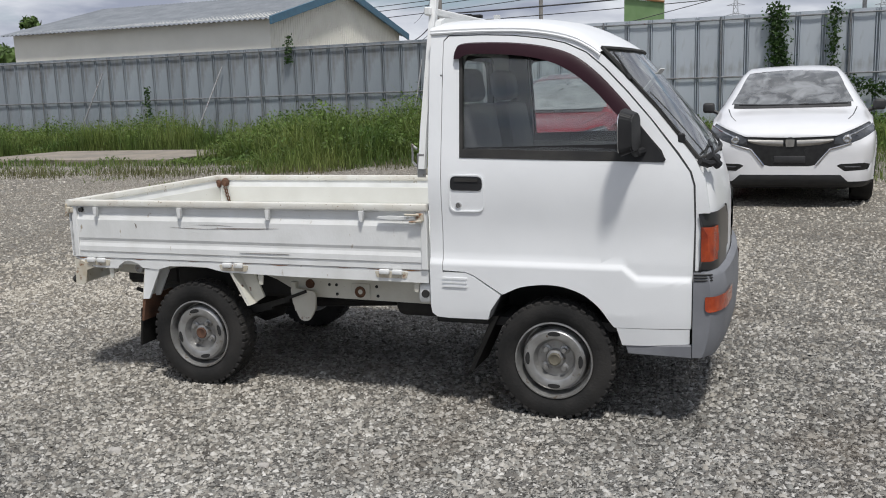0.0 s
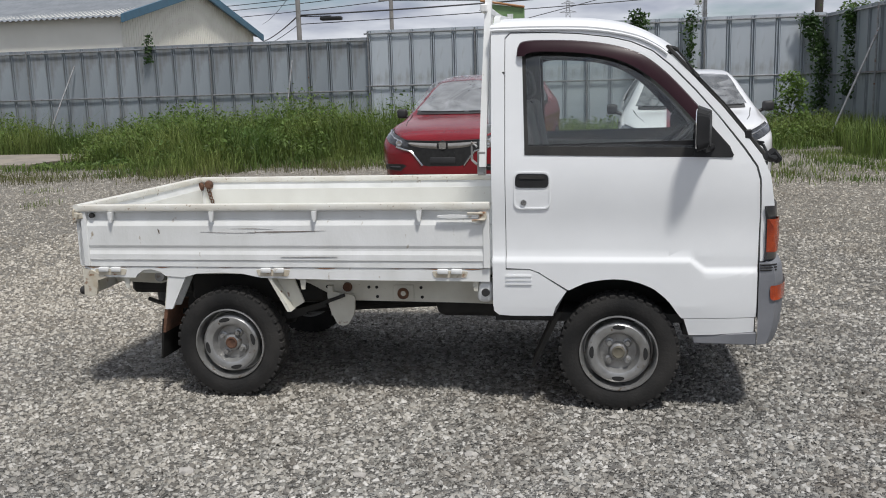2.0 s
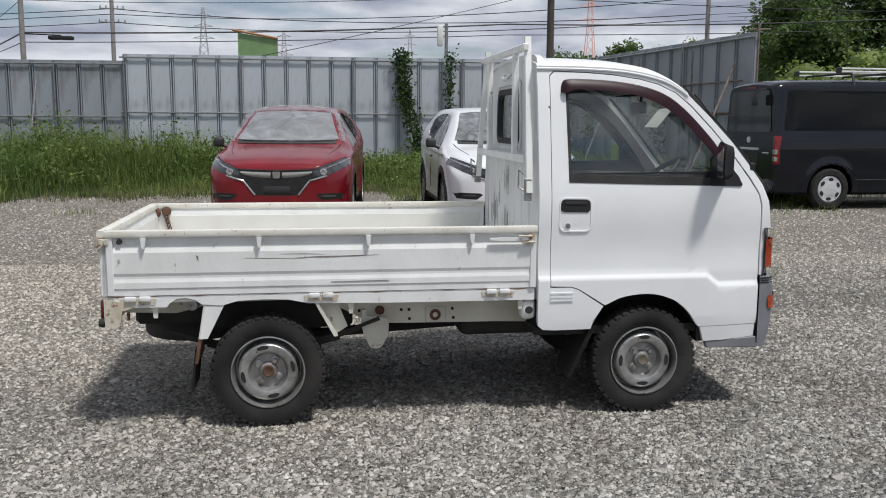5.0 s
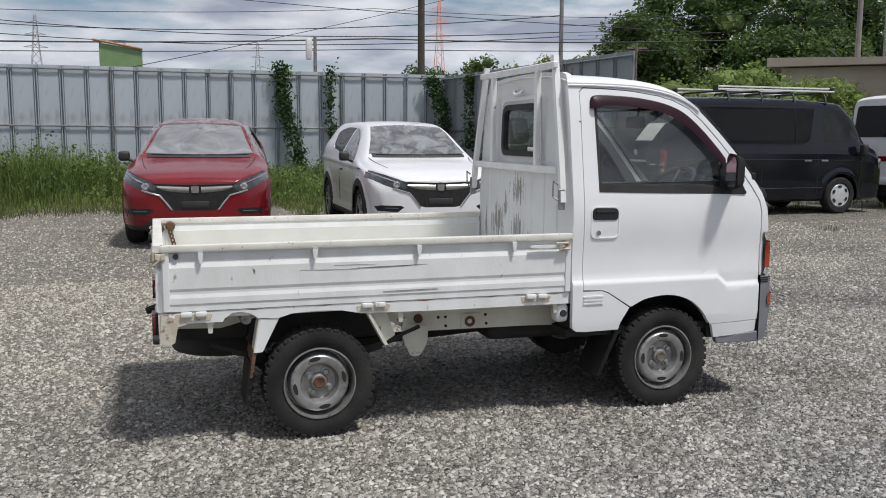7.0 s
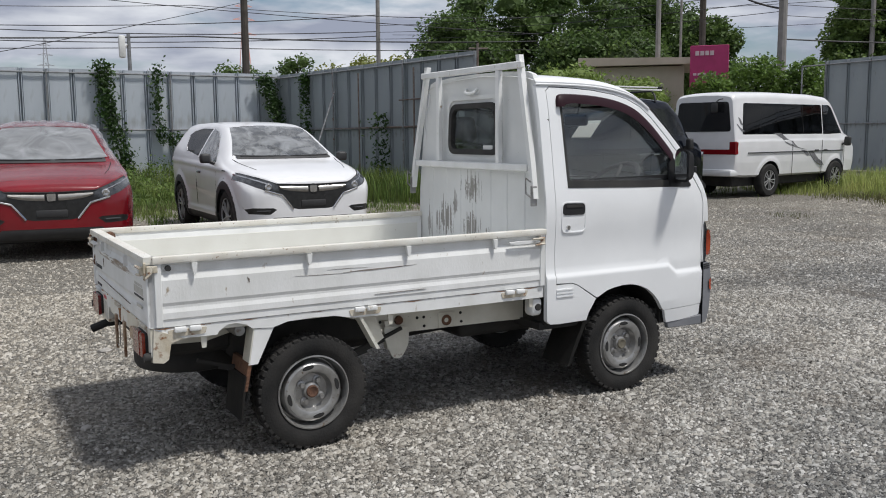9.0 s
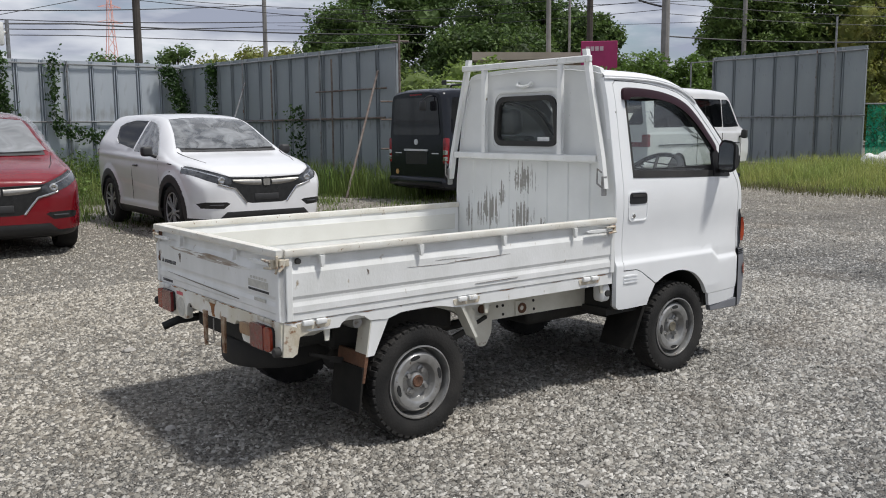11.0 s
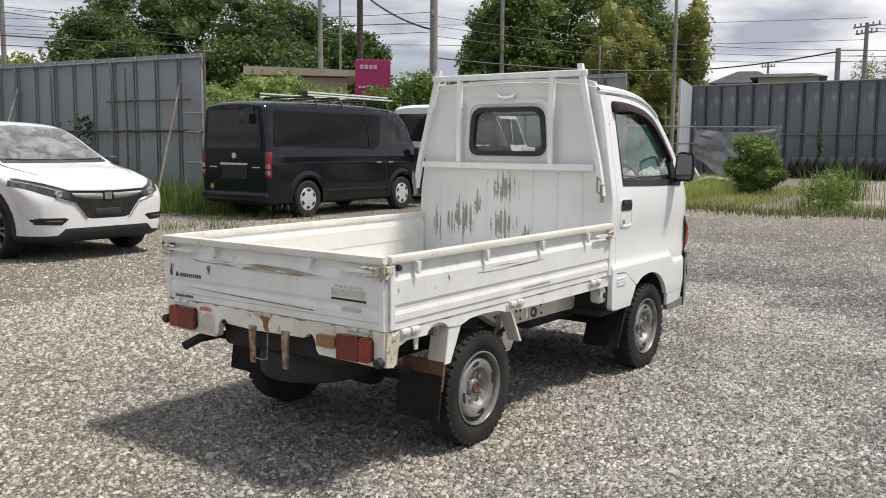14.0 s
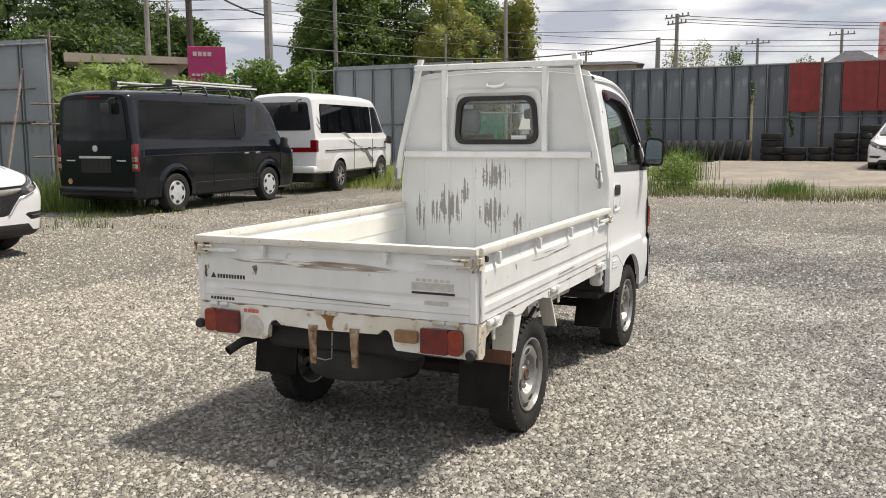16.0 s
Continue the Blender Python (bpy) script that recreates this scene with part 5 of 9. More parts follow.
# ---- wheels ----
def wheel(name, cap_mat, label):
    """A steel wheel standing about the y axis, its face towards -y."""
    w = new(name)
    bm = bmesh.new()
    prof = [(r * 0.272 / 0.2705, t) for r, t in TYRE]
    prof[0], prof[-1] = (0.172, -0.050), (0.172, 0.050)
    lathe(bm, prof, "y", 72)
    tyre = part("tyre", bm, M_TYRE, w, "dusty black block-tread tyre")
    bm = bmesh.new()
    for k in range(40):
        for sd in (-1, 1):
            a = 2 * math.pi * (k + (0.5 if sd > 0 else 0)) / 40
            m = Matrix.Rotation(a, 4, "Y")
            box(bm, 0.255, 0.2735, min(sd * 0.022, sd * 0.063), max(sd * 0.022, sd * 0.063), -0.0150, 0.0150, 0.004, m=m)
        a = 2 * math.pi * (k + 0.25) / 40
        box(bm, 0.262, 0.2742, -0.018, 0.018, -0.011, 0.011, 0.002, m=Matrix.Rotation(a, 4, "Y") @ Matrix.Rotation(0.4, 4, "X"))
    tagged(part("tread", bm, M_TYRE, tyre), kind="stuff")
    bm = bmesh.new()
    lathe(bm, [(0.178, -0.052), (0.177, -0.062), (0.171, -0.063), (0.167, -0.054), (0.163, -0.030), (0.157, 0.014), (0.151, 0.014), (0.147, -0.024), (0.141, -0.044), (0.131, -0.052), (0.107, -0.053), (0.096, -0.048), (0.089, -0.030), (0.082, -0.014), (0.070, -0.013), (0.046, -0.015), (0.038, -0.032), (0.030, -0.036), (0.0, -0.030)], "y", 64)
    lathe(bm, [(0.176, 0.05), (0.165, 0.045), (0.155, 0.02), (0.153, 0.014)], "y", 48)
    rim = part("rim", bm, M_STEEL, w, "silver steel rim with stained paint")
    for k in range(4):
        a = math.pi / 2 * k + 0.2
        bm = bmesh.new()
        pts = [(0.1215 + 0.0105 * math.sin(t), 0.24 * math.cos(t)) for t in np.linspace(0, 2 * math.pi, 17)[:-1]]
        prism(bm, [(r * math.cos(a + d), r * math.sin(a + d)) for r, d in pts], "y", -0.0545, -0.030)
        part("rim_slot", bm, M_GAP, rim)
        a += math.pi / 4
        bm = bmesh.new()
        lathe(bm, [(0.0, -0.040), (0.010, -0.040), (0.013, -0.024), (0.021, -0.020), (0.023, -0.008)], "y", 12, (0.058 * math.cos(a), 0, 0.058 * math.sin(a)))
        part("wheel_nut", bm, M_STEEL, rim)
    bm = bmesh.new()
    lathe(bm, [(0.0, -0.040), (0.018, -0.041), (0.024, -0.044), (0.029, -0.042), (0.030, -0.028)], "y", 20)
    part("hub_cap", bm, cap_mat, rim)
    return w


M_GREASE = mat("greasy_hub", (0.12, 0.11, 0.08), (0.2, 0.18, 0.14), 20, 0.6, 0.3)
wr = wheel("rear_wheel", M_RUSTY, "")
wr.parent = truck
wr.matrix_local = pose(0, -0.605, 0.272)
wf = wheel("front_wheel", M_GREASE, "")
wf.parent = truck
wf.matrix_local = pose(1.885, -0.625, 0.272, 0, 12, 0)
for src, x, nm, y in ((wr, 0, 140, 0.605), (wf, 1.885, 75, 0.625)):
    c = copy_thing(src, pose(x, y, 0.272, 0, nm, 180))


# ---- parked vehicles ----
def in_poly(px, py, poly):
    inside = np.zeros(px.shape, bool)
    n = len(poly)
    for i in range(n):
        (x1, y1), (x2, y2) = poly[i], poly[(i + 1) % n]
        hit = ((y1 > py) != (y2 > py)) & (px < (x2 - x1) * (py - y1) / (y2 - y1 + 1e-12) + x1)
        inside ^= hit
    return inside


def snap_to(V, mask, ia, ib, poly, reach):
    """Move the points of V in mask that lie near an outline onto it, in the plane of axes ia, ib."""
    pa, pb = V[..., ia], V[..., ib]
    best, ba, bb = np.full(pa.shape, reach), pa.copy(), pb.copy()
    n = len(poly)
    for i in range(n):
        (x1, y1), (x2, y2) = poly[i], poly[(i + 1) % n]
        dx, dy = x2 - x1, y2 - y1
        t = np.clip(((pa - x1) * dx + (pb - y1) * dy) / (dx * dx + dy * dy + 1e-12), 0, 1)
        qa, qb = x1 + t * dx, y1 + t * dy
        d = np.hypot(qa - pa, qb - pb)
        m = (d < best) & mask
        best, ba, bb = np.where(m, d, best), np.where(m, qa, ba), np.where(m, qb, bb)
    V[..., ia], V[..., ib] = ba, bb


def car_shell(stations, per_u=13, per_v=9, boxy=False):
    """A smooth body from sections along x (front at 0). Each: x, underside, belt height, top, half widths low, at the belt and at the top."""
    secs = []
    for x, zb, zs, zt, wl, ws, wt in stations:
        half = [(0, zb), (wl * 0.6, zb), (wl * 0.97, zb + 0.035), ((wl + ws) / 2 + 0.012, zb + (zs - zb) * 0.55), (ws, zs), (ws + (wt - ws) * 0.5 + 0.012, zs + (zt - zs) * 0.5), (wt, zt - 0.05 * min(1, (zt - zs) / 0.3)), (wt * 0.78, zt - 0.012), (wt * 0.4, zt), (0, zt + 0.004)]
        if boxy:
            half[6:8] = [(wt + 0.012, zt - 0.13), (wt - 0.02, zt - 0.035), (wt - 0.12, zt - 0.004)]
        right = spline(half, per_v)
        pts = [(-y, z) for y, z in right[:-1]] + [(y, z) for y, z in right[::-1]]
        secs.append(np.array([(x, y, z) for y, z in pts]))
    return np.array(spline(secs, per_u))


def carve(V, regions):
    """Regions: (key, plane axes, outline, test on the face centres). Returns faces sorted by key."""
    for key, ia, ib, poly, test in regions:
        mask = test(V[..., 0], V[..., 1], V[..., 2])
        snap_to(V, mask, ia, ib, poly, 0.0195)
    C = (V[:-1, :-1] + V[1:, :-1] + V[:-1, 1:] + V[1:, 1:]) / 4
    owner = np.full(C.shape[:2], "body", dtype=object)
    for key, ia, ib, poly, test in reversed(regions):
        m = in_poly(C[..., ia], C[..., ib], poly) & test(C[..., 0], C[..., 1], C[..., 2])
        owner[m] = key
    return owner


def emit(V, owner, key, material, parent, name=None, label="", lift=0.0, cap=False):
    bm = bmesh.new()
    made = {}

    def vert(i, j):
        if (i, j) not in made:
            made[i, j] = bm.verts.new(V[i, j])
        return made[i, j]
    for i in range(owner.shape[0]):
        for j in range(owner.shape[1]):
            if owner[i, j] == key:
                q = [vert(i, j), vert(i + 1, j), vert(i + 1, j + 1), vert(i, j + 1)]
                if len({v.co.to_tuple(4) for v in q}) >= 3:
                    bm.faces.new(q)
    if cap:
        for i in (0, V.shape[0] - 1):
            row = [vert(i, j) for j in range(V.shape[1])]
            bm.faces.new(row if i else row[::-1])
    bmesh.ops.remove_doubles(bm, verts=bm.verts[:], dist=0.0008)
    if not bm.faces:
        bm.free()
        return None
    if key != "body":
        todo, first = set(bm.faces), None
        while todo:
            isle, grow = [], [todo.pop()]
            while grow:
                f = grow.pop()
                isle.append(f)
                for e in f.edges:
                    for o in e.link_faces:
                        if o in todo:
                            todo.remove(o)
                            grow.append(o)
            piece = bmesh.new()
            vm = {}
            for f in isle:
                for v in f.verts:
                    if v not in vm:
                        vm[v] = piece.verts.new(v.co)
                piece.faces.new([vm[v] for v in f.verts])
            ob = part(name or key, piece, material, parent, label, crease=35)
            first = first or ob
        bm.free()
        return first
    bmesh.ops.recalc_face_normals(bm, faces=bm.faces[:])
    for f in bm.faces:
        f.smooth = True
    for e in bm.edges:
        e.smooth = len(e.link_faces) == 2 and e.calc_face_angle(0) < 0.6
    return part(name or key, bm, material, parent, label, keep=True)


def circle(cx, cy, r, n=28):
    return [(cx + r * math.cos(2 * math.pi * k / n), cy + r * math.sin(2 * math.pi * k / n)) for k in range(n)]


def car_wheel(name, parent, m, R, Rr, width, style):
    """A wheel about y with its face towards -y."""
    w = new(name)
    w.parent = parent
    w.matrix_local = m
    bm = bmesh.new()
    h = width / 2
    lathe(bm, [(Rr, -h * 0.8), (Rr + 0.02, -h), (R - 0.035, -h), (R - 0.012, -h * 0.85), (R, -h * 0.6), (R, h * 0.6), (R - 0.02, h), (Rr, h * 0.8)], "y", 40)
    part("tyre", bm, M_TYRE, w)
    bm = bmesh.new()
    if style == "spokes":
        lathe(bm, [(Rr - 0.008, -h * 0.86), (Rr - 0.02, -h * 0.6), (Rr - 0.03, h * 0.2)], "y", 40)
        part("rim_barrel", bm, M_GAP, w)
        bm = bmesh.new()
        lathe(bm, [(Rr + 0.004, -h * 0.82), (Rr, -h * 0.92), (Rr - 0.009, -h * 0.90), (Rr - 0.011, -h * 0.82)], "y", 40)
        for k in range(5):
            a = 2 * math.pi * k / 5
            for d in (-1, 1):
                pts = [(0.035, a + d * 0.50), (0.05, a + d * 0.14), (Rr - 0.012, a + d * 0.14 + 0.16), (Rr - 0.012, a + d * 0.27 + 0.16)]
                pts = [(r * math.cos(t), r * math.sin(t)) for r, t in pts]
                prism(bm, pts if d < 0 else pts[::-1], "y", -h * 0.86, -h * 0.70)
        lathe(bm, [(0, -h * 0.92), (0.04, -h * 0.92), (0.055, -h * 0.7)], "y", 16)
        rim = part("rim", bm, M_ALLOY, w, "machined silver and black alloy rim")
    else:
        lathe(bm, [(Rr, -h * 0.8), (Rr - 0.01, -h * 0.9), (Rr - 0.03, -h * 0.84), (Rr * 0.55, -h * 0.97), (0.05, -h * 1.0), (0, -h * 1.0)], "y", 40)
        rim = part("rim", bm, M_HUBCAP, w, "silver wheel trim")
        for k in range(6):
            a = 2 * math.pi * k / 6
            bm = bmesh.new()
            c = Rr * 0.74
            prism(bm, [(c * math.cos(a) + Rr * (0.125 * math.cos(t) * math.cos(a) - 0.20 * math.sin(t) * math.sin(a)), c * math.sin(a) + Rr * (0.125 * math.cos(t) * math.sin(a) + 0.20 * math.sin(t) * math.cos(a))) for t in np.linspace(0, 2 * math.pi, 11)[:-1]], "y", -h * 0.99, -h * 0.80)
            part("trim_hole", bm, M_GAP, rim)
    bm = bmesh.new()
    lathe(bm, [(0, -h * 0.2), (Rr - 0.02, -h * 0.2)], "y", 24)
    part("wheel_back", bm, M_GAP, w)
    return w


M_ALLOY = mat("alloy_rim", (0.46, 0.46, 0.465), (0.30, 0.30, 0.31), 8, 0.32, 0.35)
M_RACK = mat("bare_aluminium", (0.80, 0.80, 0.79), (0.68, 0.68, 0.67), 8, 0.38, 0.25)
M_HUBCAP = mat("silver_trim", (0.66, 0.67, 0.68), (0.54, 0.55, 0.56), 8, 0.35, 0.3)
M_CARWHITE = mat("pearl_white_paint", (0.76, 0.76, 0.77), (0.70, 0.70, 0.71), 2.5, 0.28, coat=0.6, bump=0.015, bscale=12)
M_CARRED = mat("crystal_red_paint", (0.20, 0.004, 0.010), (0.13, 0.003, 0.008), 2.0, 0.26, coat=0.4, spec=0.35, bump=0.22, bscale=4)
M_CARBLACK = mat("black_van_paint", (0.004, 0.005, 0.009), (0.006, 0.008, 0.013), 2.0, 0.14, coat=0.28, spec=0.3)
M_CLAD = mat("black_cladding", (0.02, 0.02, 0.021), (0.03, 0.03, 0.031), 8, 0.55, bump=0.05, bscale=90)
M_GRILLE = mat("black_grille", (0.008, 0.008, 0.008), (0.02, 0.02, 0.02), 20, 0.35)
M_CHRDARK = mat("smoked_chrome", (0.06, 0.06, 0.062), (0.10, 0.10, 0.105), 8, 0.22, 0.6)
M_WINGCHROME = mat("pale_smoked_chrome", (0.40, 0.385, 0.36), (0.26, 0.25, 0.235), 10, 0.25, 0.6)
M_HEADLAMP = mat("headlamp_lens", (0.012, 0.013, 0.015), (0.06, 0.063, 0.068), 14, 0.10, 0.0, coat=0.5)
M_LAMPCLEAR = mat("lamp_reflector", (0.6, 0.6, 0.6), (0.4, 0.4, 0.4), 20, 0.12, 0.9)

SUV = [(-0.012, 0.52, 0.545, 0.56, 0.02, 0.02, 0.02), (-0.011, 0.44, 0.58, 0.65, 0.20, 0.22, 0.18), (-0.008, 0.37, 0.60, 0.73, 0.36, 0.40, 0.34), (0.004, 0.31, 0.62, 0.80, 0.50, 0.55, 0.47), (0.04, 0.26, 0.64, 0.85, 0.63, 0.68, 0.56), (0.11, 0.23, 0.68, 0.885, 0.73, 0.785, 0.62), (0.28, 0.21, 0.76, 0.945, 0.82, 0.865, 0.68), (0.60, 0.2, 0.86, 1.01, 0.865, 0.885, 0.72),
       (1.02, 0.2, 0.93, 1.085, 0.875, 0.885, 0.74), (1.30, 0.2, 0.96, 1.24, 0.875, 0.885, 0.69), (1.70, 0.2, 0.98, 1.455, 0.87, 0.88, 0.62), (2.05, 0.2, 1.0, 1.555, 0.87, 0.88, 0.585), (2.6, 0.2, 1.02, 1.60, 0.87, 0.88, 0.575),
       (3.2, 0.2, 1.07, 1.605, 0.87, 0.88, 0.60), (3.7, 0.22, 1.12, 1.60, 0.865, 0.88, 0.61), (3.95, 0.26, 1.13, 1.565, 0.855, 0.87, 0.61), (4.15, 0.30, 1.08, 1.43, 0.82, 0.84, 0.63), (4.26, 0.34, 0.96, 1.18, 0.78, 0.80, 0.62), (4.32, 0.40, 0.86, 1.0, 0.70, 0.72, 0.58)]


def suv(name, m, paint, scale, label, film_roof=None, spoke=True, missing_mirror=False, badge=True):
    """A crossover with a swept windscreen, V-shaped grille and dark lower cladding; front at x = 0, standing on z = 0."""
    car = thing(name, m @ Matrix.Scale(scale, 4), label, "car")
    V = car_shell(SUV, 20 if scale > 1 else 9, 14 if scale > 1 else 7)
    ya, sgn_y = np.abs(V[..., 1]), np.sign(V[..., 1])
    rise = 0.60 + 0.055 * (V[..., 0] - 1.3)
    scoop = np.clip((V[..., 0] - 1.2) / 0.35, 0, 1) * np.clip((3.25 - V[..., 0]) / 0.4, 0, 1) * np.where(V[..., 2] < rise, np.clip((V[..., 2] - 0.36) / 0.05, 0, 1) * np.clip((rise - V[..., 2]) / 0.05, 0, 1), 0)
    V[..., 1] -= sgn_y * np.where(ya > 0.7, 0.022 * scoop, 0)
    # shoulder crease, and flared arches
    shoulder = 0.93 + 0.028 * V[..., 0]
    V[..., 1] += sgn_y * np.where((ya > 0.74) & (V[..., 0] > 0.5), 0.014 * np.exp(-((V[..., 2] - shoulder) / 0.03) ** 2) * np.clip((V[..., 0] - 0.5) / 0.5, 0, 1), 0)
    for cx in (0.87, 3.48):
        dd = np.hypot(V[..., 0] - cx, V[..., 2] - 0.33)
        V[..., 1] += sgn_y * np.where((ya > 0.6) & (V[..., 2] < 0.95), 0.026 * np.clip((0.545 - dd) / 0.09, 0, 1), 0)
    V0 = V.reshape(-1, 3).copy()

    def on_front(y, z, out=0.004):
        sel = V0[V0[:, 0] < 1.0]
        q = sel[np.argsort((sel[:, 1] - y) ** 2 + (sel[:, 2] - z) ** 2)[:3]].mean(0)
        return (float(q[0]) - out, y, z)

    def on_top(x, y, out=0.01):
        sel = V0[V0[:, 2] > 0.78]
        q = sel[np.argsort((sel[:, 0] - x) ** 2 + (sel[:, 1] - y) ** 2)[:3]].mean(0)
        return (x, y, float(q[2]) + out)
    front = lambda x, y, z: x < 0.85
    reg = []
    for cx in (0.87, 3.48):
        reg.append(("arch", 0, 2, circle(cx, 0.33, 0.385), lambda x, y, z: (abs(y) > 0.5) & (z < 0.75)))
        reg.append(("cladding", 0, 2, circle(cx, 0.34, 0.475), lambda x, y, z: (abs(y) > 0.5) & (z < 0.85)))
    reg.append(("cladding", 0, 2, [(0.9, 0.1), (3.6, 0.1), (3.6, 0.315), (0.9, 0.315)], lambda x, y, z: (abs(y) > 0.4)))
    reg.append(("lower_lip", 1, 2, [(-1, 0.1), (1, 0.1), (1, 0.29), (0.60, 0.30), (0.52, 0.375), (-0.52, 0.375), (-0.60, 0.30), (-1, 0.29)], lambda x, y, z: x < 0.5))
    for s in (-1, 1):
        side = (lambda x, y, z: (x < 0.56) & (y > 0.1)) if s > 0 else (lambda x, y, z: (x < 0.56) & (y < -0.1))
        reg.append(("headlamp", 1, 2, [(s * a, b) for a, b in ((0.905, 0.945), (0.80, 0.915), (0.60, 0.845), (0.46, 0.790), (0.45, 0.715), (0.54, 0.690), (0.72, 0.755), (0.905, 0.85))], side))
        reg.append(("fog_recess", 1, 2, [(s * a, b) for a, b in ((0.48, 0.475), (0.52, 0.495), (0.76, 0.50), (0.83, 0.48), (0.80, 0.425), (0.56, 0.415))], side))
    reg.append(("grille_bar", 1, 2, [(-0.46, 0.79), (0, 0.775), (0.46, 0.79), (0.45, 0.715), (0.54, 0.69), (0.40, 0.655), (0.0, 0.66), (-0.40, 0.655), (-0.54, 0.69), (-0.45, 0.715)], front))
    reg.append(("lower_grille", 1, 2, [(-0.41, 0.66), (0.41, 0.66), (0.27, 0.485), (0.2, 0.47), (-0.2, 0.47), (-0.27, 0.485)], front))
    up = lambda x, y, z: (z > 1.02) & (x > 0.9) & (x < 2.2)
    reg.append(("windscreen", 0, 1, [(1.02, 0.0), (1.06, -0.45), (1.19, -0.69), (1.50, -0.60), (1.90, -0.52), (1.945, 0), (1.90, 0.52), (1.50, 0.60), (1.19, 0.69), (1.06, 0.45)], up))
    sidew = lambda x, y, z: (abs(y) > 0.55) & (z > 0.98) | (abs(y) > 0.52) & (z > 1.2)
    reg.append(("side_window", 0, 2, [(1.42, 1.04), (1.85, 1.375), (2.05, 1.455), (2.35, 1.505), (2.385, 1.08)], sidew))
    reg.append(("rear_side_window", 0, 2, [(2.44, 1.11), (2.41, 1.50), (2.9, 1.51), (3.25, 1.475), (3.42, 1.42), (3.30, 1.26), (3.12, 1.18)], sidew))
    reg.append(("tail_lamp", 0, 2, [(3.98, 0.98), (4.35, 0.90), (4.35, 1.06), (3.98, 1.10)], lambda x, y, z: (abs(y) > 0.45) & (x > 3.9)))
    owner = carve(V, reg)
    emit(V, owner, "body", paint, car, cap=True)
    for key, mt in (("cladding", M_CLAD), ("tail_lamp", M_REDLENS), ("lower_lip", M_CLAD), ("headlamp", M_HEADLAMP), ("fog_recess", M_GRILLE), ("grille_bar", M_GRILLE), ("lower_grille", M_GRILLE), ("side_window", G_FILMDARK if scale > 1 else G_SMOKE), ("rear_side_window", G_DARK)):
        emit(V, owner, key, mt, car)
    emit(V, owner, "windscreen", G_FILM if film_roof else G_FILMDARK, car, label="windscreen under crumpled clear film")
    # film bunched over the glass and the roof edge
    if film_roof:
        bm = bmesh.new()
        rows = []
        for u in np.linspace(0, 1, 14):
            rows.append([(1.86 + 0.55 * u + 0.03 * noise.noise((u * 5, w * 4, 1)), 0.56 * w, 1.525 + 0.085 * math.sin(math.pi * min(1, u * 1.15 + 0.08)) * (1 - 0.45 * abs(w) ** 3) + 0.03 * noise.noise((u * 7, w * 7, 3)) - 0.10 * max(0, abs(w) - 0.8) * 2) for w in np.linspace(-1.05, 1.05, 22)])
        grid(bm, rows)
        part("roof_film", bm, film_roof, car, "crumpled clear film stretched over the roof")
        for s in (-1, 1):
            bm = bmesh.new()
            rows = []
            for u in np.linspace(0, 1, 22):
                c = Vector((1.16, s * 0.745, 1.10)).lerp(Vector((1.95, s * 0.575, 1.535)), u)
                ring = []
                for w in np.linspace(0, 2 * math.pi, 9)[:-1]:
                    q = 0.030 + 0.022 * noise.noise((u * 9 + s, math.cos(w) * 1.3, math.sin(w) * 1.3))
                    ring.append((c.x, c.y + q * math.cos(w) * 1.3, c.z + q * math.sin(w) * 0.9 + 0.03 * math.sin(u * 3.1)))
                rows.append(ring + ring[:1])
            grid(bm, rows)
            part("pillar_film", bm, film_roof, car, "clear film bunched over the windscreen pillar")
    bm = bmesh.new()
    tube(bm, [on_front(y, z) for y, z in ((-0.90, 0.945), (-0.80, 0.915), (-0.68, 0.873), (-0.56, 0.828), (-0.47, 0.793), (-0.24, 0.784), (0, 0.778), (0.24, 0.784), (0.47, 0.793), (0.56, 0.828), (0.68, 0.873), (0.80, 0.915), (0.90, 0.945))], 0.007, 5)
    part("bonnet_gap", bm, M_GAP, car)
    for s in (-1, 1):
        bm = bmesh.new()
        tube(bm, [on_front(s * y, z, -0.004) for y, z in ((0.90, 0.848), (0.80, 0.790), (0.72, 0.753), (0.62, 0.718), (0.54, 0.690))], 0.006, 5)
        part("lamp_gap", bm, M_GAP, car)
        bm = bmesh.new()
        tube(bm, [on_front(s * y, z, 0.008) for y, z in ((0.86, 0.905), (0.76, 0.865), (0.66, 0.825), (0.58, 0.795))], 0.010, 6)
        part("lamp_strip", bm, M_LAMPCLEAR, car)
        bm = bmesh.new()
        tube(bm, [on_top(x, s * y, -0.002) for x, y in ((0.42, 0.60), (0.65, 0.66), (0.88, 0.69), (1.08, 0.72))], 0.006, 5)
        part("bonnet_gap", bm, M_GAP, car)
    for y0, y1 in ((0.60, -0.02), (-0.08, -0.62)):
        bm = bmesh.new()
        tube(bm, [on_top(1.06 + 0.16 * abs(y) ** 2.2, y, 0.014) for y in np.linspace(y0, y1, 8)], 0.012, 5)
        part("wiper", bm, M_CLAD, car)
    bm = bmesh.new()
    grid(bm, [[on_top(1.00 + q + 0.16 * abs(y) ** 2.2, y, 0.006 + 0.5 * q * (q < 0.06)) for q in (0, 0.03, 0.06, 0.10)] for y in np.linspace(-0.66, 0.66, 21)])
    part("cowl", bm, M_CLAD, car, "black plastic cowl under the windscreen")
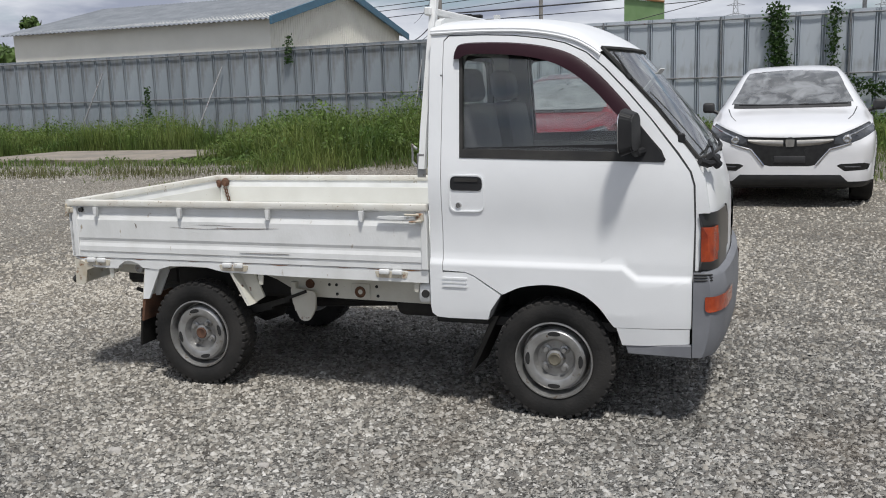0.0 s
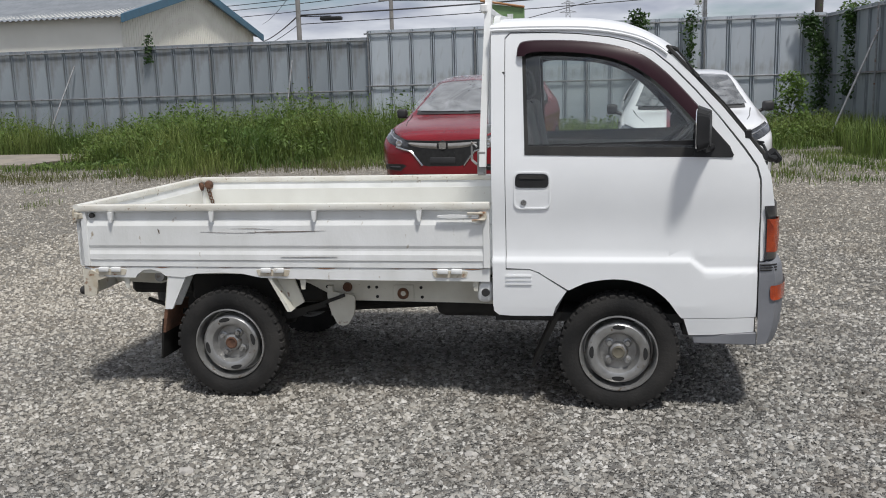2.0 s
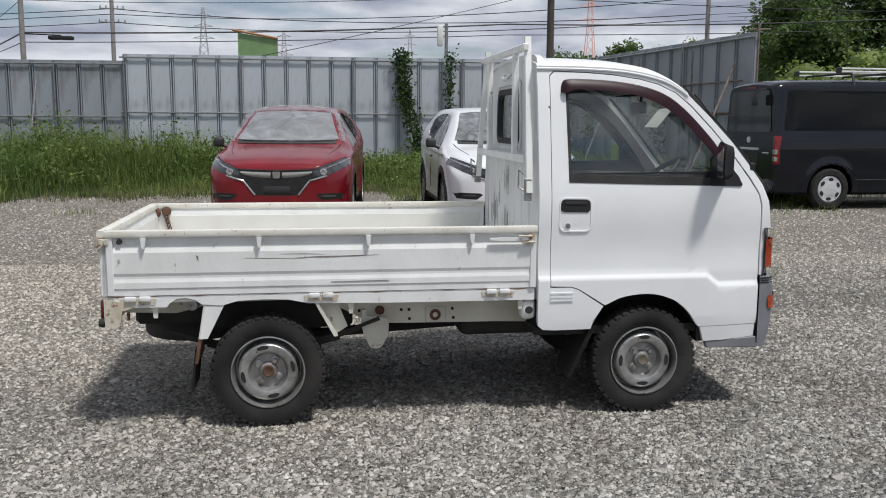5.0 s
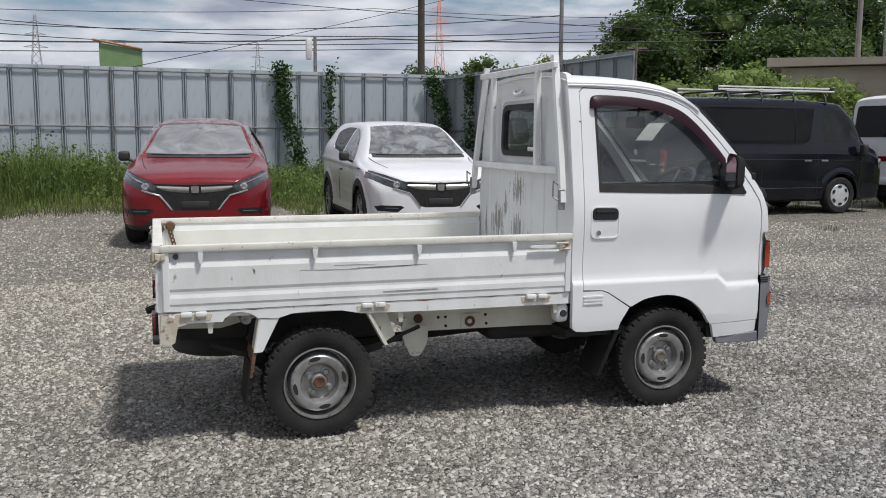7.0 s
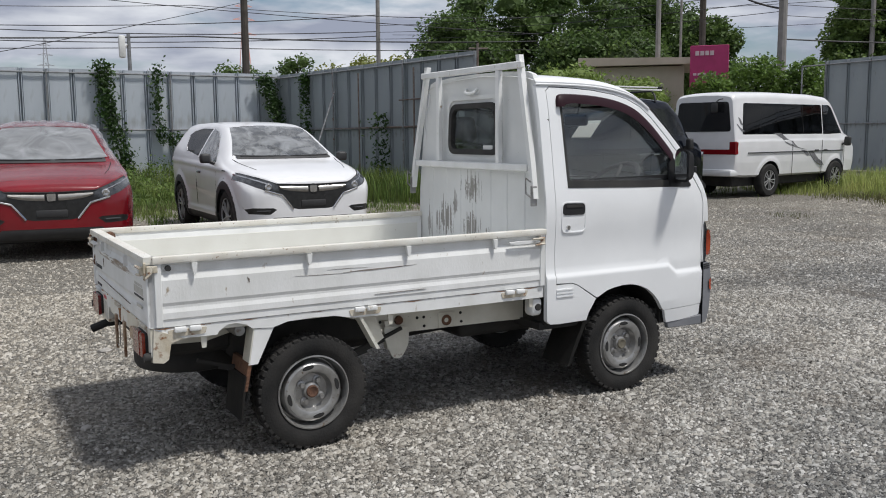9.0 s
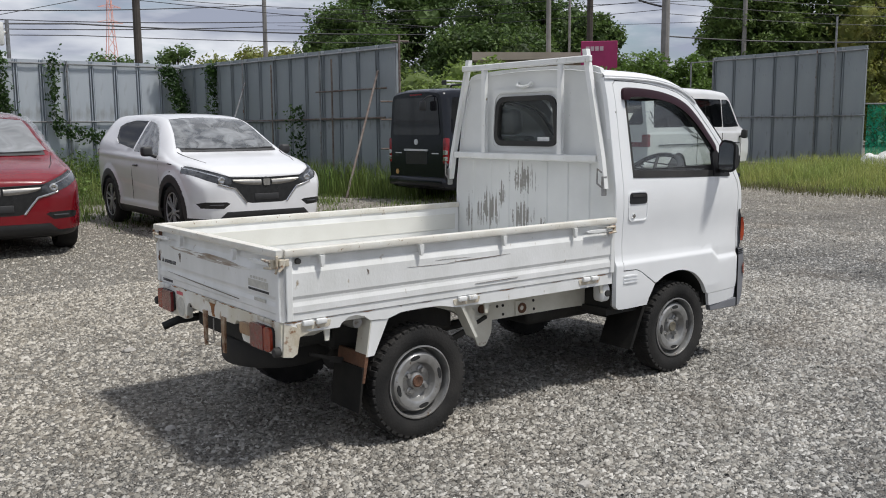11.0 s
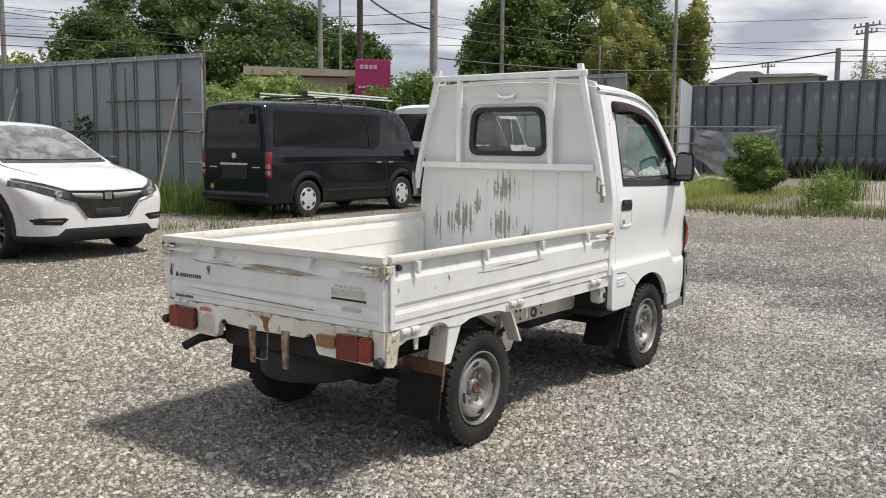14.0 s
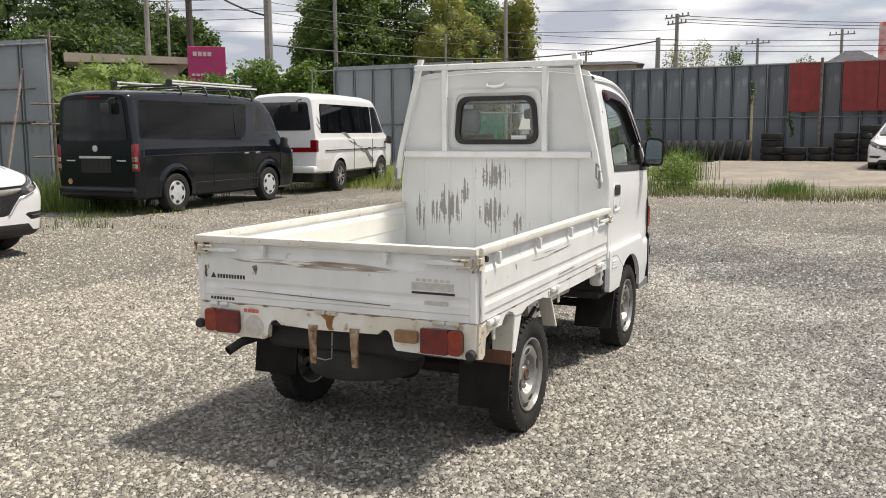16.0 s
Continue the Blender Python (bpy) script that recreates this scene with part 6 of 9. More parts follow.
    for s in (-1, 1):
        bm = bmesh.new()
        tube(bm, [on_front(s * y, z, 0.004) for y, z in ((0.62, 0.715), (0.52, 0.685), (0.41, 0.655), (0.34, 0.57), (0.27, 0.478))], 0.012, 6)
        part("chrome_strip", bm, M_CHROME, car)
        bm = bmesh.new()
        lathe(bm, [(0.0, -0.012), (0.03, -0.018), (0.046, -0.008), (0.050, 0.03)], "x", 18, on_front(s * 0.575, 0.760, 0.0))
        part("projector_lamp", bm, M_LAMPCLEAR, car)
        bm = bmesh.new()
        tube(bm, [on_front(s * y, 0.458, 0.006) for y in (0.56, 0.64, 0.72)], 0.011, 6)
        part("fog_trim", bm, M_CHRDARK, car)
        bm = bmesh.new()
        if not (missing_mirror and s < 0):
            box(bm, 1.40, 1.52, min(s * 0.92, s * 1.06), max(s * 0.92, s * 1.06), 1.03, 1.16, 0.035, seg=3)
            tube(bm, [(1.45, s * 0.86, 1.02), (1.47, s * 0.95, 1.06)], 0.025, 6)
            part("door_mirror", bm, M_CLAD, car, "folded black door mirror")
        for k, x in enumerate((1.30, 2.40, 3.25)):
            bm = bmesh.new()
            tube(bm, [(x, s * 0.888, 0.42), (x + (0.02 if k < 2 else 0.12), s * 0.895, 0.75), (x + (0.04 if k < 2 else 0.02), s * 0.888, 1.0)], 0.004, 5)
            part("panel_gap", bm, M_GAP, car)
        bm = bmesh.new()
        box(bm, 2.15, 2.32, min(s * 0.885, s * 0.915), max(s * 0.885, s * 0.915), 0.875, 0.905, 0.01, seg=2)
        part("door_handle", bm, M_CHRDARK, car)
    bm = bmesh.new()
    box(bm, -0.024, 0.02, -0.165, 0.165, 0.50, 0.585, 0.012, seg=2)
    part("plate_mount", bm, M_CLAD, car, "empty black number plate mount")
    if badge:
        bm = bmesh.new()
        lathe(bm, [(0.0, -0.018), (0.058, -0.016), (0.066, -0.004), (0.066, 0.04)], "x", 24, (0.0, 0, 0.725))
        b = part("badge", bm, M_GRILLE, car)
        bm = bmesh.new()
        prism(bm, rounded([(-0.042, 0.685), (0.042, 0.685), (0.048, 0.765), (-0.048, 0.765)], 0.012), "x", -0.024, -0.012)
        part("badge_plate", bm, M_WINGCHROME, b, "plain silver badge plate")
    for s in (-1, 1):
        bm = bmesh.new()
        grid(bm, [[on_front(s * y, zl + (zh - zl) * q, 0.004 + 0.014 * math.sin(math.pi * q)) for q in (0, 0.25, 0.5, 0.75, 1)] for y, zl, zh in ((0.44, 0.745, 0.770), (0.38, 0.722, 0.768), (0.30, 0.705, 0.764), (0.20, 0.695, 0.760), (0.12, 0.690, 0.757), (0.07, 0.690, 0.756))])
        part("grille_wing", bm, M_WINGCHROME, car, "smoked chrome grille wing")
    bm = bmesh.new()
    box(bm, 0.2, 4.0, -0.62, 0.62, 0.20, 0.55, 0.02)
    for x in (0.87, 3.48):
        tube(bm, [(x, -0.7, 0.33), (x, 0.7, 0.33)], 0.06, 8)
    box(bm, 1.0, 3.9, -0.80, 0.80, 0.22, 0.30)
    part("underbody", bm, M_UNDER, car)
    bm = bmesh.new()
    for x0 in (1.75, 2.75):
        for y0 in (-0.4, 0.4):
            box(bm, x0 + 0.15, x0 + 0.35, y0 - 0.24, y0 + 0.24, 0.55, 1.18, 0.06, seg=2)
            box(bm, x0 + 0.22, x0 + 0.34, y0 - 0.13, y0 + 0.13, 1.18, 1.36, 0.04, seg=2)
    box(bm, 1.08, 1.5, -0.7, 0.7, 0.6, 1.0, 0.08, seg=2)
    part("cabin_seats", bm, M_SEAT, car)
    for x in (0.87, 3.48):
        for s in (-1, 1):
            car_wheel("wheel", car, pose(x, s * 0.785, 0.345, 0, 17 * x, 180 if s > 0 else 0), 0.345, 0.240, 0.225, "spokes" if spoke else "trim")
    return car


red_car = suv("red_crossover", pose(-0.345, 7.06, 0, 0, 0, 85), M_CARRED, 1.065, "damaged red crossover wrapped in clear film", G_WRAP, missing_mirror=True)
white_car = suv("white_crossover", pose(2.90, 6.90, 0, 0, 0, 89.5), M_CARWHITE, 1.065, "dented white crossover with shattered film-covered windscreen")
far_car = suv("white_hatchback", pose(25.6, -2.75, 0.17, 0, 0, -6), M_CARWHITE, 0.98, "white hatchback parked on the concrete pad", badge=False, spoke=False)

VAN0 = [(0.0, 0.34, 0.70, 0.90, 0.66, 0.72, 0.64), (0.03, 0.29, 0.80, 1.04, 0.78, 0.82, 0.72), (0.10, 0.26, 0.94, 1.15, 0.86, 0.88, 0.78), (0.24, 0.25, 1.06, 1.22, 0.885, 0.90, 0.79), (0.44, 0.25, 1.12, 1.29, 0.89, 0.905, 0.78), (0.75, 0.25, 1.13, 1.56, 0.89, 0.905, 0.775), (1.08, 0.25, 1.13, 1.86, 0.89, 0.91, 0.77),
        (1.30, 0.25, 1.14, 1.945, 0.89, 0.91, 0.78), (2.0, 0.25, 1.14, 1.985, 0.89, 0.91, 0.785), (3.6, 0.25, 1.14, 1.995, 0.89, 0.91, 0.785), (4.8, 0.26, 1.14, 1.975, 0.888, 0.908, 0.78), (5.06, 0.28, 1.13, 1.955, 0.88, 0.90, 0.775), (5.14, 0.30, 1.12, 1.93, 0.87, 0.89, 0.765), (5.175, 0.34, 1.10, 1.90, 0.85, 0.87, 0.75)]

VAN = [(x, zb, zs * 1.06, (zt + {0.75: 0.13, 1.08: 0.07}.get(x, 0)) * 1.115 if zt > 1.3 else zt * 1.06, wl, ws, wt) for x, zb, zs, zt, wl, ws, wt in VAN0]


def van_shell(stations, wheel_x, R):
    """Flat-sided body: crisp sections, evenly stepped along x; creases at the belt, flared arches."""
    st = np.array(stations)
    xs = np.unique(np.concatenate([np.linspace(0, 0.2, 12), np.arange(0.2, st[-1, 0] - 0.2, 0.031), np.linspace(st[-1, 0] - 0.2, st[-1, 0], 12)]))
    val = np.stack([np.interp(xs, st[:, 0], st[:, k]) for k in range(1, 7)], 1)
    for _ in range(4):
        val[2:-2] = 0.25 * val[1:-3] + 0.5 * val[2:-2] + 0.25 * val[3:-1]
    secs = []
    for x, (zb, zs, zt, wl, ws, wt) in zip(xs, val):
        cr = min(0.12, (zt - zs) * 0.3)
        half = [(0, zb), (wl - 0.09, zb), (wl - 0.015, zb + 0.05), (ws - 0.004, zb + (zs - zb) * 0.40), (ws + 0.004, zs - 0.16), (ws, zs - 0.015), (ws - 0.014, zs + 0.015)]
        half += [(wt + 0.012, zt - cr), (wt - 0.012, zt - cr * 0.55), (wt - 0.05, zt - cr * 0.24), (wt - 0.12, zt - cr * 0.06), (wt * 0.5, zt + 0.02), (0, zt + 0.028)]
        steps = [6, 2, 13, 10, 5, 1, 31, 2, 2, 2, 5, 6]
        pts = []
        for (a, b), (c, d), n in zip(half, half[1:], steps):
            pts += [(a + (c - a) * k / n, b + (d - b) * k / n) for k in range(n)]
        pts.append(half[-1])
        secs.append([(x, -y, z) for y, z in pts[:-1]] + [(x, y, z) for y, z in pts[::-1]])
    V = np.array(secs)
    ya, sg = np.abs(V[..., 1]), np.sign(V[..., 1])
    for cx in wheel_x:
        dd = np.hypot(V[..., 0] - cx, V[..., 2] - R)
        V[..., 1] += sg * np.where((ya > 0.6) & (V[..., 2] < 1.1), 0.018 * np.clip((R + 0.17 - dd) / 0.04, 0, 1), 0)
    return V


def van(name, m, paint, label, wheel_x, stations, stripes=False, style="trim", R=0.36, rack=False):
    v = thing(name, m, label, "van")
    V = van_shell(stations, wheel_x, R)
    L = stations[-1][0]
    top = max(s[3] for s in stations)
    k = top / 1.995
    reg = []
    for cx in wheel_x:
        reg.append(("arch", 0, 2, circle(cx, R, R + 0.065), lambda x, y, z: (abs(y) > 0.5) & (z < R * 2.5)))
    up = lambda x, y, z: (z > 1.15) & (x < 1.6) & (abs(y) < 0.76)
    reg.append(("windscreen", 0, 1, [(0.42, 0.0), (0.45, -0.5), (0.52, -0.69), (1.16, -0.64), (1.22, 0), (1.16, 0.64), (0.52, 0.69), (0.45, 0.5)], up))
    sw = lambda x, y, z: (abs(y) > 0.6) & (z > 1.05)
    w0, w1 = (1.45, 2.13) if stripes else (1.385, 2.035)
    if stripes:
        reg.append(("front_window", 0, 2, rounded([(0.66, w0 - 0.01), (0.74, w0 + 0.10), (1.12, w1 - 0.07), (1.28, w1), (1.60, w1), (1.60, w0 - 0.03)], 0.04), sw))
    else:
        reg.append(("front_window", 0, 2, rounded([(0.64, w0 + 0.04), (0.68, w0 + 0.12), (1.00, w1 - 0.12), (1.14, w1 - 0.05), (1.52, w1 - 0.05), (1.55, w0 + 0.02)], 0.04), sw))
    if stripes:
        reg.append(("side_window", 0, 2, rounded([(1.63, w0 - 0.02), (1.63, w1), (L - 0.34, w1), (L - 0.25, w0 - 0.02)], 0.06), sw))
    else:
        reg.append(("side_window", 0, 2, rounded([(1.96, w0 - 0.03), (1.86, w0 + 0.06), (1.74, w1), (L - 0.24, w1), (L - 0.15, w0 - 0.03)], 0.06), sw))
    if stripes:
        for pts in ([(L - 0.20, 1.78), (L - 0.12, 1.82), (L - 0.20, 1.66), (L - 0.30, 1.62)], [(L - 0.16, 1.60), (L - 0.08, 1.66), (L - 0.22, 1.50), (L - 0.32, 1.50)], [(3.75, 1.46), (3.45, 1.455), (3.15, 1.30), (3.02, 1.27), (2.75, 1.12), (2.35, 1.06), (2.66, 1.09), (2.95, 1.14), (3.20, 1.20), (3.30, 1.24), (3.40, 1.33)], [(2.30, 1.02), (2.05, 1.00), (1.85, 0.84), (1.66, 0.76), (1.56, 0.66), (1.80, 0.70), (2.02, 0.80)], [(2.62, 1.06), (2.40, 1.04), (2.22, 0.92), (2.34, 0.92)]):
            for s in (-1, 1):
                bm = bmesh.new()
                prism(bm, pts, "y", 0, 0.014)
                for q in bm.verts:
                    q.co.y = s * (q.co.y + (0.895 if q.co.z < 1.29 else 0.881 - (q.co.z - 1.31) * 0.137))
                part("stripe", bm, M_STRIPE, v)
    reg.append(("lower_bumper", 0, 2, [(L - 0.55, 0.1), (L + 0.1, 0.1), (L + 0.1, 0.60), (L - 0.55, 0.60)], lambda x, y, z: x > L - 0.5) if not stripes else ("cladding", 0, 2, [(0, 0.1), (L, 0.1), (L, 0.42), (0, 0.42)], lambda x, y, z: abs(y) > 0.5))
    owner = carve(V, reg)
    emit(V, owner, "body", paint, v, cap=True)
    for key, mt in (("windscreen", G_SMOKE), ("front_window", G_SMOKE if stripes else G_VANFRONT), ("side_window", G_DARK), ("lower_bumper", paint), ("cladding", paint)):
        emit(V, owner, key, mt, v)
    for s in (-1, 1):
        for x in ((2.22,) if not stripes else (2.5,)):
            bm = bmesh.new()
            tube(bm, [(x, s * (0.890 if not stripes else 0.880), w0), (x - 0.02, s * 0.80, w1)], 0.007, 5)
            part("window_bar", bm, M_GAP, v)
        if not stripes:
            bm = bmesh.new()
            tube(bm, [(0.60, s * 0.914, 1.02), (1.5, s * 0.917, 1.055), (3.2, s * 0.917, 1.065), (L - 0.16, s * 0.905, 1.05)], 0.007, 5)
            part("side_groove", bm, M_GAP, v)
    # rear door furniture
    def plate(nm, poly, d0, d1, mt, lab=""):
        bm = bmesh.new()
        prism(bm, poly, "x", L + d0, L + d1)
        return part(nm, bm, mt, v, lab)
    z1, z0 = (1.80 * k, 1.25 * k) if stripes else (2.04, 1.33)
    plate("rear_window", rounded([(-0.74, z0), (0.74, z0), (0.66, z1), (-0.66, z1)], 0.08), -0.02, 0.012, mat("dark_rear_glass", (0.010, 0.011, 0.013), (0.02, 0.02, 0.022), 4, 0.05, coat=0.5))
    for s in (-1, 1):
        bm = bmesh.new()
        if stripes:
            box(bm, L - 0.10, L + 0.012, min(s * 0.70, s * 0.888), max(s * 0.70, s * 0.888), 0.98, 1.28, 0.02)
        else:
            box(bm, L - 0.11, L + 0.006, min(s * 0.80, s * 0.899), max(s * 0.80, s * 0.899), 0.78, 1.27, 0.025, seg=2)
        t = part("tail_lamp", bm, M_VANRED, v, "red tail lamp")
        if not stripes:
            for zz in (0.83, 0.95):
                bm = bmesh.new()
                box(bm, L - 0.05, L + 0.010, min(s * 0.815, s * 0.902), max(s * 0.815, s * 0.902), zz, zz + 0.09, 0.01)
                part("clear_lens", bm, M_LAMPCLEAR, t)
        bm = bmesh.new()
        box(bm, 0.62, 0.74, min(s * 0.95, s * 1.10), max(s * 0.95, s * 1.10), 1.13, 1.36, 0.04, seg=3)
        tube(bm, [(0.72, s * 0.88, 1.16), (0.70, s * 0.97, 1.20)], 0.025, 6)
        part("door_mirror", bm, M_CLAD, v)
        for x in (1.68, 2.99, 0.64):
            bm = bmesh.new()
            tube(bm, [(x, s * 0.893, 0.42), (x, s * 0.909, 0.7), (x, s * 0.914, 1.05), (x, s * 0.910, 1.19 if not stripes else 1.28)], 0.006, 5)
            part("panel_gap", bm, M_GAP, v)
        for x in (1.45, 1.85):
            bm = bmesh.new()
            box(bm, x, x + 0.16, min(s * 0.905, s * 0.935), max(s * 0.905, s * 0.935), 1.02, 1.055, 0.01)
            part("door_handle", bm, M_CHROME if not stripes else M_CLAD, v)
        bm = bmesh.new()
        zm, yo = (1.02, 0.0) if stripes else (0.52, 0.002)
        tube(bm, [(wheel_x[0] + (-0.3 if stripes else R + 0.1), s * (0.916 + yo), zm), (wheel_x[1] + (0.9 if stripes else -R - 0.1), s * (0.916 + yo), zm)], 0.008 if not stripes else 0.013, 5)
        part("side_moulding", bm, M_CHRDARK, v)
        bm = bmesh.new()
        if stripes:
            box(bm, 0.10, 0.34, min(s * 0.62, s * 0.865), max(s * 0.62, s * 0.865), 0.80, 0.99, 0.04, seg=2)
        else:
            box(bm, 0.09, 0.30, min(s * 0.62, s * 0.893), max(s * 0.62, s * 0.893), 0.84, 1.08, 0.04, seg=2)
        part("headlamp", bm, M_LAMPCLEAR, v)
    if stripes:
        plate("red_garnish", [(-0.72, 0.99), (0.72, 0.99), (0.72, 1.10), (-0.72, 1.10)], -0.01, 0.010, M_VANRED)
        bm = bmesh.new()
        box(bm, L - 0.2, L + 0.14, -0.86, 0.86, 0.50, 0.66, 0.05, seg=2)
        part("rear_bumper", bm, paint, v)
    else:
        plate("number_recess", rounded([(-0.34, 0.76), (0.34, 0.76), (0.34, 1.00), (-0.34, 1.00)], 0.02), -0.005, 0.006, M_GRILLE)
        plate("chrome_garnish", rounded([(-0.36, 1.015), (0.36, 1.015), (0.36, 1.055), (-0.36, 1.055)], 0.012), 0, 0.03, M_HUBCAP)
        plate("badge", circle(0, 1.19, 0.055, 16), 0, 0.015, M_HUBCAP)
        for s in (-1, 1):
            plate("lettering_bar", [(s * 0.48, 0.965), (s * 0.68, 0.965), (s * 0.68, 0.985), (s * 0.48, 0.985)], 0, 0.006, M_HUBCAP)
        plate("yellow_sticker", circle(-0.62, 0.60, 0.055, 6), 0, 0.006, mat("yellow_sticker", (0.5, 0.3, 0.08), (0.35, 0.22, 0.1), 30, 0.6))
        bm = bmesh.new()
        box(bm, L - 0.15, L + 0.06, -0.86, 0.86, 0.33, 0.52, 0.05, seg=2)
        part("rear_bumper", bm, paint, v)
        plate("stop_lamp", [(-0.18, 2.085), (0.18, 2.085), (0.18, 2.11), (-0.18, 2.11)], -0.03, 0.012, M_VANRED)
    # rear view mirror over the back window
    bm = bmesh.new()
    tube(bm, [(L - 0.05, 0.52, 1.86 * k), (L + 0.10, 0.48, 1.84 * k), (L + 0.16, 0.40, 1.76 * k)], 0.012, 6)
    box(bm, L + 0.12, L + 0.17, 0.30, 0.48, 1.60 * k, 1.77 * k, 0.03, seg=2)
    part("parking_mirror", bm, M_CLAD, v)
    if rack:
        for s in (-1, 1):
            for y, z in ((0.72, 2.365), (0.60, 2.425)):
                bm = bmesh.new()
                box(bm, 1.22, 3.92, s * y - 0.016, s * y + 0.016, z - 0.015, z + 0.015, 0.005)
                part("rack_rail", bm, M_RACK, v, "bare aluminium roof rack rail")
            for x in (1.22, 3.92):
                bm = bmesh.new()
                box(bm, x - 0.012, x + 0.012, s * 0.65 - 0.075, s * 0.65 + 0.075, 2.345, 2.442, 0.008)
                part("end_cap", bm, M_CLAD, v)
        for x in (1.45, 2.2, 2.95, 3.7):
            bm = bmesh.new()
            tube(bm, [(x, -0.775, 2.12), (x, -0.74, 2.26), (x, -0.66, 2.345), (x, 0.66, 2.345), (x, 0.74, 2.26), (x, 0.775, 2.12)], 0.022, 6)
            part("rack_bar", bm, M_CLAD, v)
    bm = bmesh.new()
    box(bm, 0.2, L - 0.2, -0.66, 0.66, 0.26, 0.60, 0.02)
    for x in wheel_x:
        tube(bm, [(x, -0.75, R), (x, 0.75, R)], 0.06, 8)
    part("underbody", bm, M_UNDER, v)
    for x0, y0 in ((1.25, -0.42), (1.25, 0.42), (2.5, -0.35), (2.5, 0.35)):
        bm = bmesh.new()
        box(bm, x0, x0 + 0.5, y0 - 0.25, y0 + 0.25, 0.6, 0.95, 0.05, seg=2)
        box(bm, x0 + 0.4, x0 + 0.58, y0 - 0.25, y0 + 0.25, 0.9, 1.5, 0.05, seg=2)
        part("cabin_seat", bm, M_SEAT, v)
    for x in wheel_x:
        for s in (-1, 1):
            car_wheel("wheel", v, pose(x, s * 0.815, R, 0, 23 * x, 180 if s > 0 else 0), R, 0.225, 0.20, style)
    return v


M_VANRED = mat("van_tail_red", (0.22, 0.006, 0.010), (0.14, 0.005, 0.008), 12, 0.18, coat=0.15)
M_STRIPE = mat("grey_stripe", (0.08, 0.08, 0.085), (0.22, 0.22, 0.23), 18, 0.5)
black_van = van("black_van", pose(12.98, 10.62, 0, 0, 0, 182.7), M_CARBLACK, "black delivery van with an aluminium roof rack", (1.10, 4.12), VAN, rack=True)
VAN2 = [(x * 1.01, zb + 0.21, zs * 1.14, zt * 1.20 if zt > 1.3 else zt * 1.15, wl * 0.99, ws * 0.99, wt * 0.99) for x, zb, zs, zt, wl, ws, wt in VAN0]
white_van = van("white_van", pose(18.92, 11.42, 0, 0, 0, 189), M_CARWHITE, "white four-wheel-drive van with grey side stripes", (1.0, 3.90), VAN2, stripes=True, R=0.38, style="spokes")


# ---- fences of steel sheet panels ----
M_FENCE = mat("weathered_steel_sheet", (0.38, 0.42, 0.465), (0.50, 0.535, 0.575), 1.1, 0.5, 0.15, bump=0.03, bscale=20, obj=0.05, spots=(0.24, 0.235, 0.23), spot_scale=4, spot_lo=0.54, spot_hi=0.80, stretch=(1, 1, 0.35))
M_FENCELOW = mat("stained_steel_sheet", (0.225, 0.255, 0.285), (0.32, 0.35, 0.38), 1.6, 0.55, 0.1, bump=0.03, bscale=20, obj=0.10, spots=(0.14, 0.13, 0.12), spot_scale=3, spot_lo=0.50, spot_hi=0.75, stretch=(1, 1, 0.3))
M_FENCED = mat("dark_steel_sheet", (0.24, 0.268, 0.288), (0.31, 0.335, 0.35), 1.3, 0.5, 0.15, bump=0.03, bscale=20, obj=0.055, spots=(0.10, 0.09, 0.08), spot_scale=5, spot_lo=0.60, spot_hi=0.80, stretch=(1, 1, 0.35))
# darkest of the sheet colours, bluish with pale patches
M_FENCER = mat("darkest_steel_sheet", (0.115, 0.130, 0.146), (0.170, 0.188, 0.205), 1.3, 0.6, 0.1, bump=0.03, bscale=20, obj=0.12, spots=(0.38, 0.40, 0.42), spot_scale=2.4, spot_lo=0.60, spot_hi=0.78, stretch=(1, 1, 0.35))
M_RED = mat("red_painted_sheet", (0.23, 0.022, 0.022), (0.16, 0.018, 0.018), 3, 0.55, obj=0.1, bump=0.03)
M_PIPE = mat("galvanised_pipe", (0.30, 0.31, 0.32), (0.20, 0.20, 0.20), 9, 0.5, 0.6, bump=0.05, spots=RUST, spot_scale=12, spot_lo=0.62, spot_hi=0.72)
M_RUSTPIPE = mat("rusted_pipe", (0.11, 0.072, 0.055), (0.21, 0.185, 0.165), 10, 0.75, bump=0.1)


def panel_mesh(w, h, material):
    """A folded sheet with doubled ribs at its edges, standing on z = 0, facing -y."""
    bm = bmesh.new()
    d = 0.035
    prof = [(0, 0.02), (0.004, -d), (0.024, -d), (0.028, 0.08), (0.066, 0.08), (0.070, -d), (0.090, -d), (0.096, 0.03), (0.112, 0), (w * 0.5, 0.006), (w - 0.03, 0), (w - 0.008, 0.03), (w, 0.02)]
    prism(bm, prof + [(w, 0.088), (0, 0.088)], "z", 0, h)
    finish(bm, 20)
    me = bpy.data.meshes.new("panel")
    bm.to_mesh(me)
    bm.free()
    me.materials.append(material)
    return me


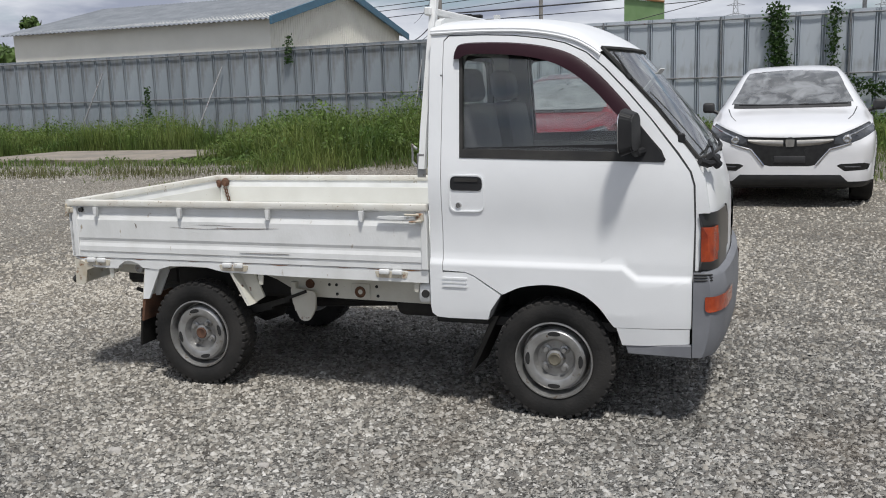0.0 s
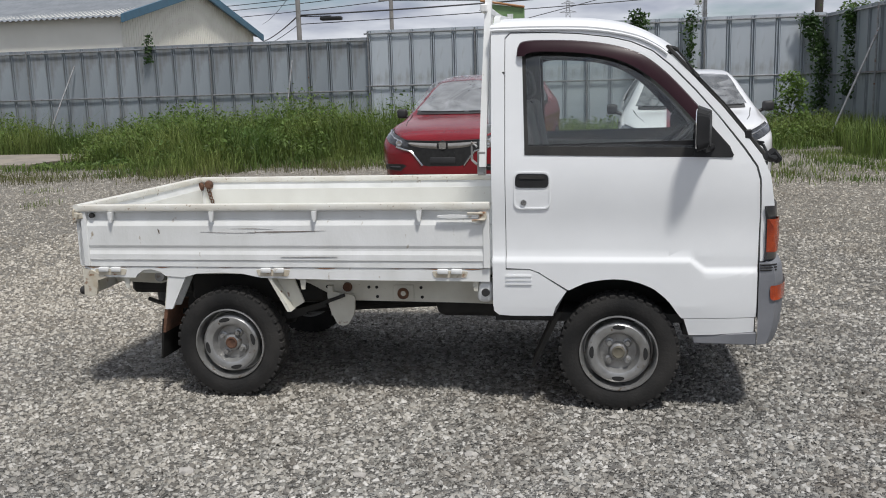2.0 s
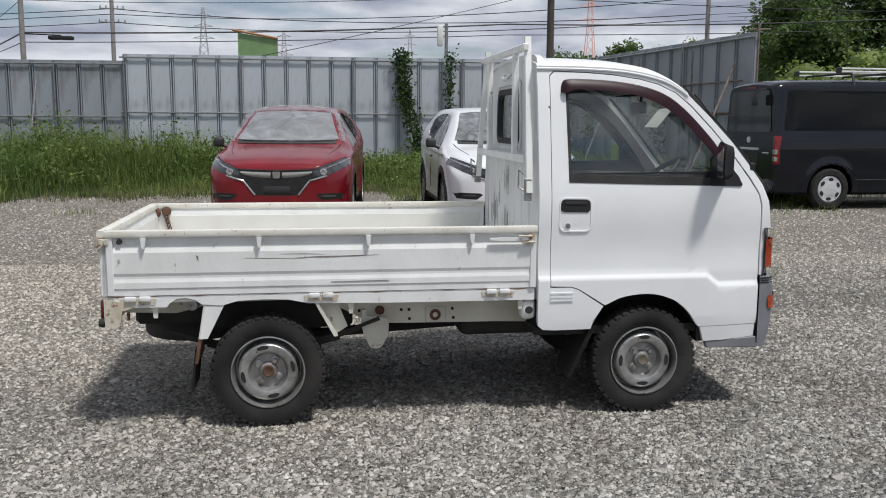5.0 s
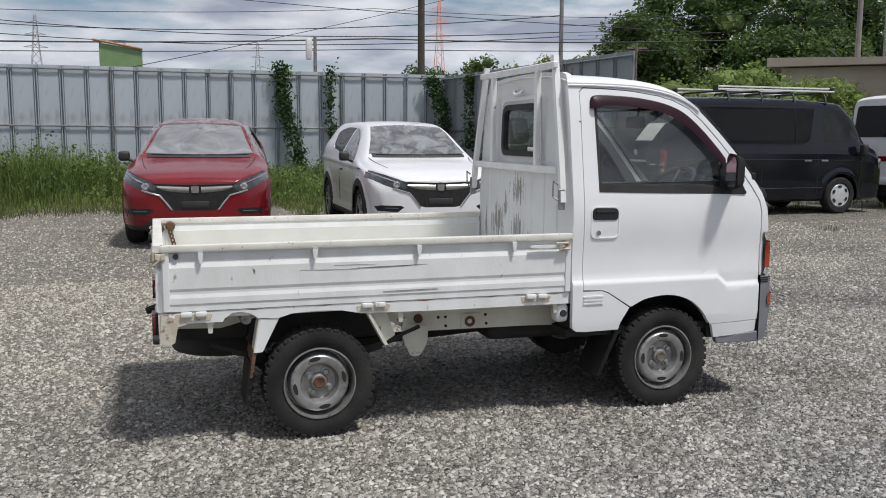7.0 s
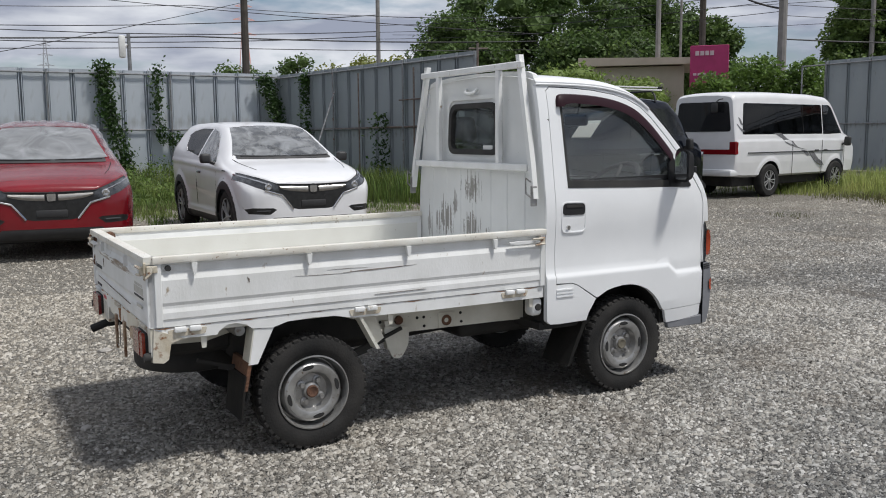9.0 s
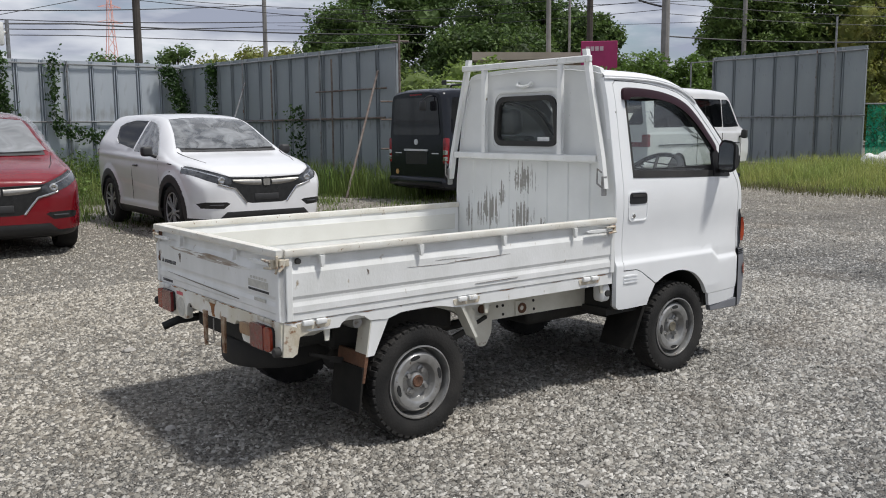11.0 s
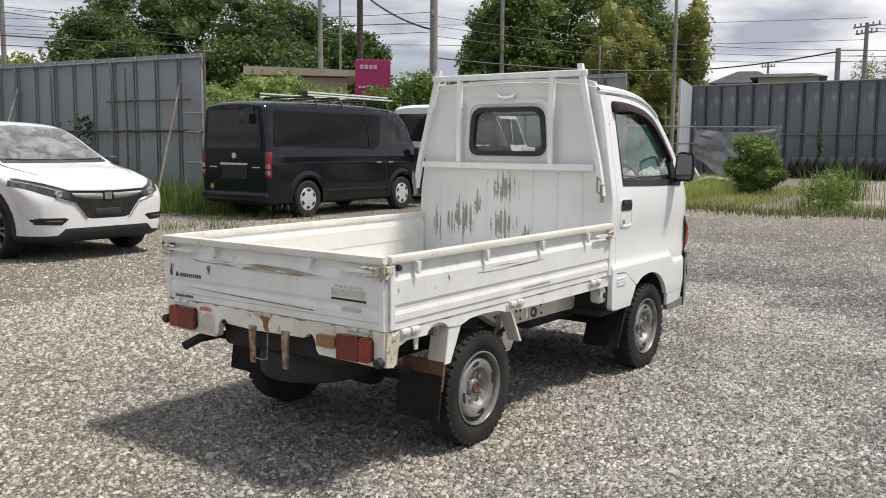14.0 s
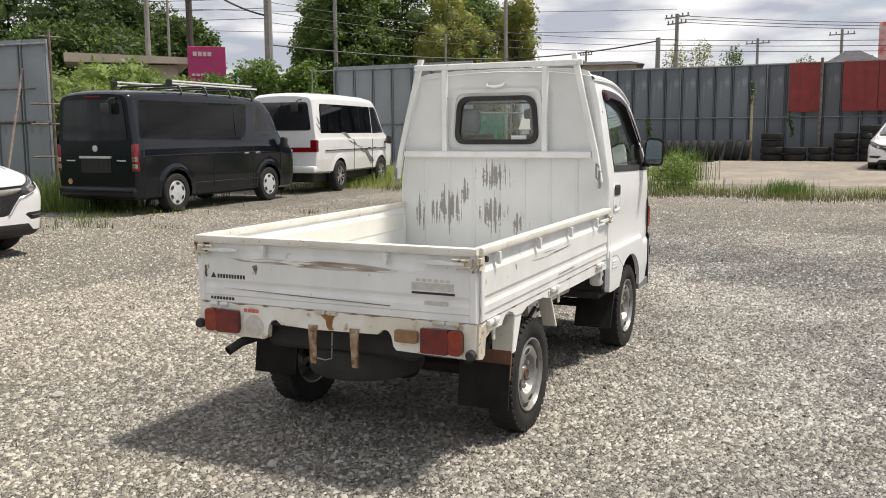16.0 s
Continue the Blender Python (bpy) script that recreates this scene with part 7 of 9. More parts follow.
def fence(name, a, b, za, zb, h, material, label, rails=(0.5, 0.97), pitch=0.65, posts=True, special=None, ground=(0, 0)):
    """Panels from a to b, seen from the side to the right of a to b."""
    a, b = Vector((*a, 0)), Vector((*b, 0))
    n = max(1, round((b - a).length / pitch))
    w = (b - a).length / n
    ang = math.degrees(math.atan2(b.y - a.y, b.x - a.x))
    f = thing(name, Matrix.Translation(a) @ pose(0, 0, 0, 0, 0, ang), label, "fence", kind="structure")
    meshes = {}
    for k in range(n):
        mt = (special or (lambda k: material))(k)
        if mt.name not in meshes:
            meshes[mt.name] = panel_mesh(w, h, mt)
        ob = new("panel", meshes[mt.name])
        ob.parent = f
        t = (k + 0.5) / n
        ob.matrix_local = pose(k * w, 0.004 * (k % 2), ground[0] + (ground[1] - ground[0]) * t + za + (zb - za) * t - h, 0, 0, 0)
    L = w * n
    for r in rails:
        bm = bmesh.new()
        z0, z1 = ground[0] + za - h + r * h, ground[1] + zb - h + r * h
        tube(bm, [(-0.1, -0.055, z0), (L * 0.5, -0.058, (z0 + z1) / 2 - 0.01), (L + 0.1, -0.055, z1)], 0.024, 7)
        part("rail", bm, M_PIPE, f)
    if posts:
        for k in range(0, n, 5):
            bm = bmesh.new()
            t = k / n
            tube(bm, [(k * w + 0.03, -0.10, -0.2), (k * w + 0.03, -0.10, ground[0] + za + (zb - za) * t - 0.03)], 0.024, 7)
            part("post", bm, M_PIPE, f)
    return f


fence_back_low = fence("fence_back_low", (-30, 22.7), (-5.4, 22.2), 3.17, 3.17, 3.17, M_FENCELOW, "grey steel sheet fence behind tall weeds")
fence_back = fence("fence_back", (-5.4, 22.15), (7.6, 22.0), 3.36, 3.34, 3.3, M_FENCE, "grey steel sheet fence with ivy climbing it")
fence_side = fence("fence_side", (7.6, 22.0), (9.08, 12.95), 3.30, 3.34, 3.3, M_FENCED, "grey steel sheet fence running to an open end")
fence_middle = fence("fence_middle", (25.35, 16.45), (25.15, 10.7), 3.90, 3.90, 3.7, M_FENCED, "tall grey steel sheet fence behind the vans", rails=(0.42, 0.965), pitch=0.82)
for pts, rad in (([(-1.0, -0.055, 3.77), (-0.1, -0.055, 3.77)], 0.024), ([(-1.0, -0.055, 0), (-1.0, -0.055, 3.80)], 0.028), ([(4.80, -0.13, 0), (4.80, -0.13, 4.85)], 0.032)):
    bm = bmesh.new()
    tube(bm, pts, rad, 7)
    part("post" if pts[0][2] == 0 else "rail", bm, M_PIPE, fence_middle)
fence_return = fence("fence_return", (33.2, 11.6), (28.4, 10.15), 3.9, 3.9, 3.7, M_FENCE, "short light grey steel fence return")
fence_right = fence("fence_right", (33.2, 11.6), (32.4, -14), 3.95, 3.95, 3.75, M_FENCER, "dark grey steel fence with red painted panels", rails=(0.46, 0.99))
for a, b in (((-15.3, 22.3, 2.62), (-15.7, 20.8, 0)), ((-7.75, 21.95, 2.56), (-7.8, 20.9, 0)), ((-20.5, 22.4, 2.6), (-21, 21.2, 0)), ((8.05, 18.6, 2.70), (6.9, 18.2, 0)), ((8.9, 13.4, 2.75), (7.35, 12.3, 0.0))):
    bm = bmesh.new()
    tube(bm, [a, b], 0.026, 7)
    tagged(part("fence_brace", bm, M_RUSTPIPE if b[0] > 7 else M_PIPE), "rust-streaked steel pipe propping the fence", "fence brace", "fence braces")
bm = bmesh.new()
tube(bm, [(9.12, 12.85, 0), (9.12, 12.85, 3.5)], 0.026, 7)
tube(bm, [(8.95, 12.95, 3.38), (9.35, 12.8, 3.38)], 0.02, 7)
for z in (2.05, 1.65, 1.0):
    tube(bm, [(8.7, 13.0, z), (9.25, 12.8, z)], 0.02, 7)
tagged(part("fence_end_pole", bm, M_RUSTPIPE), "rusty scaffold pole tied to the fence end", "pole")

for a, b, r in (((7.85, 20.2, 1.66), (8.95, 13.2, 1.70), 0.024), ((8.52, 15.6, 2.34), (8.93, 13.1, 2.36), 0.02), ((8.62, 15.0, 0.0), (8.62, 15.0, 3.1), 0.024), ((8.22, 17.4, 0.0), (8.22, 17.4, 3.1), 0.02)):
    bm = bmesh.new()
    tube(bm, [a, b], r, 7)
    tagged(part("fence_pipe", bm, M_RUSTPIPE), "rusty steel pipe fixed along the fence", "pipe", "fence pipes")

# ---- vegetation ----
M_WEED = mat("dark_weed_leaf", (0.075, 0.135, 0.030), (0.150, 0.215, 0.050), 0.8, 0.65, island=0.5)
M_GRASS = mat("weed_green", (0.082, 0.145, 0.028), (0.195, 0.235, 0.062), 0.7, 0.7, island=0.45)
M_VERGE = mat("pale_verge_grass", (0.205, 0.285, 0.066), (0.385, 0.395, 0.13), 0.8, 0.7, island=0.4)
M_DRY = mat("dry_grass", (0.17, 0.155, 0.07), (0.115, 0.13, 0.048), 1.2, 0.8, island=0.3)
M_LEAF = mat("tree_leaf", (0.056, 0.104, 0.027), (0.120, 0.180, 0.048), 0.45, 0.6, island=0.5)
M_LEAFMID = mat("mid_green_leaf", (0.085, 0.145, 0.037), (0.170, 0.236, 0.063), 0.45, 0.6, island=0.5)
M_LEAFLT = mat("light_leaf", (0.14, 0.22, 0.045), (0.10, 0.17, 0.035), 0.8, 0.6, island=0.4)
M_LEAFYEL = mat("yellowing_leaf", (0.29, 0.27, 0.065), (0.17, 0.22, 0.052), 0.9, 0.6, island=0.4)
M_IVY = mat("ivy_leaf", (0.03, 0.07, 0.016), (0.055, 0.105, 0.025), 2, 0.55, island=0.4)
M_LEAFBR = mat("bright_leaf", (0.20, 0.27, 0.06), (0.15, 0.22, 0.05), 0.9, 0.6, island=0.35)
M_BARK = mat("bark", (0.09, 0.07, 0.055), (0.05, 0.042, 0.035), 8, 0.9, bump=0.4, bscale=30)


def see_through(m, amount):
    """Let part of the light pass through a thin leaf."""
    n, l = m.node_tree.nodes, m.node_tree.links
    b, out = n["Principled BSDF"], n["Material Output"]
    tr, mx = n.new("ShaderNodeBsdfTranslucent"), n.new("ShaderNodeMixShader")
    l.new(b.inputs["Base Color"].links[0].from_socket, tr.inputs["Color"])
    mx.inputs["Fac"].default_value = amount
    l.new(b.outputs["BSDF"], mx.inputs[1]), l.new(tr.outputs["BSDF"], mx.inputs[2]), l.new(mx.outputs["Shader"], out.inputs["Surface"])


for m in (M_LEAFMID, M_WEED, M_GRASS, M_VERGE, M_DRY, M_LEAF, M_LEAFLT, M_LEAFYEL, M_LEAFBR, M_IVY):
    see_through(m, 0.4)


def blades(name, pts, hts, width, material, label, lean=0.35, seed=1, bend=0.5):
    """Grass blades: narrow two-segment strips at pts."""
    rng = np.random.default_rng(seed)
    n = len(pts)
    a = rng.uniform(0, 2 * math.pi, n)
    d = np.stack([np.cos(a), np.sin(a)], 1)
    ln = rng.uniform(0.05, lean, n) * hts
    wv = np.stack([-d[:, 1], d[:, 0]], 1) * (width * rng.uniform(0.6, 1.3, n))[:, None]
    z0 = ground_z(pts[:, 0], pts[:, 1])
    V = np.zeros((n, 5, 3))
    base = np.c_[pts, z0]
    V[:, 0] = base - np.c_[wv, np.zeros(n)]
    V[:, 1] = base + np.c_[wv, np.zeros(n)]
    mid = base + np.c_[d * (ln * 0.35)[:, None], hts * 0.6]
    V[:, 2] = mid + np.c_[wv * 0.8, np.zeros(n)]
    V[:, 3] = mid - np.c_[wv * 0.8, np.zeros(n)]
    V[:, 4] = base + np.c_[d * ln[:, None], hts * (1 - bend * rng.uniform(0, 0.4, n))]
    idx = np.arange(n) * 5
    F = [tuple(q) for q in np.stack([idx, idx + 1, idx + 2, idx + 3], 1).tolist()] + [tuple(q) for q in np.stack([idx + 3, idx + 2, idx + 4], 1).tolist()]
    return tagged(from_arrays(name, V.reshape(-1, 3).tolist(), F, material), label, "grass", kind="stuff")


def leaves(centres, size, rng, flat=0.4):
    """Small bent leaf quads at centres; vertices and faces."""
    n = len(centres)
    nrm = rng.normal(size=(n, 3))
    nrm[:, 2] = np.abs(nrm[:, 2]) + flat
    nrm /= np.linalg.norm(nrm, axis=1)[:, None]
    t = np.cross(nrm, rng.normal(size=(n, 3)))
    t /= np.linalg.norm(t, axis=1)[:, None] + 1e-9
    b = np.cross(nrm, t)
    s = (size * rng.uniform(0.55, 1.35, n))[:, None]
    V = np.stack([centres - t * s, centres - b * s * 0.55 + nrm * s * 0.15, centres + t * s, centres + b * s * 0.55 + nrm * s * 0.15], 1)
    idx = np.arange(n) * 4
    return V.reshape(-1, 3), np.stack([idx, idx + 1, idx + 2, idx + 3], 1)


def fbm(x, y, s, k=0):
    return noise.noise((x * s, y * s, k)) * 0.6 + noise.noise((x * s * 2.3, y * s * 2.3, k + 5)) * 0.4


def strip_points(n, x0, x1, y0, y1, keep, seed):
    rng = np.random.default_rng(seed)
    out = []
    while len(out) < n:
        x, y = rng.uniform(x0, x1), rng.uniform(y0, y1)
        if rng.random() < keep(x, y):
            out.append((x, y))
    return np.array(out)


EDGE_X, EDGE_Y = (-26, -12, -9, -7, -6, -5, -3, -1, 0.5, 2, 4, 6, 8), (10.6, 10.7, 11.2, 11.4, 11.8, 13.0, 13.4, 13.2, 14.0, 14.2, 15.2, 16.5, 17.6)


def back_edge(x):
    """Where the weeds begin, in front of the back fence."""
    return float(np.interp(x, EDGE_X, EDGE_Y)) + 0.25 * math.sin(x * 2.3) + 0.18 * math.sin(x * 5.9)


def on_slab(x, y):
    return -18.2 < x < -10.8 and 13.3 < y < 17.6


def back_height(x, y):
    """Height of the weeds before the back fence."""
    d = y - back_edge(x)
    h = 0.22 + 0.85 * min(1, max(0, d) / 2.2)
    h *= max(0.3, 0.78 + 1.25 * fbm(x, y, 0.38, 2))
    h += 0.55 * math.exp(-((x + 6.0) / 2.6) ** 2 - ((y - 17.5) / 3) ** 2)
    if x < -8.2 and y < 14.2:
        h *= 0.28
    if x > -1.5:
        h *= 0.72
    return max(0.08, h)


pts = strip_points(52000, -26, 8.0, 10.2, 22.0, lambda x, y: 0 if y < back_edge(x) - 0.3 or on_slab(x, y) else 0.25 if x < -8 and y < 13 else 1.0 if y < 19 else 0.55, 3)
hts = np.array([back_height(x, y) for x, y in pts]) * np.random.default_rng(5).uniform(0.6, 1.15, len(pts))
blades("tall_weeds", pts, hts, 0.0085, M_GRASS, "tall green weeds and grass along the fence", 0.9, 7, 0.9)
rng = np.random.default_rng(11)
C = []
for x, y in strip_points(3600, -26, 7.6, 12.6, 21.9, lambda x, y: 0 if y < back_edge(x) + 0.7 or (x < -8 and y < 13.2) or on_slab(x, y) else max(0.0, 0.4 + 1.6 * fbm(x, y, 0.4, 9)), 12):
    h = back_height(x, y) * rng.uniform(0.7, 1.05)
    for _ in range(12):
        C.append((x + rng.normal() * 0.10, y + rng.normal() * 0.10, h * rng.uniform(0.35, 1.0)))
V, F = leaves(np.array(C), np.full(len(C), 0.046), rng)
tagged(from_arrays("broadleaf_weeds", V.tolist(), F.tolist(), M_WEED), "broad-leaved green weeds among the grass", "weeds", kind="stuff")
pts = strip_points(9000, -26, 7, 9.6, 15.0, lambda x, y: math.exp(-((y - back_edge(x) + 0.25) / 0.7) ** 2) * max(0.1, 0.6 + fbm(x, y, 0.7, 3)), 21)
blades("dry_grass_edge", pts, np.random.default_rng(6).uniform(0.12, 0.50, len(pts)) ** 2, 0.006, M_DRY, "short dry grass at the edge of the gravel", 0.8, 8)
pts = strip_points(7000, 1.5, 9.0, 8.8, 15.5, lambda x, y: max(0.0, 0.25 + 1.5 * fbm(x, y, 0.9, 6)) * min(1, (y - 8.5) / 3), 23)
blades("sparse_yard_grass", pts, np.random.default_rng(16).uniform(0.03, 0.17, len(pts)), 0.006, M_GRASS, "sparse low grass creeping over the gravel", 0.9, 18)
# side fence and middle
pts = strip_points(10000, 4.6, 10.2, 10.9, 22, lambda x, y: 0 if x < 7.2 - (y - 12.5) * 0.15 - 0.5 * math.sin(y) or x > 9.9 else 1, 31)
blades("fence_weeds", pts, np.random.default_rng(7).uniform(0.15, 0.90, len(pts)), 0.009, M_GRASS, "green weeds at the foot of the side fence", 0.5, 9)
pts = strip_points(2600, 7.4, 20, 8.6, 13.5, lambda x, y: 0.04 + 0.75 * (y > 11.3 + 0.5 * math.sin(x * 2)) if y > 9.9 - 0.3 * math.sin(x * 1.3) else 0.03, 33)
blades("van_weeds", pts, np.random.default_rng(8).uniform(0.05, 0.26, len(pts)), 0.005, M_GRASS, "weeds growing round the parked vans", 0.6, 10)
edge_e = lambda y: 16.2 + 0.35 * math.sin(y * 1.7) + 0.10 * max(0, 4 - y) * 0.6
pts = strip_points(20000, 15, 25, -12, 12, lambda x, y: (1.0 if y > 3.4 or x < 19.4 + 0.3 * math.sin(y * 2) else 0.0) * (1 if x > edge_e(y) else 0) * (1 if y > 4 else max(0.02, 0.15 + 1.3 * fbm(x, y, 0.8, 4))), 41)
ht = np.array([0.14 + 0.30 * (y > 5.5) * min(1, (x - 16) / 2) for x, y in pts]) * np.random.default_rng(9).uniform(0.5, 1.4, len(pts))
blades("verge_grass", pts, ht, 0.006, M_VERGE, "grassy verge between gravel and the far fence", 0.7, 11)
pts = strip_points(6000, 14.6, 20, -12, 9, lambda x, y: math.exp(-((x - edge_e(y)) / 0.8) ** 2), 43)
blades("verge_dry_grass", pts, np.random.default_rng(10).uniform(0.05, 0.2, len(pts)), 0.009, M_DRY, "yellowed grass along the verge", 0.9, 12)
for cx, cy, r, h, n, sd in ((17.9, 2.1, 0.9, 0.38, 300, 51), (16.9, -0.4, 0.55, 0.42, 420, 52), (21.0, 2.7, 0.7, 1.1, 420, 53)):
    g = np.random.default_rng(sd)
    p = np.c_[cx + g.normal(size=n) * r * 0.5, cy + g.normal(size=n) * r * 0.5]
    blades("weed_clump", p, h * g.uniform(0.5, 1.1, n), 0.008, M_LEAFLT, "tall weed clump on the verge", 0.5, sd)
# sparse tufts on the gravel
for cx, cy in ((-7.5, 8.8), (-9.5, 9.6), (-6.3, 6.9), (5.0, 9.6), (4.6, 10.6), (6.2, 8.6), (6.6, 7.6), (11.5, 6.2), (9.5, 7.0), (-3.6, 9.8)):
    g = np.random.default_rng(int((cx + 20) * 100))
    n = 60
    p = np.c_[cx + g.normal(size=n) * 0.16, cy + g.normal(size=n) * 0.20]
    blades("weed_tuft", p, g.uniform(0.03, 0.13, n), 0.004, M_DRY if cx > 4 else M_GRASS, "small weed tuft in the gravel", 0.9, int(cx * 7) + 100)


def tree(name, x, y, h, r, leafmat, label, n=5200, size=0.30, trunk=0.22, crown0=0.22, seed=1, z0=0.0, blobs=16, squash=0.8, core=0.74):
    """Tapered trunk with limbs, and a crown of leaves on uneven, overlapping clumps."""
    rng = np.random.default_rng(seed)
    t = thing(name, pose(x, y, z0), label, "tree" if name == "tree" else "shrub")
    bm = bmesh.new()
    tube(bm, [(0, 0, -0.2), (rng.normal() * 0.15, rng.normal() * 0.15, h * 0.3), (rng.normal() * 0.3, rng.normal() * 0.3, h * 0.62), (rng.normal() * 0.4, rng.normal() * 0.4, h * 0.9)], trunk, 9, radii=[trunk * 1.3, trunk, trunk * 0.6, trunk * 0.12])
    cl = []
    for k in range(blobs):
        a, q = rng.uniform(0, 2 * math.pi), rng.uniform(0.15, 0.95) ** 0.7
        br = r * rng.uniform(0.26, 0.46)
        zz = h * crown0 + br * 0.5 + (h * (1 - crown0) - br * (0.5 + squash)) * rng.uniform(0.0, 1.0) ** 0.8
        rad = max(0.0, r - br * 0.8) * q * (1 - 0.6 * max(0, zz / h - 0.6) / 0.4)
        c = np.array([rad * math.cos(a), rad * math.sin(a), zz])
        cl.append((c, br))
        if k < 9:
            tube(bm, [(0, 0, zz * 0.55), tuple(c * 0.55 + np.array([0, 0, zz * 0.32])), tuple(c)], 0.05, 6, radii=[trunk * 0.45, trunk * 0.25, 0.02])
    part("trunk", bm, M_BARK, t)
    P, KV, KF, off = [], [], [], 0
    per = n // blobs
    ico = bmesh.new()
    bmesh.ops.create_icosphere(ico, subdivisions=2, radius=1)
    unit = np.array([v.co[:] for v in ico.verts])
    tri = [tuple(v.index for v in f.verts) for f in ico.faces]
    ico.free()
    for c, br in cl:
        d = rng.normal(size=(per, 3))
        d /= np.linalg.norm(d, axis=1)[:, None]
        lump = np.array([noise.noise(Vector(p) * 2.6 + Vector(c)) for p in d])
        rr = br * (0.80 + 0.34 * lump + rng.uniform(-0.16, 0.20, per))
        P.append((c + d * rr[:, None] * np.array([1, 1, squash]))[(lump > -0.45)])
        if core:
            kl = np.array([noise.noise(Vector(p) * 2.6 + Vector(c)) for p in unit])
            KV.append(c + unit * (br * (core + 0.20 * kl))[:, None] * np.array([1, 1, squash]))
            KF += [tuple(i + off for i in q) for q in tri]
            off += len(unit)
    P = np.concatenate(P)
    V, F = leaves(P, np.full(len(P), size), rng)
    V, F = V.tolist(), F.tolist()
    if core:
        base = len(V)
        V += np.concatenate(KV).tolist()
        F += [tuple(i + base for i in q) for q in KF]
    ob = from_arrays("crown", V, F, leafmat)
    ob.parent = t
    return t


k = 0
for x, y, h, r in ((28.1, 47.8, 9.7, 4), (32.2, 49.9, 12.4, 4.8), (37.2, 48.9, 13.5, 5.2), (37.9, 43.1, 11.9, 4.8), (40.4, 40.8, 10.9, 4.2), (39.4, 36.2, 8.7, 2.9), (29.9, 36.8, 7.4, 3.6), (32.3, 34.7, 7.2, 3.2), (26.2, 41.9, 7.3, 3.2)):
    k += 1
    tree("tree", x, y, h, r, M_LEAF, "tall dark green broadleaf tree beyond the fence", 15500, 0.135, 0.3, 0.06, 200 + k, blobs=40, core=0.46)
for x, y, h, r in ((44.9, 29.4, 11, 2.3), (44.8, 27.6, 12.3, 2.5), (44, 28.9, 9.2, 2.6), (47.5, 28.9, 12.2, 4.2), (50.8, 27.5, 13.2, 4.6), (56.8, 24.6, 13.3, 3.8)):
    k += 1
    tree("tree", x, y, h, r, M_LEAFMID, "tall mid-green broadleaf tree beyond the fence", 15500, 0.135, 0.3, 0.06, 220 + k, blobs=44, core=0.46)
for x, y, h, r in ((45.3, 20.8, 7.6, 1.5), (47.7, 20.3, 8.4, 1.6), (47.3, 19, 6.1, 1.2), (49.0, 23.0, 11.5, 2.6), (52.5, 19.6, 11.5, 2.2)):
    k += 1
    tree("tree", x, y, h, r, M_LEAFYEL, "slender tree with yellowing bamboo-like leaves", 6500, 0.11, 0.15, 0.05, 260 + k, blobs=30, squash=1.4, core=0.6)
for i, (x, y, h, r) in enumerate(((24, 65.4, 8.3, 2.2), (25.7, 62.5, 7.3, 3.3), (27.2, 59.6, 7.7, 3.4), (28.4, 56.8, 7.3, 3.2), (21.4, 74.5, 8, 3.4), (23.9, 75.4, 8.1, 3), (31.2, 61.8, 8.3, 3.0), (26.5, 61, 7.0, 3.0), (29.5, 60, 7.6, 3.2))):
    lm = M_LEAF if i in (0, 4, 5) else M_LEAFYEL
    tree("tree", x, y, h, r, lm, "low dark tree seen over the fence" if lm is M_LEAF else "yellow-green shrubby tree over the fence", 5000, 0.15, 0.2, 0.05, 300 + i, blobs=26, core=0.46)
# shrubs near the gap
tree("shrub", 17.9, 2.2, 0.95, 0.62, M_LEAFBR, "pale green leafy weed clump on the verge", 2600, 0.030, 0.012, 0.05, 391, blobs=22, squash=1.5, core=0.0)
for i, (x, y, h, r) in enumerate(((29.2, 23.1, 5.1, 1.9), (30.6, 21.9, 4.7, 1.8), (27.7, 24.0, 4.2, 1.4))):
    tree("tree", x, y, h, r, M_LEAFLT, "airy broadleaf tree beside the magenta sign", 4600, 0.10, 0.07, 0.35, 330 + i, blobs=26, core=0.0)
tree("shrub", 22.4, 5.35, 1.75, 0.95, M_LEAFLT, "round green bush by the far fence", 6000, 0.05, 0.05, -0.14, 333, z0=float(ground_z(22.4, 5.35)), blobs=22)
for i, (x, y, h, r) in enumerate(((27.8, 28.4, 4.3, 1.7), (26, 30.2, 4.0, 1.8), (24.6, 28, 3.4, 2.0), (12.9, 16.4, 3.2, 2), (16.4, 18.6, 3.6, 2.2), (17.7, 18.6, 3.6, 1.8), (18.2, 18.1, 3.4, 1.5), (14.1, 16.2, 3.5, 2), (12.5, 15.4, 2.9, 2))):
    tree("shrub", x, y, h, r, M_LEAFBR, "bright green undergrowth on the bank", 6000, 0.066, 0.05, 0.02, 340 + i, blobs=26, core=0.66)
for i, (x, y, h, r) in enumerate(((-41, 40, 7.5, 1.4), (-39, 44, 6.2, 2.5), (-44, 41, 6, 2.5))):
    tree("tree", x, y, h, r, M_LEAF, "dark conifer beside the shed" if i == 0 else "dark tree beside the shed", 1800, 0.22, 0.15, 0.05, 350 + i, blobs=14)
for i, (x, y, h, r, lm) in enumerate(((64, 11.3, 8.2, 1.6, M_LEAFYEL), (66, 9.8, 8.4, 1.6, M_LEAFYEL), (67, 7.8, 8.2, 1.5, M_LEAF), (72, 3.0, 7.4, 1.4, M_LEAF), (60, -2.5, 6.2, 2.4, M_LEAF))):
    tree("tree", x, y, h, r, lm, "bamboo clump over the far fence" if lm is M_LEAFYEL else "small dark tree over the far fence", 2600, 0.085, 0.06, 0.25, 370 + i, blobs=26, squash=1.5, core=0.0)


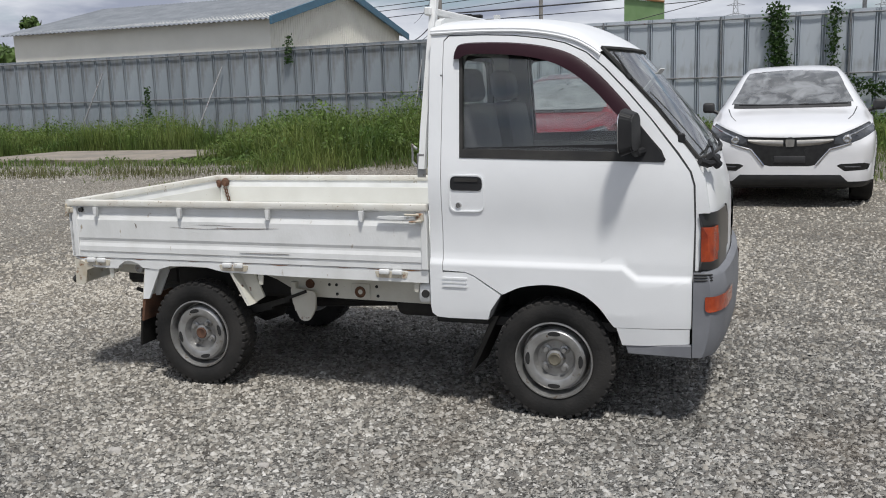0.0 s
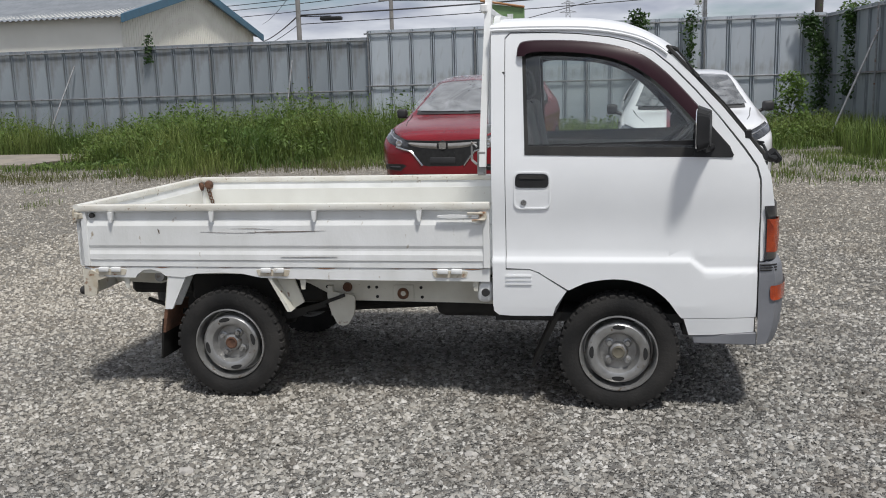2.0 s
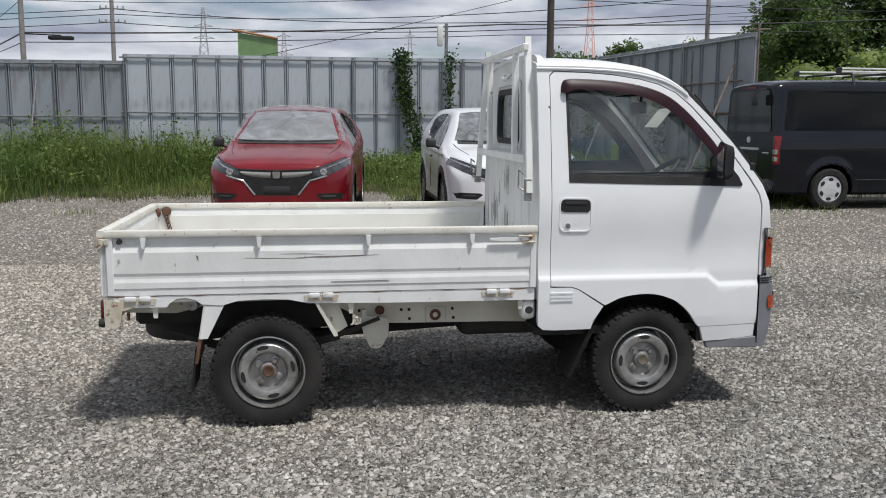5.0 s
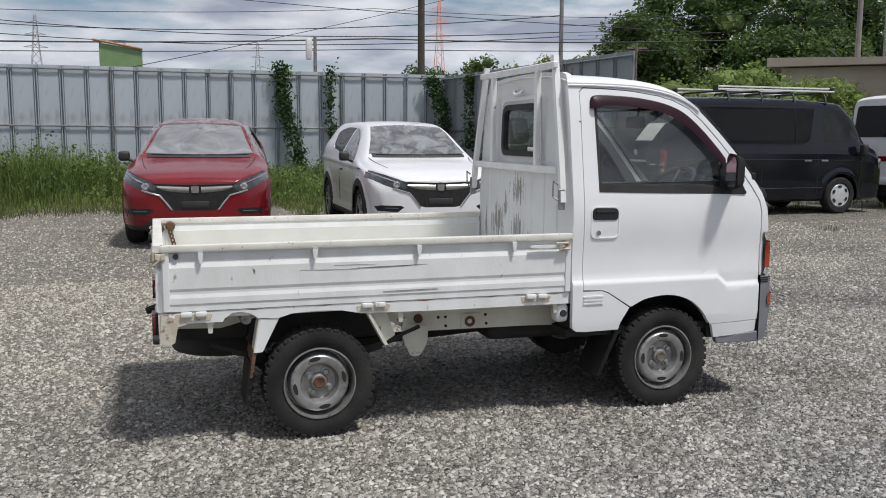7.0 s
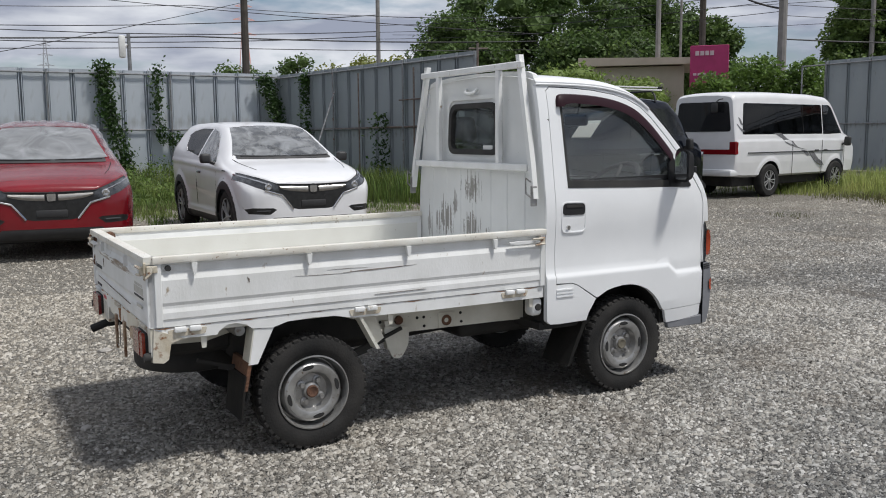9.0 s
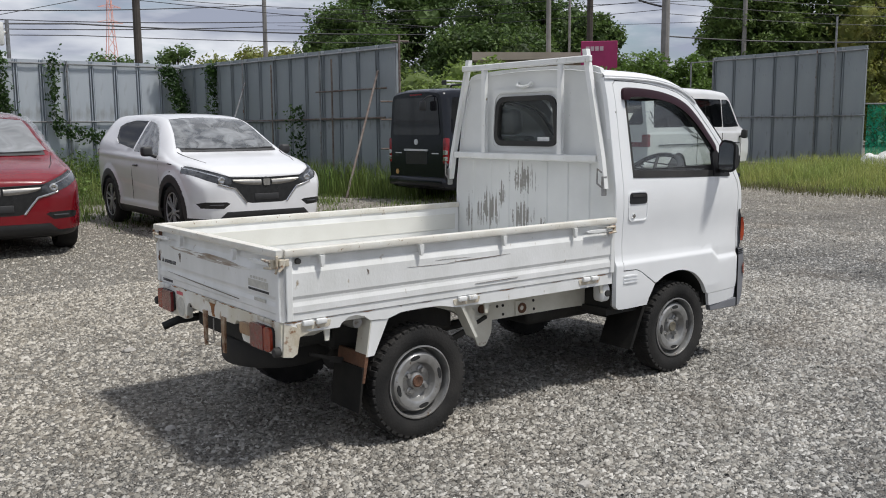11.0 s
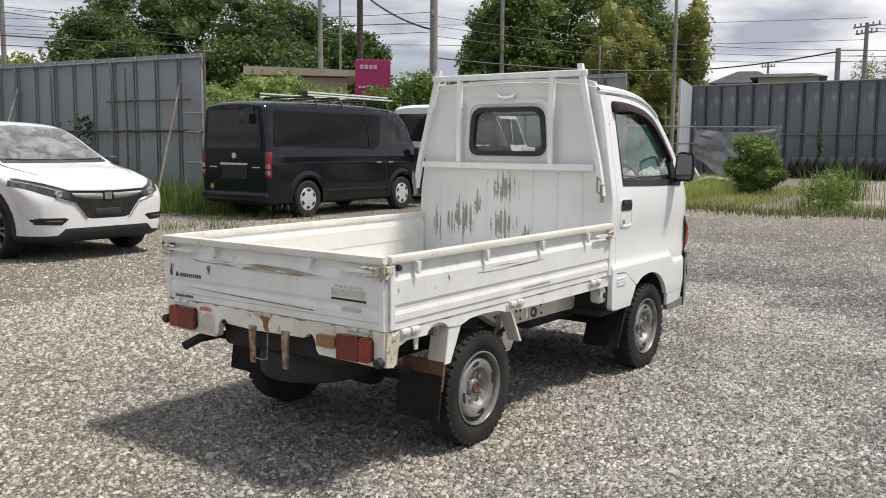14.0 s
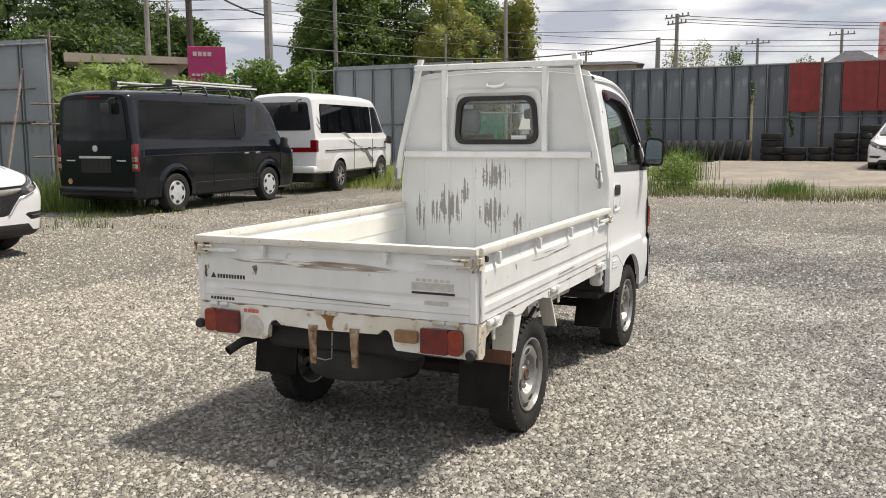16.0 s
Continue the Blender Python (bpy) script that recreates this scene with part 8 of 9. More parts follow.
def ivy(name, pts, n, w, seed, label):
    """Leaves that climb along a line of points."""
    g = np.random.default_rng(seed)
    line = np.array(spline(pts, 10))
    i = g.integers(0, len(line), n)
    C = line[i] + np.c_[g.normal(size=n) * w, -np.abs(g.normal(size=n)) * 0.06, g.normal(size=n) * 0.10]
    V, F = leaves(C, np.full(n, 0.055), g, 0.0)
    return tagged(from_arrays(name, V.tolist(), F.tolist(), M_IVY), label, "ivy", kind="stuff")


ivy("ivy", [(2.55, 21.9, 3.45), (2.6, 21.85, 2.6), (2.75, 21.8, 1.8), (3.0, 21.7, 0.8), (3.1, 21.6, 0.1)], 2600, 0.13, 1, "ivy climbing the steel fence")
ivy("ivy", [(4.0, 21.9, 3.4), (4.0, 21.9, 2.4), (4.1, 21.85, 1.5), (4.7, 21.85, 1.35), (5.3, 21.8, 1.2)], 900, 0.09, 2, "ivy climbing the steel fence")
ivy("ivy", [(7.1, 21.8, 3.15), (7.25, 21.75, 2.7), (7.4, 21.6, 2.0), (7.35, 21.5, 0.8)], 1500, 0.13, 3, "ivy filling the fence corner")
ivy("ivy", [(7.80, 20.2, 3.15), (7.8, 20.2, 2.6), (7.72, 20.0, 1.2)], 700, 0.10, 4, "ivy climbing the steel fence")
ivy("ivy", [(-12.6, 22.3, 3.4), (-12.65, 22.25, 2.7)], 160, 0.08, 5, "small plant growing over the fence top")
ivy("ivy", [(-18.4, 22.2, 1.9), (-18.4, 22.1, 0.4)], 260, 0.08, 6, "thin creeper on the fence")
ivy("ivy", [(8.4, 16.3, 1.9), (8.3, 16.2, 0.4)], 420, 0.2, 7, "creeper low on the side fence")
tree("shrub", 6.4, 20.2, 1.9, 0.6, M_LEAFLT, "pale green sapling in the fence corner", 1500, 0.05, 0.02, 0.1, 390, blobs=30, squash=1.3, core=0.0)

# red sheets over the upper half of the far fence
for y0, y1 in ((0.90, -0.18), (-0.93, -2.1), (-2.12, -3.3)):
    bm = bmesh.new()
    box(bm, 32.40, 32.43, y1, y0, 2.10, 3.90, 0.004)
    for k in range(1, 3):
        yy = y0 + (y1 - y0) * k / 3
        box(bm, 32.385, 32.402, yy - 0.03, yy + 0.03, 2.10, 3.90, 0.003)
    part("red_sheet", bm, M_RED, fence_right, "faded red painted sheet").matrix_parent_inverse = fence_right.matrix_world.inverted()

# ---- slabs and stored things by the far fence ----
M_CONC = mat("pale_concrete", (0.30, 0.26, 0.21), (0.20, 0.18, 0.155), 0.9, 0.9, bump=0.25, bscale=24, spots=(0.15, 0.13, 0.11), spot_scale=3.5, spot_lo=0.55, spot_hi=0.75)
bm = bmesh.new()
rows = []
for x in (19.9, 20.0, 22, 24, 26, 28, 30, 32.3):
    rows.append([(x + 0.12 * math.sin(y * 1.9) * (x < 21), y, float(ground_z(x, y)) + (0.05 if x > 19.95 else -0.02)) for y in np.linspace(-14, 3.2, 24)])
grid(bm, rows)
tagged(part("concrete_pad", bm, M_CONC), "pale worn concrete pad with dust", "pavement", kind="structure")
bm = bmesh.new()
edge = [(-17.9, 13.75), (-16.2, 13.55), (-15.1, 13.7), (-13.6, 13.5), (-12.4, 13.66), (-11.1, 13.6), (-11.25, 14.6), (-11.0, 15.8), (-11.4, 17.3), (-14, 17.4), (-17.8, 17.2)]
prism(bm, edge, "z", -0.05, 0.11)
bmesh.ops.bevel(bm, geom=bm.edges[:], offset=0.025, segments=2, affect="EDGES")
tagged(part("concrete_slab", bm, M_CONC), "broken concrete slab lying in the weeds", "slab")


def tyre_mesh(R, w):
    bm = bmesh.new()
    h = w / 2
    lathe(bm, [(R * 0.55, -h * 0.7), (R * 0.62, -h), (R * 0.88, -h), (R * 0.97, -h * 0.8), (R, -h * 0.4), (R, h * 0.4), (R * 0.97, h * 0.8), (R * 0.88, h), (R * 0.62, h), (R * 0.55, h * 0.7)], "z", 28, closed=True)
    return bm


first = part("old_tyre", tyre_mesh(0.40, 0.24), M_TYRE)
tagged(first, "worn black tyre stored along the fence", "tyre", "tyres along the far fence")
spots = []
for k in range(15):
    y = 6.9 - 0.33 * k
    spots.append(pose(31.75, y, float(ground_z(31.75, y)) + 0.42, 90, 0, 0) @ pose(0, 0, 0, 12 + 3 * math.sin(k * 2), 8, 0))
for y, n in ((1.35, 4), (0.55, 2), (-0.30, 2), (-1.15, 4), (-2.0, 5), (-2.9, 5)):
    for k in range(n):
        spots.append(pose(31.6 + 0.05 * math.sin(k * 3 + y), y, float(ground_z(31.6, y)) + 0.18 + 0.26 * k))
first.matrix_world = spots[0]
for m in spots[1:]:
    copy_thing(first, m)
M_YPIPE = mat("yellowed_pipe", (0.45, 0.40, 0.24), (0.34, 0.28, 0.14), 8, 0.6, spots=RUST, spot_scale=9, spot_lo=0.62, spot_hi=0.7)
bm = bmesh.new()
tube(bm, [(31.9, 2.15, 0.2), (31.95, 2.15, 2.75)], 0.045, 8)
tagged(part("standing_pipe", bm, M_YPIPE), "yellowed pipe standing against the fence", "pipe")
bm = bmesh.new()
tube(bm, [(32.2, -0.22, 0.2), (32.2, -0.22, 4.05)], 0.05, 8)
tagged(part("standing_pipe", bm, M_RUSTPIPE), "rusty pipe post against the red sheets", "pipe")
ivy("ivy", [(32.0, 2.2, 3.1), (31.95, 2.2, 2.5)], 120, 0.08, 61, "creeper on top of the pipe")
ivy("ivy", [(32.2, 6.2, 1.9), (32.2, 6.1, 1.2)], 160, 0.15, 62, "creeper on the far fence")
ivy("ivy", [(32.2, 0.9, 1.9), (32.2, 0.75, 1.3)], 120, 0.15, 63, "creeper on the far fence")

# green net, pipes and grey tarpaulin by the open end of the fence
M_NET = glass("green_net", (0.24, 0.72, 0.50), 0.04, 0.55)
n_, l_ = M_NET.node_tree.nodes, M_NET.node_tree.links
for nd in n_:
    if nd.type == "BSDF_DIFFUSE":
        nd.inputs["Color"].default_value = (0.035, 0.36, 0.21, 1)
M_TARP = mat("grey_tarpaulin", (0.17, 0.175, 0.19), (0.26, 0.265, 0.28), 3, 0.24, bump=0.9, bscale=4, coat=0.6)
gz = float(ground_z(25, 9))


def cloth(name, a, b, z0, z1, sag, material, label, cat, n=26, m=14, seed=0):
    bm = bmesh.new()
    a, b = Vector(a), Vector(b)
    d = (b - a).normalized()
    nv = Vector((-d.y, d.x, 0))
    rows = []
    for i in range(m):
        v = i / (m - 1)
        row = []
        for j in range(n):
            u = j / (n - 1)
            low = z0 + (sag * abs(u - 0.5) * 2 if sag else 0)
            z = z1 - 0.12 * math.sin(math.pi * u) * (1 if sag else 0.2) - (z1 - low) * v
            p = a + (b - a) * u + nv * (0.10 * noise.noise((u * 5, v * 2, seed)) + 0.05 * math.sin(u * 22 + seed) * v + (0.16 * noise.noise((u * 4 + v * 3, v * 6 - u * 2, seed)) if sag else 0))
            row.append((p.x, p.y, z))
        rows.append(row)
    grid(bm, rows)
    return tagged(part(name, bm, material), label, cat)


cloth("green_net", (25.1, 10.55, 0), (25.52, 9.62, 0), gz, gz + 1.95, 0, M_NET, "green netting hung on scaffold pipes", "net", seed=3)
cloth("grey_tarpaulin", (25.9, 8.45, 0), (24.6, 5.3, 0), gz + 0.12, gz + 1.85, 0.8, M_TARP, "grey plastic tarpaulin hung over a rail", "tarpaulin", seed=5)
for nm, pts in (("top", [(25.05, 10.6, gz + 1.95), (26.0, 8.5, gz + 1.92), (24.5, 5.2, gz + 1.85)]), ("mid", [(25.6, 9.4, gz + 1.35), (26.0, 8.3, gz + 1.36)]), ("low", [(25.5, 9.6, gz + 0.85), (26.0, 8.3, gz + 0.87)]), ("post", [(25.95, 8.5, gz), (25.95, 8.5, gz + 2.1)]), ("post", [(24.55, 5.3, gz), (24.55, 5.3, gz + 1.95)]), ("post", [(25.6, 9.4, gz), (25.6, 9.4, gz + 2.5)])):
    bm = bmesh.new()
    tube(bm, pts, 0.026, 7)
    tagged(part("scaffold_pipe", bm, M_PIPE), "galvanised scaffold pipe holding the netting", "pipe", "scaffold pipes")
M_BAG = mat("white_plastic", (0.72, 0.72, 0.70), (0.58, 0.58, 0.56), 5, 0.5, bump=0.3, bscale=9)
for k, (x, y, r, h) in enumerate(((24.2, 9.3, 0.38, 0.42), (24.4, 8.75, 0.45, 0.55), (23.9, 9.7, 0.3, 0.3))):
    bm = bmesh.new()
    bmesh.ops.create_icosphere(bm, subdivisions=3, radius=1)
    for v in bm.verts:
        q = 1 + 0.28 * noise.noise(v.co * 2.1 + Vector((k, 0, 0)))
        v.co = Vector((x + v.co.x * r * q, y + v.co.y * r * q, max(gz - 0.1, gz + 0.15 + v.co.z * h * q)))
    tagged(part("white_sack", bm, M_BAG), "crumpled white plastic sack in the grass", "sack", "sacks by the net")
bm = bmesh.new()
box(bm, 23.6, 23.95, 8.45, 8.85, gz, gz + 0.36, 0.03, seg=2)
box(bm, 23.58, 23.6, 8.5, 8.8, gz + 0.06, gz + 0.3, 0.004)
tagged(part("white_box", bm, M_BAG), "white plastic appliance box in the grass", "box")
bm = bmesh.new()
box(bm, 23.7, 24.3, 7.75, 8.35, gz, gz + 0.30, 0.05, seg=2)
tagged(part("grey_crate", bm, M_PIPE), "grey metal scrap crate beside the sacks", "crate")
bm = bmesh.new()
tube(bm, [(23.8, 7.7, gz + 0.12), (23.9, 7.2, gz + 0.3), (24.1, 6.7, gz + 0.25), (24.2, 6.4, gz + 0.1)], 0.05, 7)
tube(bm, [(24.3, 8.3, gz + 0.5), (24.4, 7.9, gz + 0.62), (24.4, 7.7, gz + 0.3)], 0.05, 7)
tagged(part("bent_pipe", bm, M_BAG), "bent white pipe lying on the verge", "pipe")

# ---- shed beyond the back fence ----
M_SHEDWALL = mat("cream_siding", (0.80, 0.785, 0.71), (0.74, 0.725, 0.65), 1.0, 0.6, bump=0.02)
M_SHEDROOF = mat("grey_slate_roof", (0.17, 0.185, 0.205), (0.23, 0.245, 0.265), 1.4, 0.7, bump=0.05, bscale=10, spec=0.15)
M_BLUE = mat("blue_fascia", (0.06, 0.15, 0.22), (0.05, 0.12, 0.18), 3, 0.5)
shed = thing("shed", pose(-17.2, 35.5, 0, 0, 0, 0), "long cream shed with grey corrugated roof and blue fascia", "building")
EAVE, APEX, HALF, LEN = 4.85, 6.45, 6.75, 13.8
bm = bmesh.new()
n = 58
for s in (-1, 1):
    rows = []
    for v in np.linspace(0, 1, 4):
        rows.append([(0.35 - (LEN + 0.7) * k / (n * 2), s * (HALF + 0.45) * (1 - v), EAVE - 0.12 + (APEX - EAVE + 0.17) * v + 0.035 * math.cos(math.pi * k)) for k in range(n * 2 + 1)])
    grid(bm, rows)
part("roof", bm, M_SHEDROOF, shed, "corrugated grey roof sheets")
bm = bmesh.new()
prism(bm, [(-HALF, 0), (HALF, 0), (HALF, EAVE), (0, APEX), (-HALF, EAVE)], "x", -LEN, 0)
part("wall", bm, M_SHEDWALL, shed, "cream ribbed metal siding")
for k in range(67):
    y = -HALF + 0.1 + k * 0.2
    bm = bmesh.new()
    z1 = APEX - abs(y) / HALF * (APEX - EAVE) - 0.02
    box(bm, 0.0, 0.018, y, y + 0.05, 2.6, z1)
    part("siding_rib", bm, M_SHEDWALL, shed)
for s in (-1, 1):
    bm = bmesh.new()
    prism(bm, [(s * (HALF + 0.5), EAVE - 0.35), (s * (HALF + 0.5), EAVE - 0.03), (0, APEX + 0.14), (0, APEX - 0.20)], "x", 0.30, 0.40)
    part("fascia", bm, M_BLUE, shed)

# ---- beige building, signs ----
M_BEIGE = mat("stained_beige_wall", (0.48, 0.43, 0.35), (0.38, 0.34, 0.27), 0.8, 0.8, bump=0.05)
M_BROWNROOF = mat("brown_roof", (0.36, 0.31, 0.255), (0.44, 0.38, 0.32), 1.0, 0.8, spec=0.2)
b = thing("low_building", pose(26.4, 32.6, 0, 0, 0, -44), "low beige building with brown roof edge", "building")
bm = bmesh.new()
box(bm, 1.2, 5.7, 0, 6, 0, 4.75)
part("wall", bm, M_BEIGE, b)
bm = bmesh.new()
prism(bm, [(0.6, 4.80), (6.3, 4.80), (6.3, 5.10), (0.6, 5.22)], "y", -0.5, 6.5)
part("roof", bm, M_BROWNROOF, b)
M_PINK = mat("magenta_sign", (0.36, 0.02, 0.12), (0.30, 0.018, 0.10), 3, 0.5)
M_SIGNTXT = mat("pale_sign_lettering", (0.55, 0.42, 0.46), (0.5, 0.38, 0.42), 5, 0.6)
sg = thing("roadside_sign", pose(29.7, 26.2, 0, 0, 0, -47), "magenta roadside sign on two posts", "sign")
bm = bmesh.new()
box(bm, -0.85, 0.85, -0.3, 0.3, 2.7, 5.45, 0.02)
part("sign_box", bm, M_PINK, sg)
for k, (x0, x1, z0, z1) in enumerate(((-0.62, -0.45, 5.0, 5.2), (-0.40, -0.23, 5.0, 5.2), (-0.18, -0.02, 5.0, 5.2), (0.03, 0.2, 5.0, 5.2), (-0.70, -0.55, 4.1, 4.2), (-0.5, -0.35, 4.1, 4.2), (-0.3, -0.15, 4.1, 4.2), (-0.1, 0.05, 4.1, 4.2), (0.1, 0.25, 4.1, 4.2))):
    bm = bmesh.new()
    box(bm, x0, x1, -0.32, -0.30, z0, z1)
    part("lettering_bar", bm, M_SIGNTXT, sg)
for x in (-0.5, 0.5):
    bm = bmesh.new()
    tube(bm, [(x, 0, -0.2), (x, 0, 2.72)], 0.08, 8)
    part("post", bm, M_PIPE, sg)
M_GREEN = mat("green_board", (0.16, 0.27, 0.11), (0.20, 0.31, 0.14), 3, 0.6)
gb = thing("green_board", pose(-2.2, 30.6, 0, 0, 0, -8), "green painted board on a frame behind the fence", "sign")
bm = bmesh.new()
prism(bm, [(-0.75, 2.6), (0.75, 2.6), (0.75, 4.55), (-0.75, 4.80)], "y", -0.05, 0.05)
part("board", bm, M_GREEN, gb)
bm = bmesh.new()
tube(bm, [(-0.95, -0.1, 4.90), (0.78, -0.1, 4.58)], 0.045, 6)
part("edge_strip", bm, mat("orange_edge", (0.40, 0.20, 0.08), (0.3, 0.15, 0.06), 6, 0.6), gb)
for x in (-0.6, 0.6):
    bm = bmesh.new()
    tube(bm, [(x, 0.08, -0.2), (x, 0.08, 2.7)], 0.05, 7)
    part("post", bm, M_PIPE, gb)
# far houses behind the right fence
M_TILE = mat("dark_roof_tile", (0.07, 0.07, 0.08), (0.11, 0.11, 0.12), 2, 0.75, spec=0.1)


def house(x, y, w, d, h, ridge, rz, wall, label, hip=0.35):
    o = thing("house", pose(x, y, 0, 0, 0, rz), label, "house")
    bm = bmesh.new()
    box(bm, -w / 2, w / 2, -d / 2, d / 2, 0, h)
    part("wall", bm, wall, o)
    bm = bmesh.new()
    e = 0.5
    lo = [bm.verts.new(p) for p in ((-w / 2 - e, -d / 2 - e, h - 0.1), (w / 2 + e, -d / 2 - e, h - 0.1), (w / 2 + e, d / 2 + e, h - 0.1), (-w / 2 - e, d / 2 + e, h - 0.1))]
    up = [bm.verts.new(p) for p in ((-w / 2 * hip, 0, ridge), (w / 2 * hip, 0, ridge))]
    for f in ((lo[0], lo[1], up[1], up[0]), (lo[2], lo[3], up[0], up[1]), (lo[1], lo[2], up[1]), (lo[3], lo[0], up[0]), lo[::-1]):
        bm.faces.new(f)
    part("roof", bm, M_TILE, o)
    for k in (-1, 1):
        bm = bmesh.new()
        box(bm, k * w * 0.25 - 0.7, k * w * 0.25 + 0.7, -d / 2 - 0.03, -d / 2 + 0.02, h - 1.5, h - 0.5)
        part("window", bm, M_GRILLE, o)
    return o


house(57.0, 17.2, 3.6, 3.6, 5.6, 6.4, 105, M_SHEDWALL, "small house with dark hipped tile roof")
house(54.5, 13.8, 3.4, 3.4, 5.7, 5.95, 105, M_BEIGE, "flat-roofed beige house behind the fence", 0.8)
house(66, -0.4, 2.6, 3.2, 6.1, 6.9, 95, M_BEIGE, "old house with dark tile roof")
bm = bmesh.new()
box(bm, 54.9, 55.1, -4.2, -2.0, 5.2, 7.6, 0.02)
rs = tagged(part("shop_sign", bm, mat("red_white_sign", (0.5, 0.06, 0.05), (0.62, 0.58, 0.56), 2.0, 0.5)), "red and white shop sign on a tall pole", "sign")
bm = bmesh.new()
tube(bm, [(55.2, -3, 0), (55.2, -3, 5.3)], 0.12, 8)
part("pole", bm, M_PIPE, rs)

# ---- poles, wires and pylons ----
M_CPOLE = mat("concrete_pole", (0.26, 0.25, 0.24), (0.20, 0.19, 0.18), 3, 0.8, bump=0.05)
M_WPOLE = mat("dark_wooden_pole", (0.05, 0.042, 0.036), (0.075, 0.065, 0.055), 5, 0.85, bump=0.1)
M_WIRE = mat("black_cable", (0.02, 0.02, 0.022), None, 5, 0.6)


def pole(x, y, h, r, material, label, arms=()):
    o = thing("utility_pole", pose(x, y, 0), label, "utility pole")
    bm = bmesh.new()
    tube(bm, [(0, 0, -0.3), (0, 0, h)], r, 10, radii=[r, r * 0.75])
    part("pole", bm, material, o)
    for z, w, ang in arms:
        bm = bmesh.new()
        c, s = math.cos(math.radians(ang)), math.sin(math.radians(ang))
        tube(bm, [(-w * c, -w * s, z), (w * c, w * s, z)], 0.05, 6)
        for t in (-0.9, -0.45, 0.45, 0.9):
            tube(bm, [(t * w * c, t * w * s, z), (t * w * c, t * w * s, z + 0.22)], 0.05, 6)
        part("crossarm", bm, M_CPOLE, o)
    return o


pole(-12.4, 36.0, 9.5, 0.13, M_CPOLE, "concrete utility pole behind the shed")
pole(-15.5, 67.0, 12, 0.19, M_CPOLE, "concrete utility pole with crossarms", ((8.8, 1.0, 10), (9.8, 0.9, 10)))
pole(9.0, 29.8, 11, 0.16, M_WPOLE, "dark wooden utility pole by the fence corner")
pole(25.0, 52.0, 13, 0.17, M_CPOLE, "concrete utility pole beyond the fence")
pole(30.3, 30.3, 11, 0.15, M_CPOLE, "concrete utility pole beside the road")
pole(33.0, 30.0, 12, 0.20, M_WPOLE, "thick dark utility pole beside the road")
pole(32.1, 30.6, 10, 0.08, M_CPOLE, "thin steel pole beside the road")
pole(34.0, 25.8, 12, 0.24, M_CPOLE, "thick concrete utility pole with cable arm", ((8.0, 0.7, 30),))
pole(43.0, 27.5, 12, 0.15, M_CPOLE, "slim concrete utility pole")
pole(45.0, 17.3, 12, 0.12, M_CPOLE, "slim concrete utility pole")
pole(56.0, 9.8, 8.9, 0.16, M_CPOLE, "utility pole with crossarms beyond the fence", ((8.7, 1.0, 60), (8.3, 0.8, 60)))
pole(40.5, 7.6, 5.9, 0.15, M_CPOLE, "short concrete pole with cable clamps")
pole(76.0, 7.1, 9.0, 0.15, M_CPOLE, "distant utility pole with crossarms", ((8.6, 1.0, 80),))
pole(76.0, 0.7, 9.4, 0.15, M_CPOLE, "distant utility pole with crossarms", ((9.0, 1.0, 80),))
pole(75.0, 21.5, 8.6, 0.12, M_CPOLE, "distant utility pole with crossarms", ((8.2, 0.6, 80),))
lamp = pole(5.6, 34.8, 5.72, 0.10, M_PIPE, "grey steel pole with a box-shaped lamp")
bm = bmesh.new()
box(bm, -0.40, -0.14, -0.13, 0.13, 4.75, 5.65, 0.06, seg=2)
tube(bm, [(-0.2, 0, 5.2), (0, 0, 5.3)], 0.05, 6)
part("lamp_box", bm, M_BAG, lamp)
bm = bmesh.new()
box(bm, -11.3, -10.3, 35.7, 36.1, 4.86, 5.02, 0.05, seg=2)
tube(bm, [(-12.4, 36.0, 5.1), (-10.8, 35.9, 5.05)], 0.025, 6)
tagged(part("street_lamp_head", bm, M_BLACKPL), "dark flat street lamp head on an arm", "street lamp")


def wire(a, b, sag, r=0.022, label="black overhead cable between poles"):
    bm = bmesh.new()
    a, b = Vector(a), Vector(b)
    tube(bm, [a.lerp(b, t) - Vector((0, 0, sag * 4 * t * (1 - t))) for t in np.linspace(0, 1, 17)], r, 5)
    tagged(part("overhead_cable", bm, M_WIRE), label, "cable", "overhead cables")


for za, zb, sag, r in ((5.15, 6.1, 0.15, 0.035), (4.75, 5.6, 0.1, 0.02), (6.5, 7.5, 0.25, 0.015)):
    wire((-12.4, 36, za), (9.0, 38, zb), sag, r)
    wire((9.0, 38, zb), (30.3, 40.3, zb + 0.9), sag, r)
    wire((-26, 66, za + 0.8), (-12.4, 36, za), sag, r)
for za, zb in ((9.8, 8.5), (8.8, 8.2), (9.4, 9.6)):
    wire((-15.5, 67, za), (25, 52, zb), 0.8, 0.03)
    wire((-70, 75, za), (-15.5, 67, za), 0.8, 0.03)
wire((-14, 50, 10.5), (20, 26, 5.5), 0.4, 0.015)
wire((-2, 24, 3.4), (14, 38, 8.5), 0.1, 0.012)
for k in range(3):
    wire((25, 52, 8.0 + 0.45 * k), (34.0, 25.8, 7.2 + 0.5 * k), 0.3, 0.016)
    wire((34.0, 25.8, 7.0 + 0.5 * k), (56, 9.8, 6.6 + 0.35 * k), 0.5, 0.016)
for k in range(3):
    wire((56, 9.8, 8.4 + 0.2 * k), (70, -30, 8.6 + 0.2 * k), 0.9, 0.02)
    wire((40.5, 7.6, 5.3 + 0.25 * k), (44, -30, 5.6 + 0.2 * k), 0.6, 0.015)
wire((45, 17.3, 5.6), (40.5, 7.6, 5.75), 0.15, 0.035)
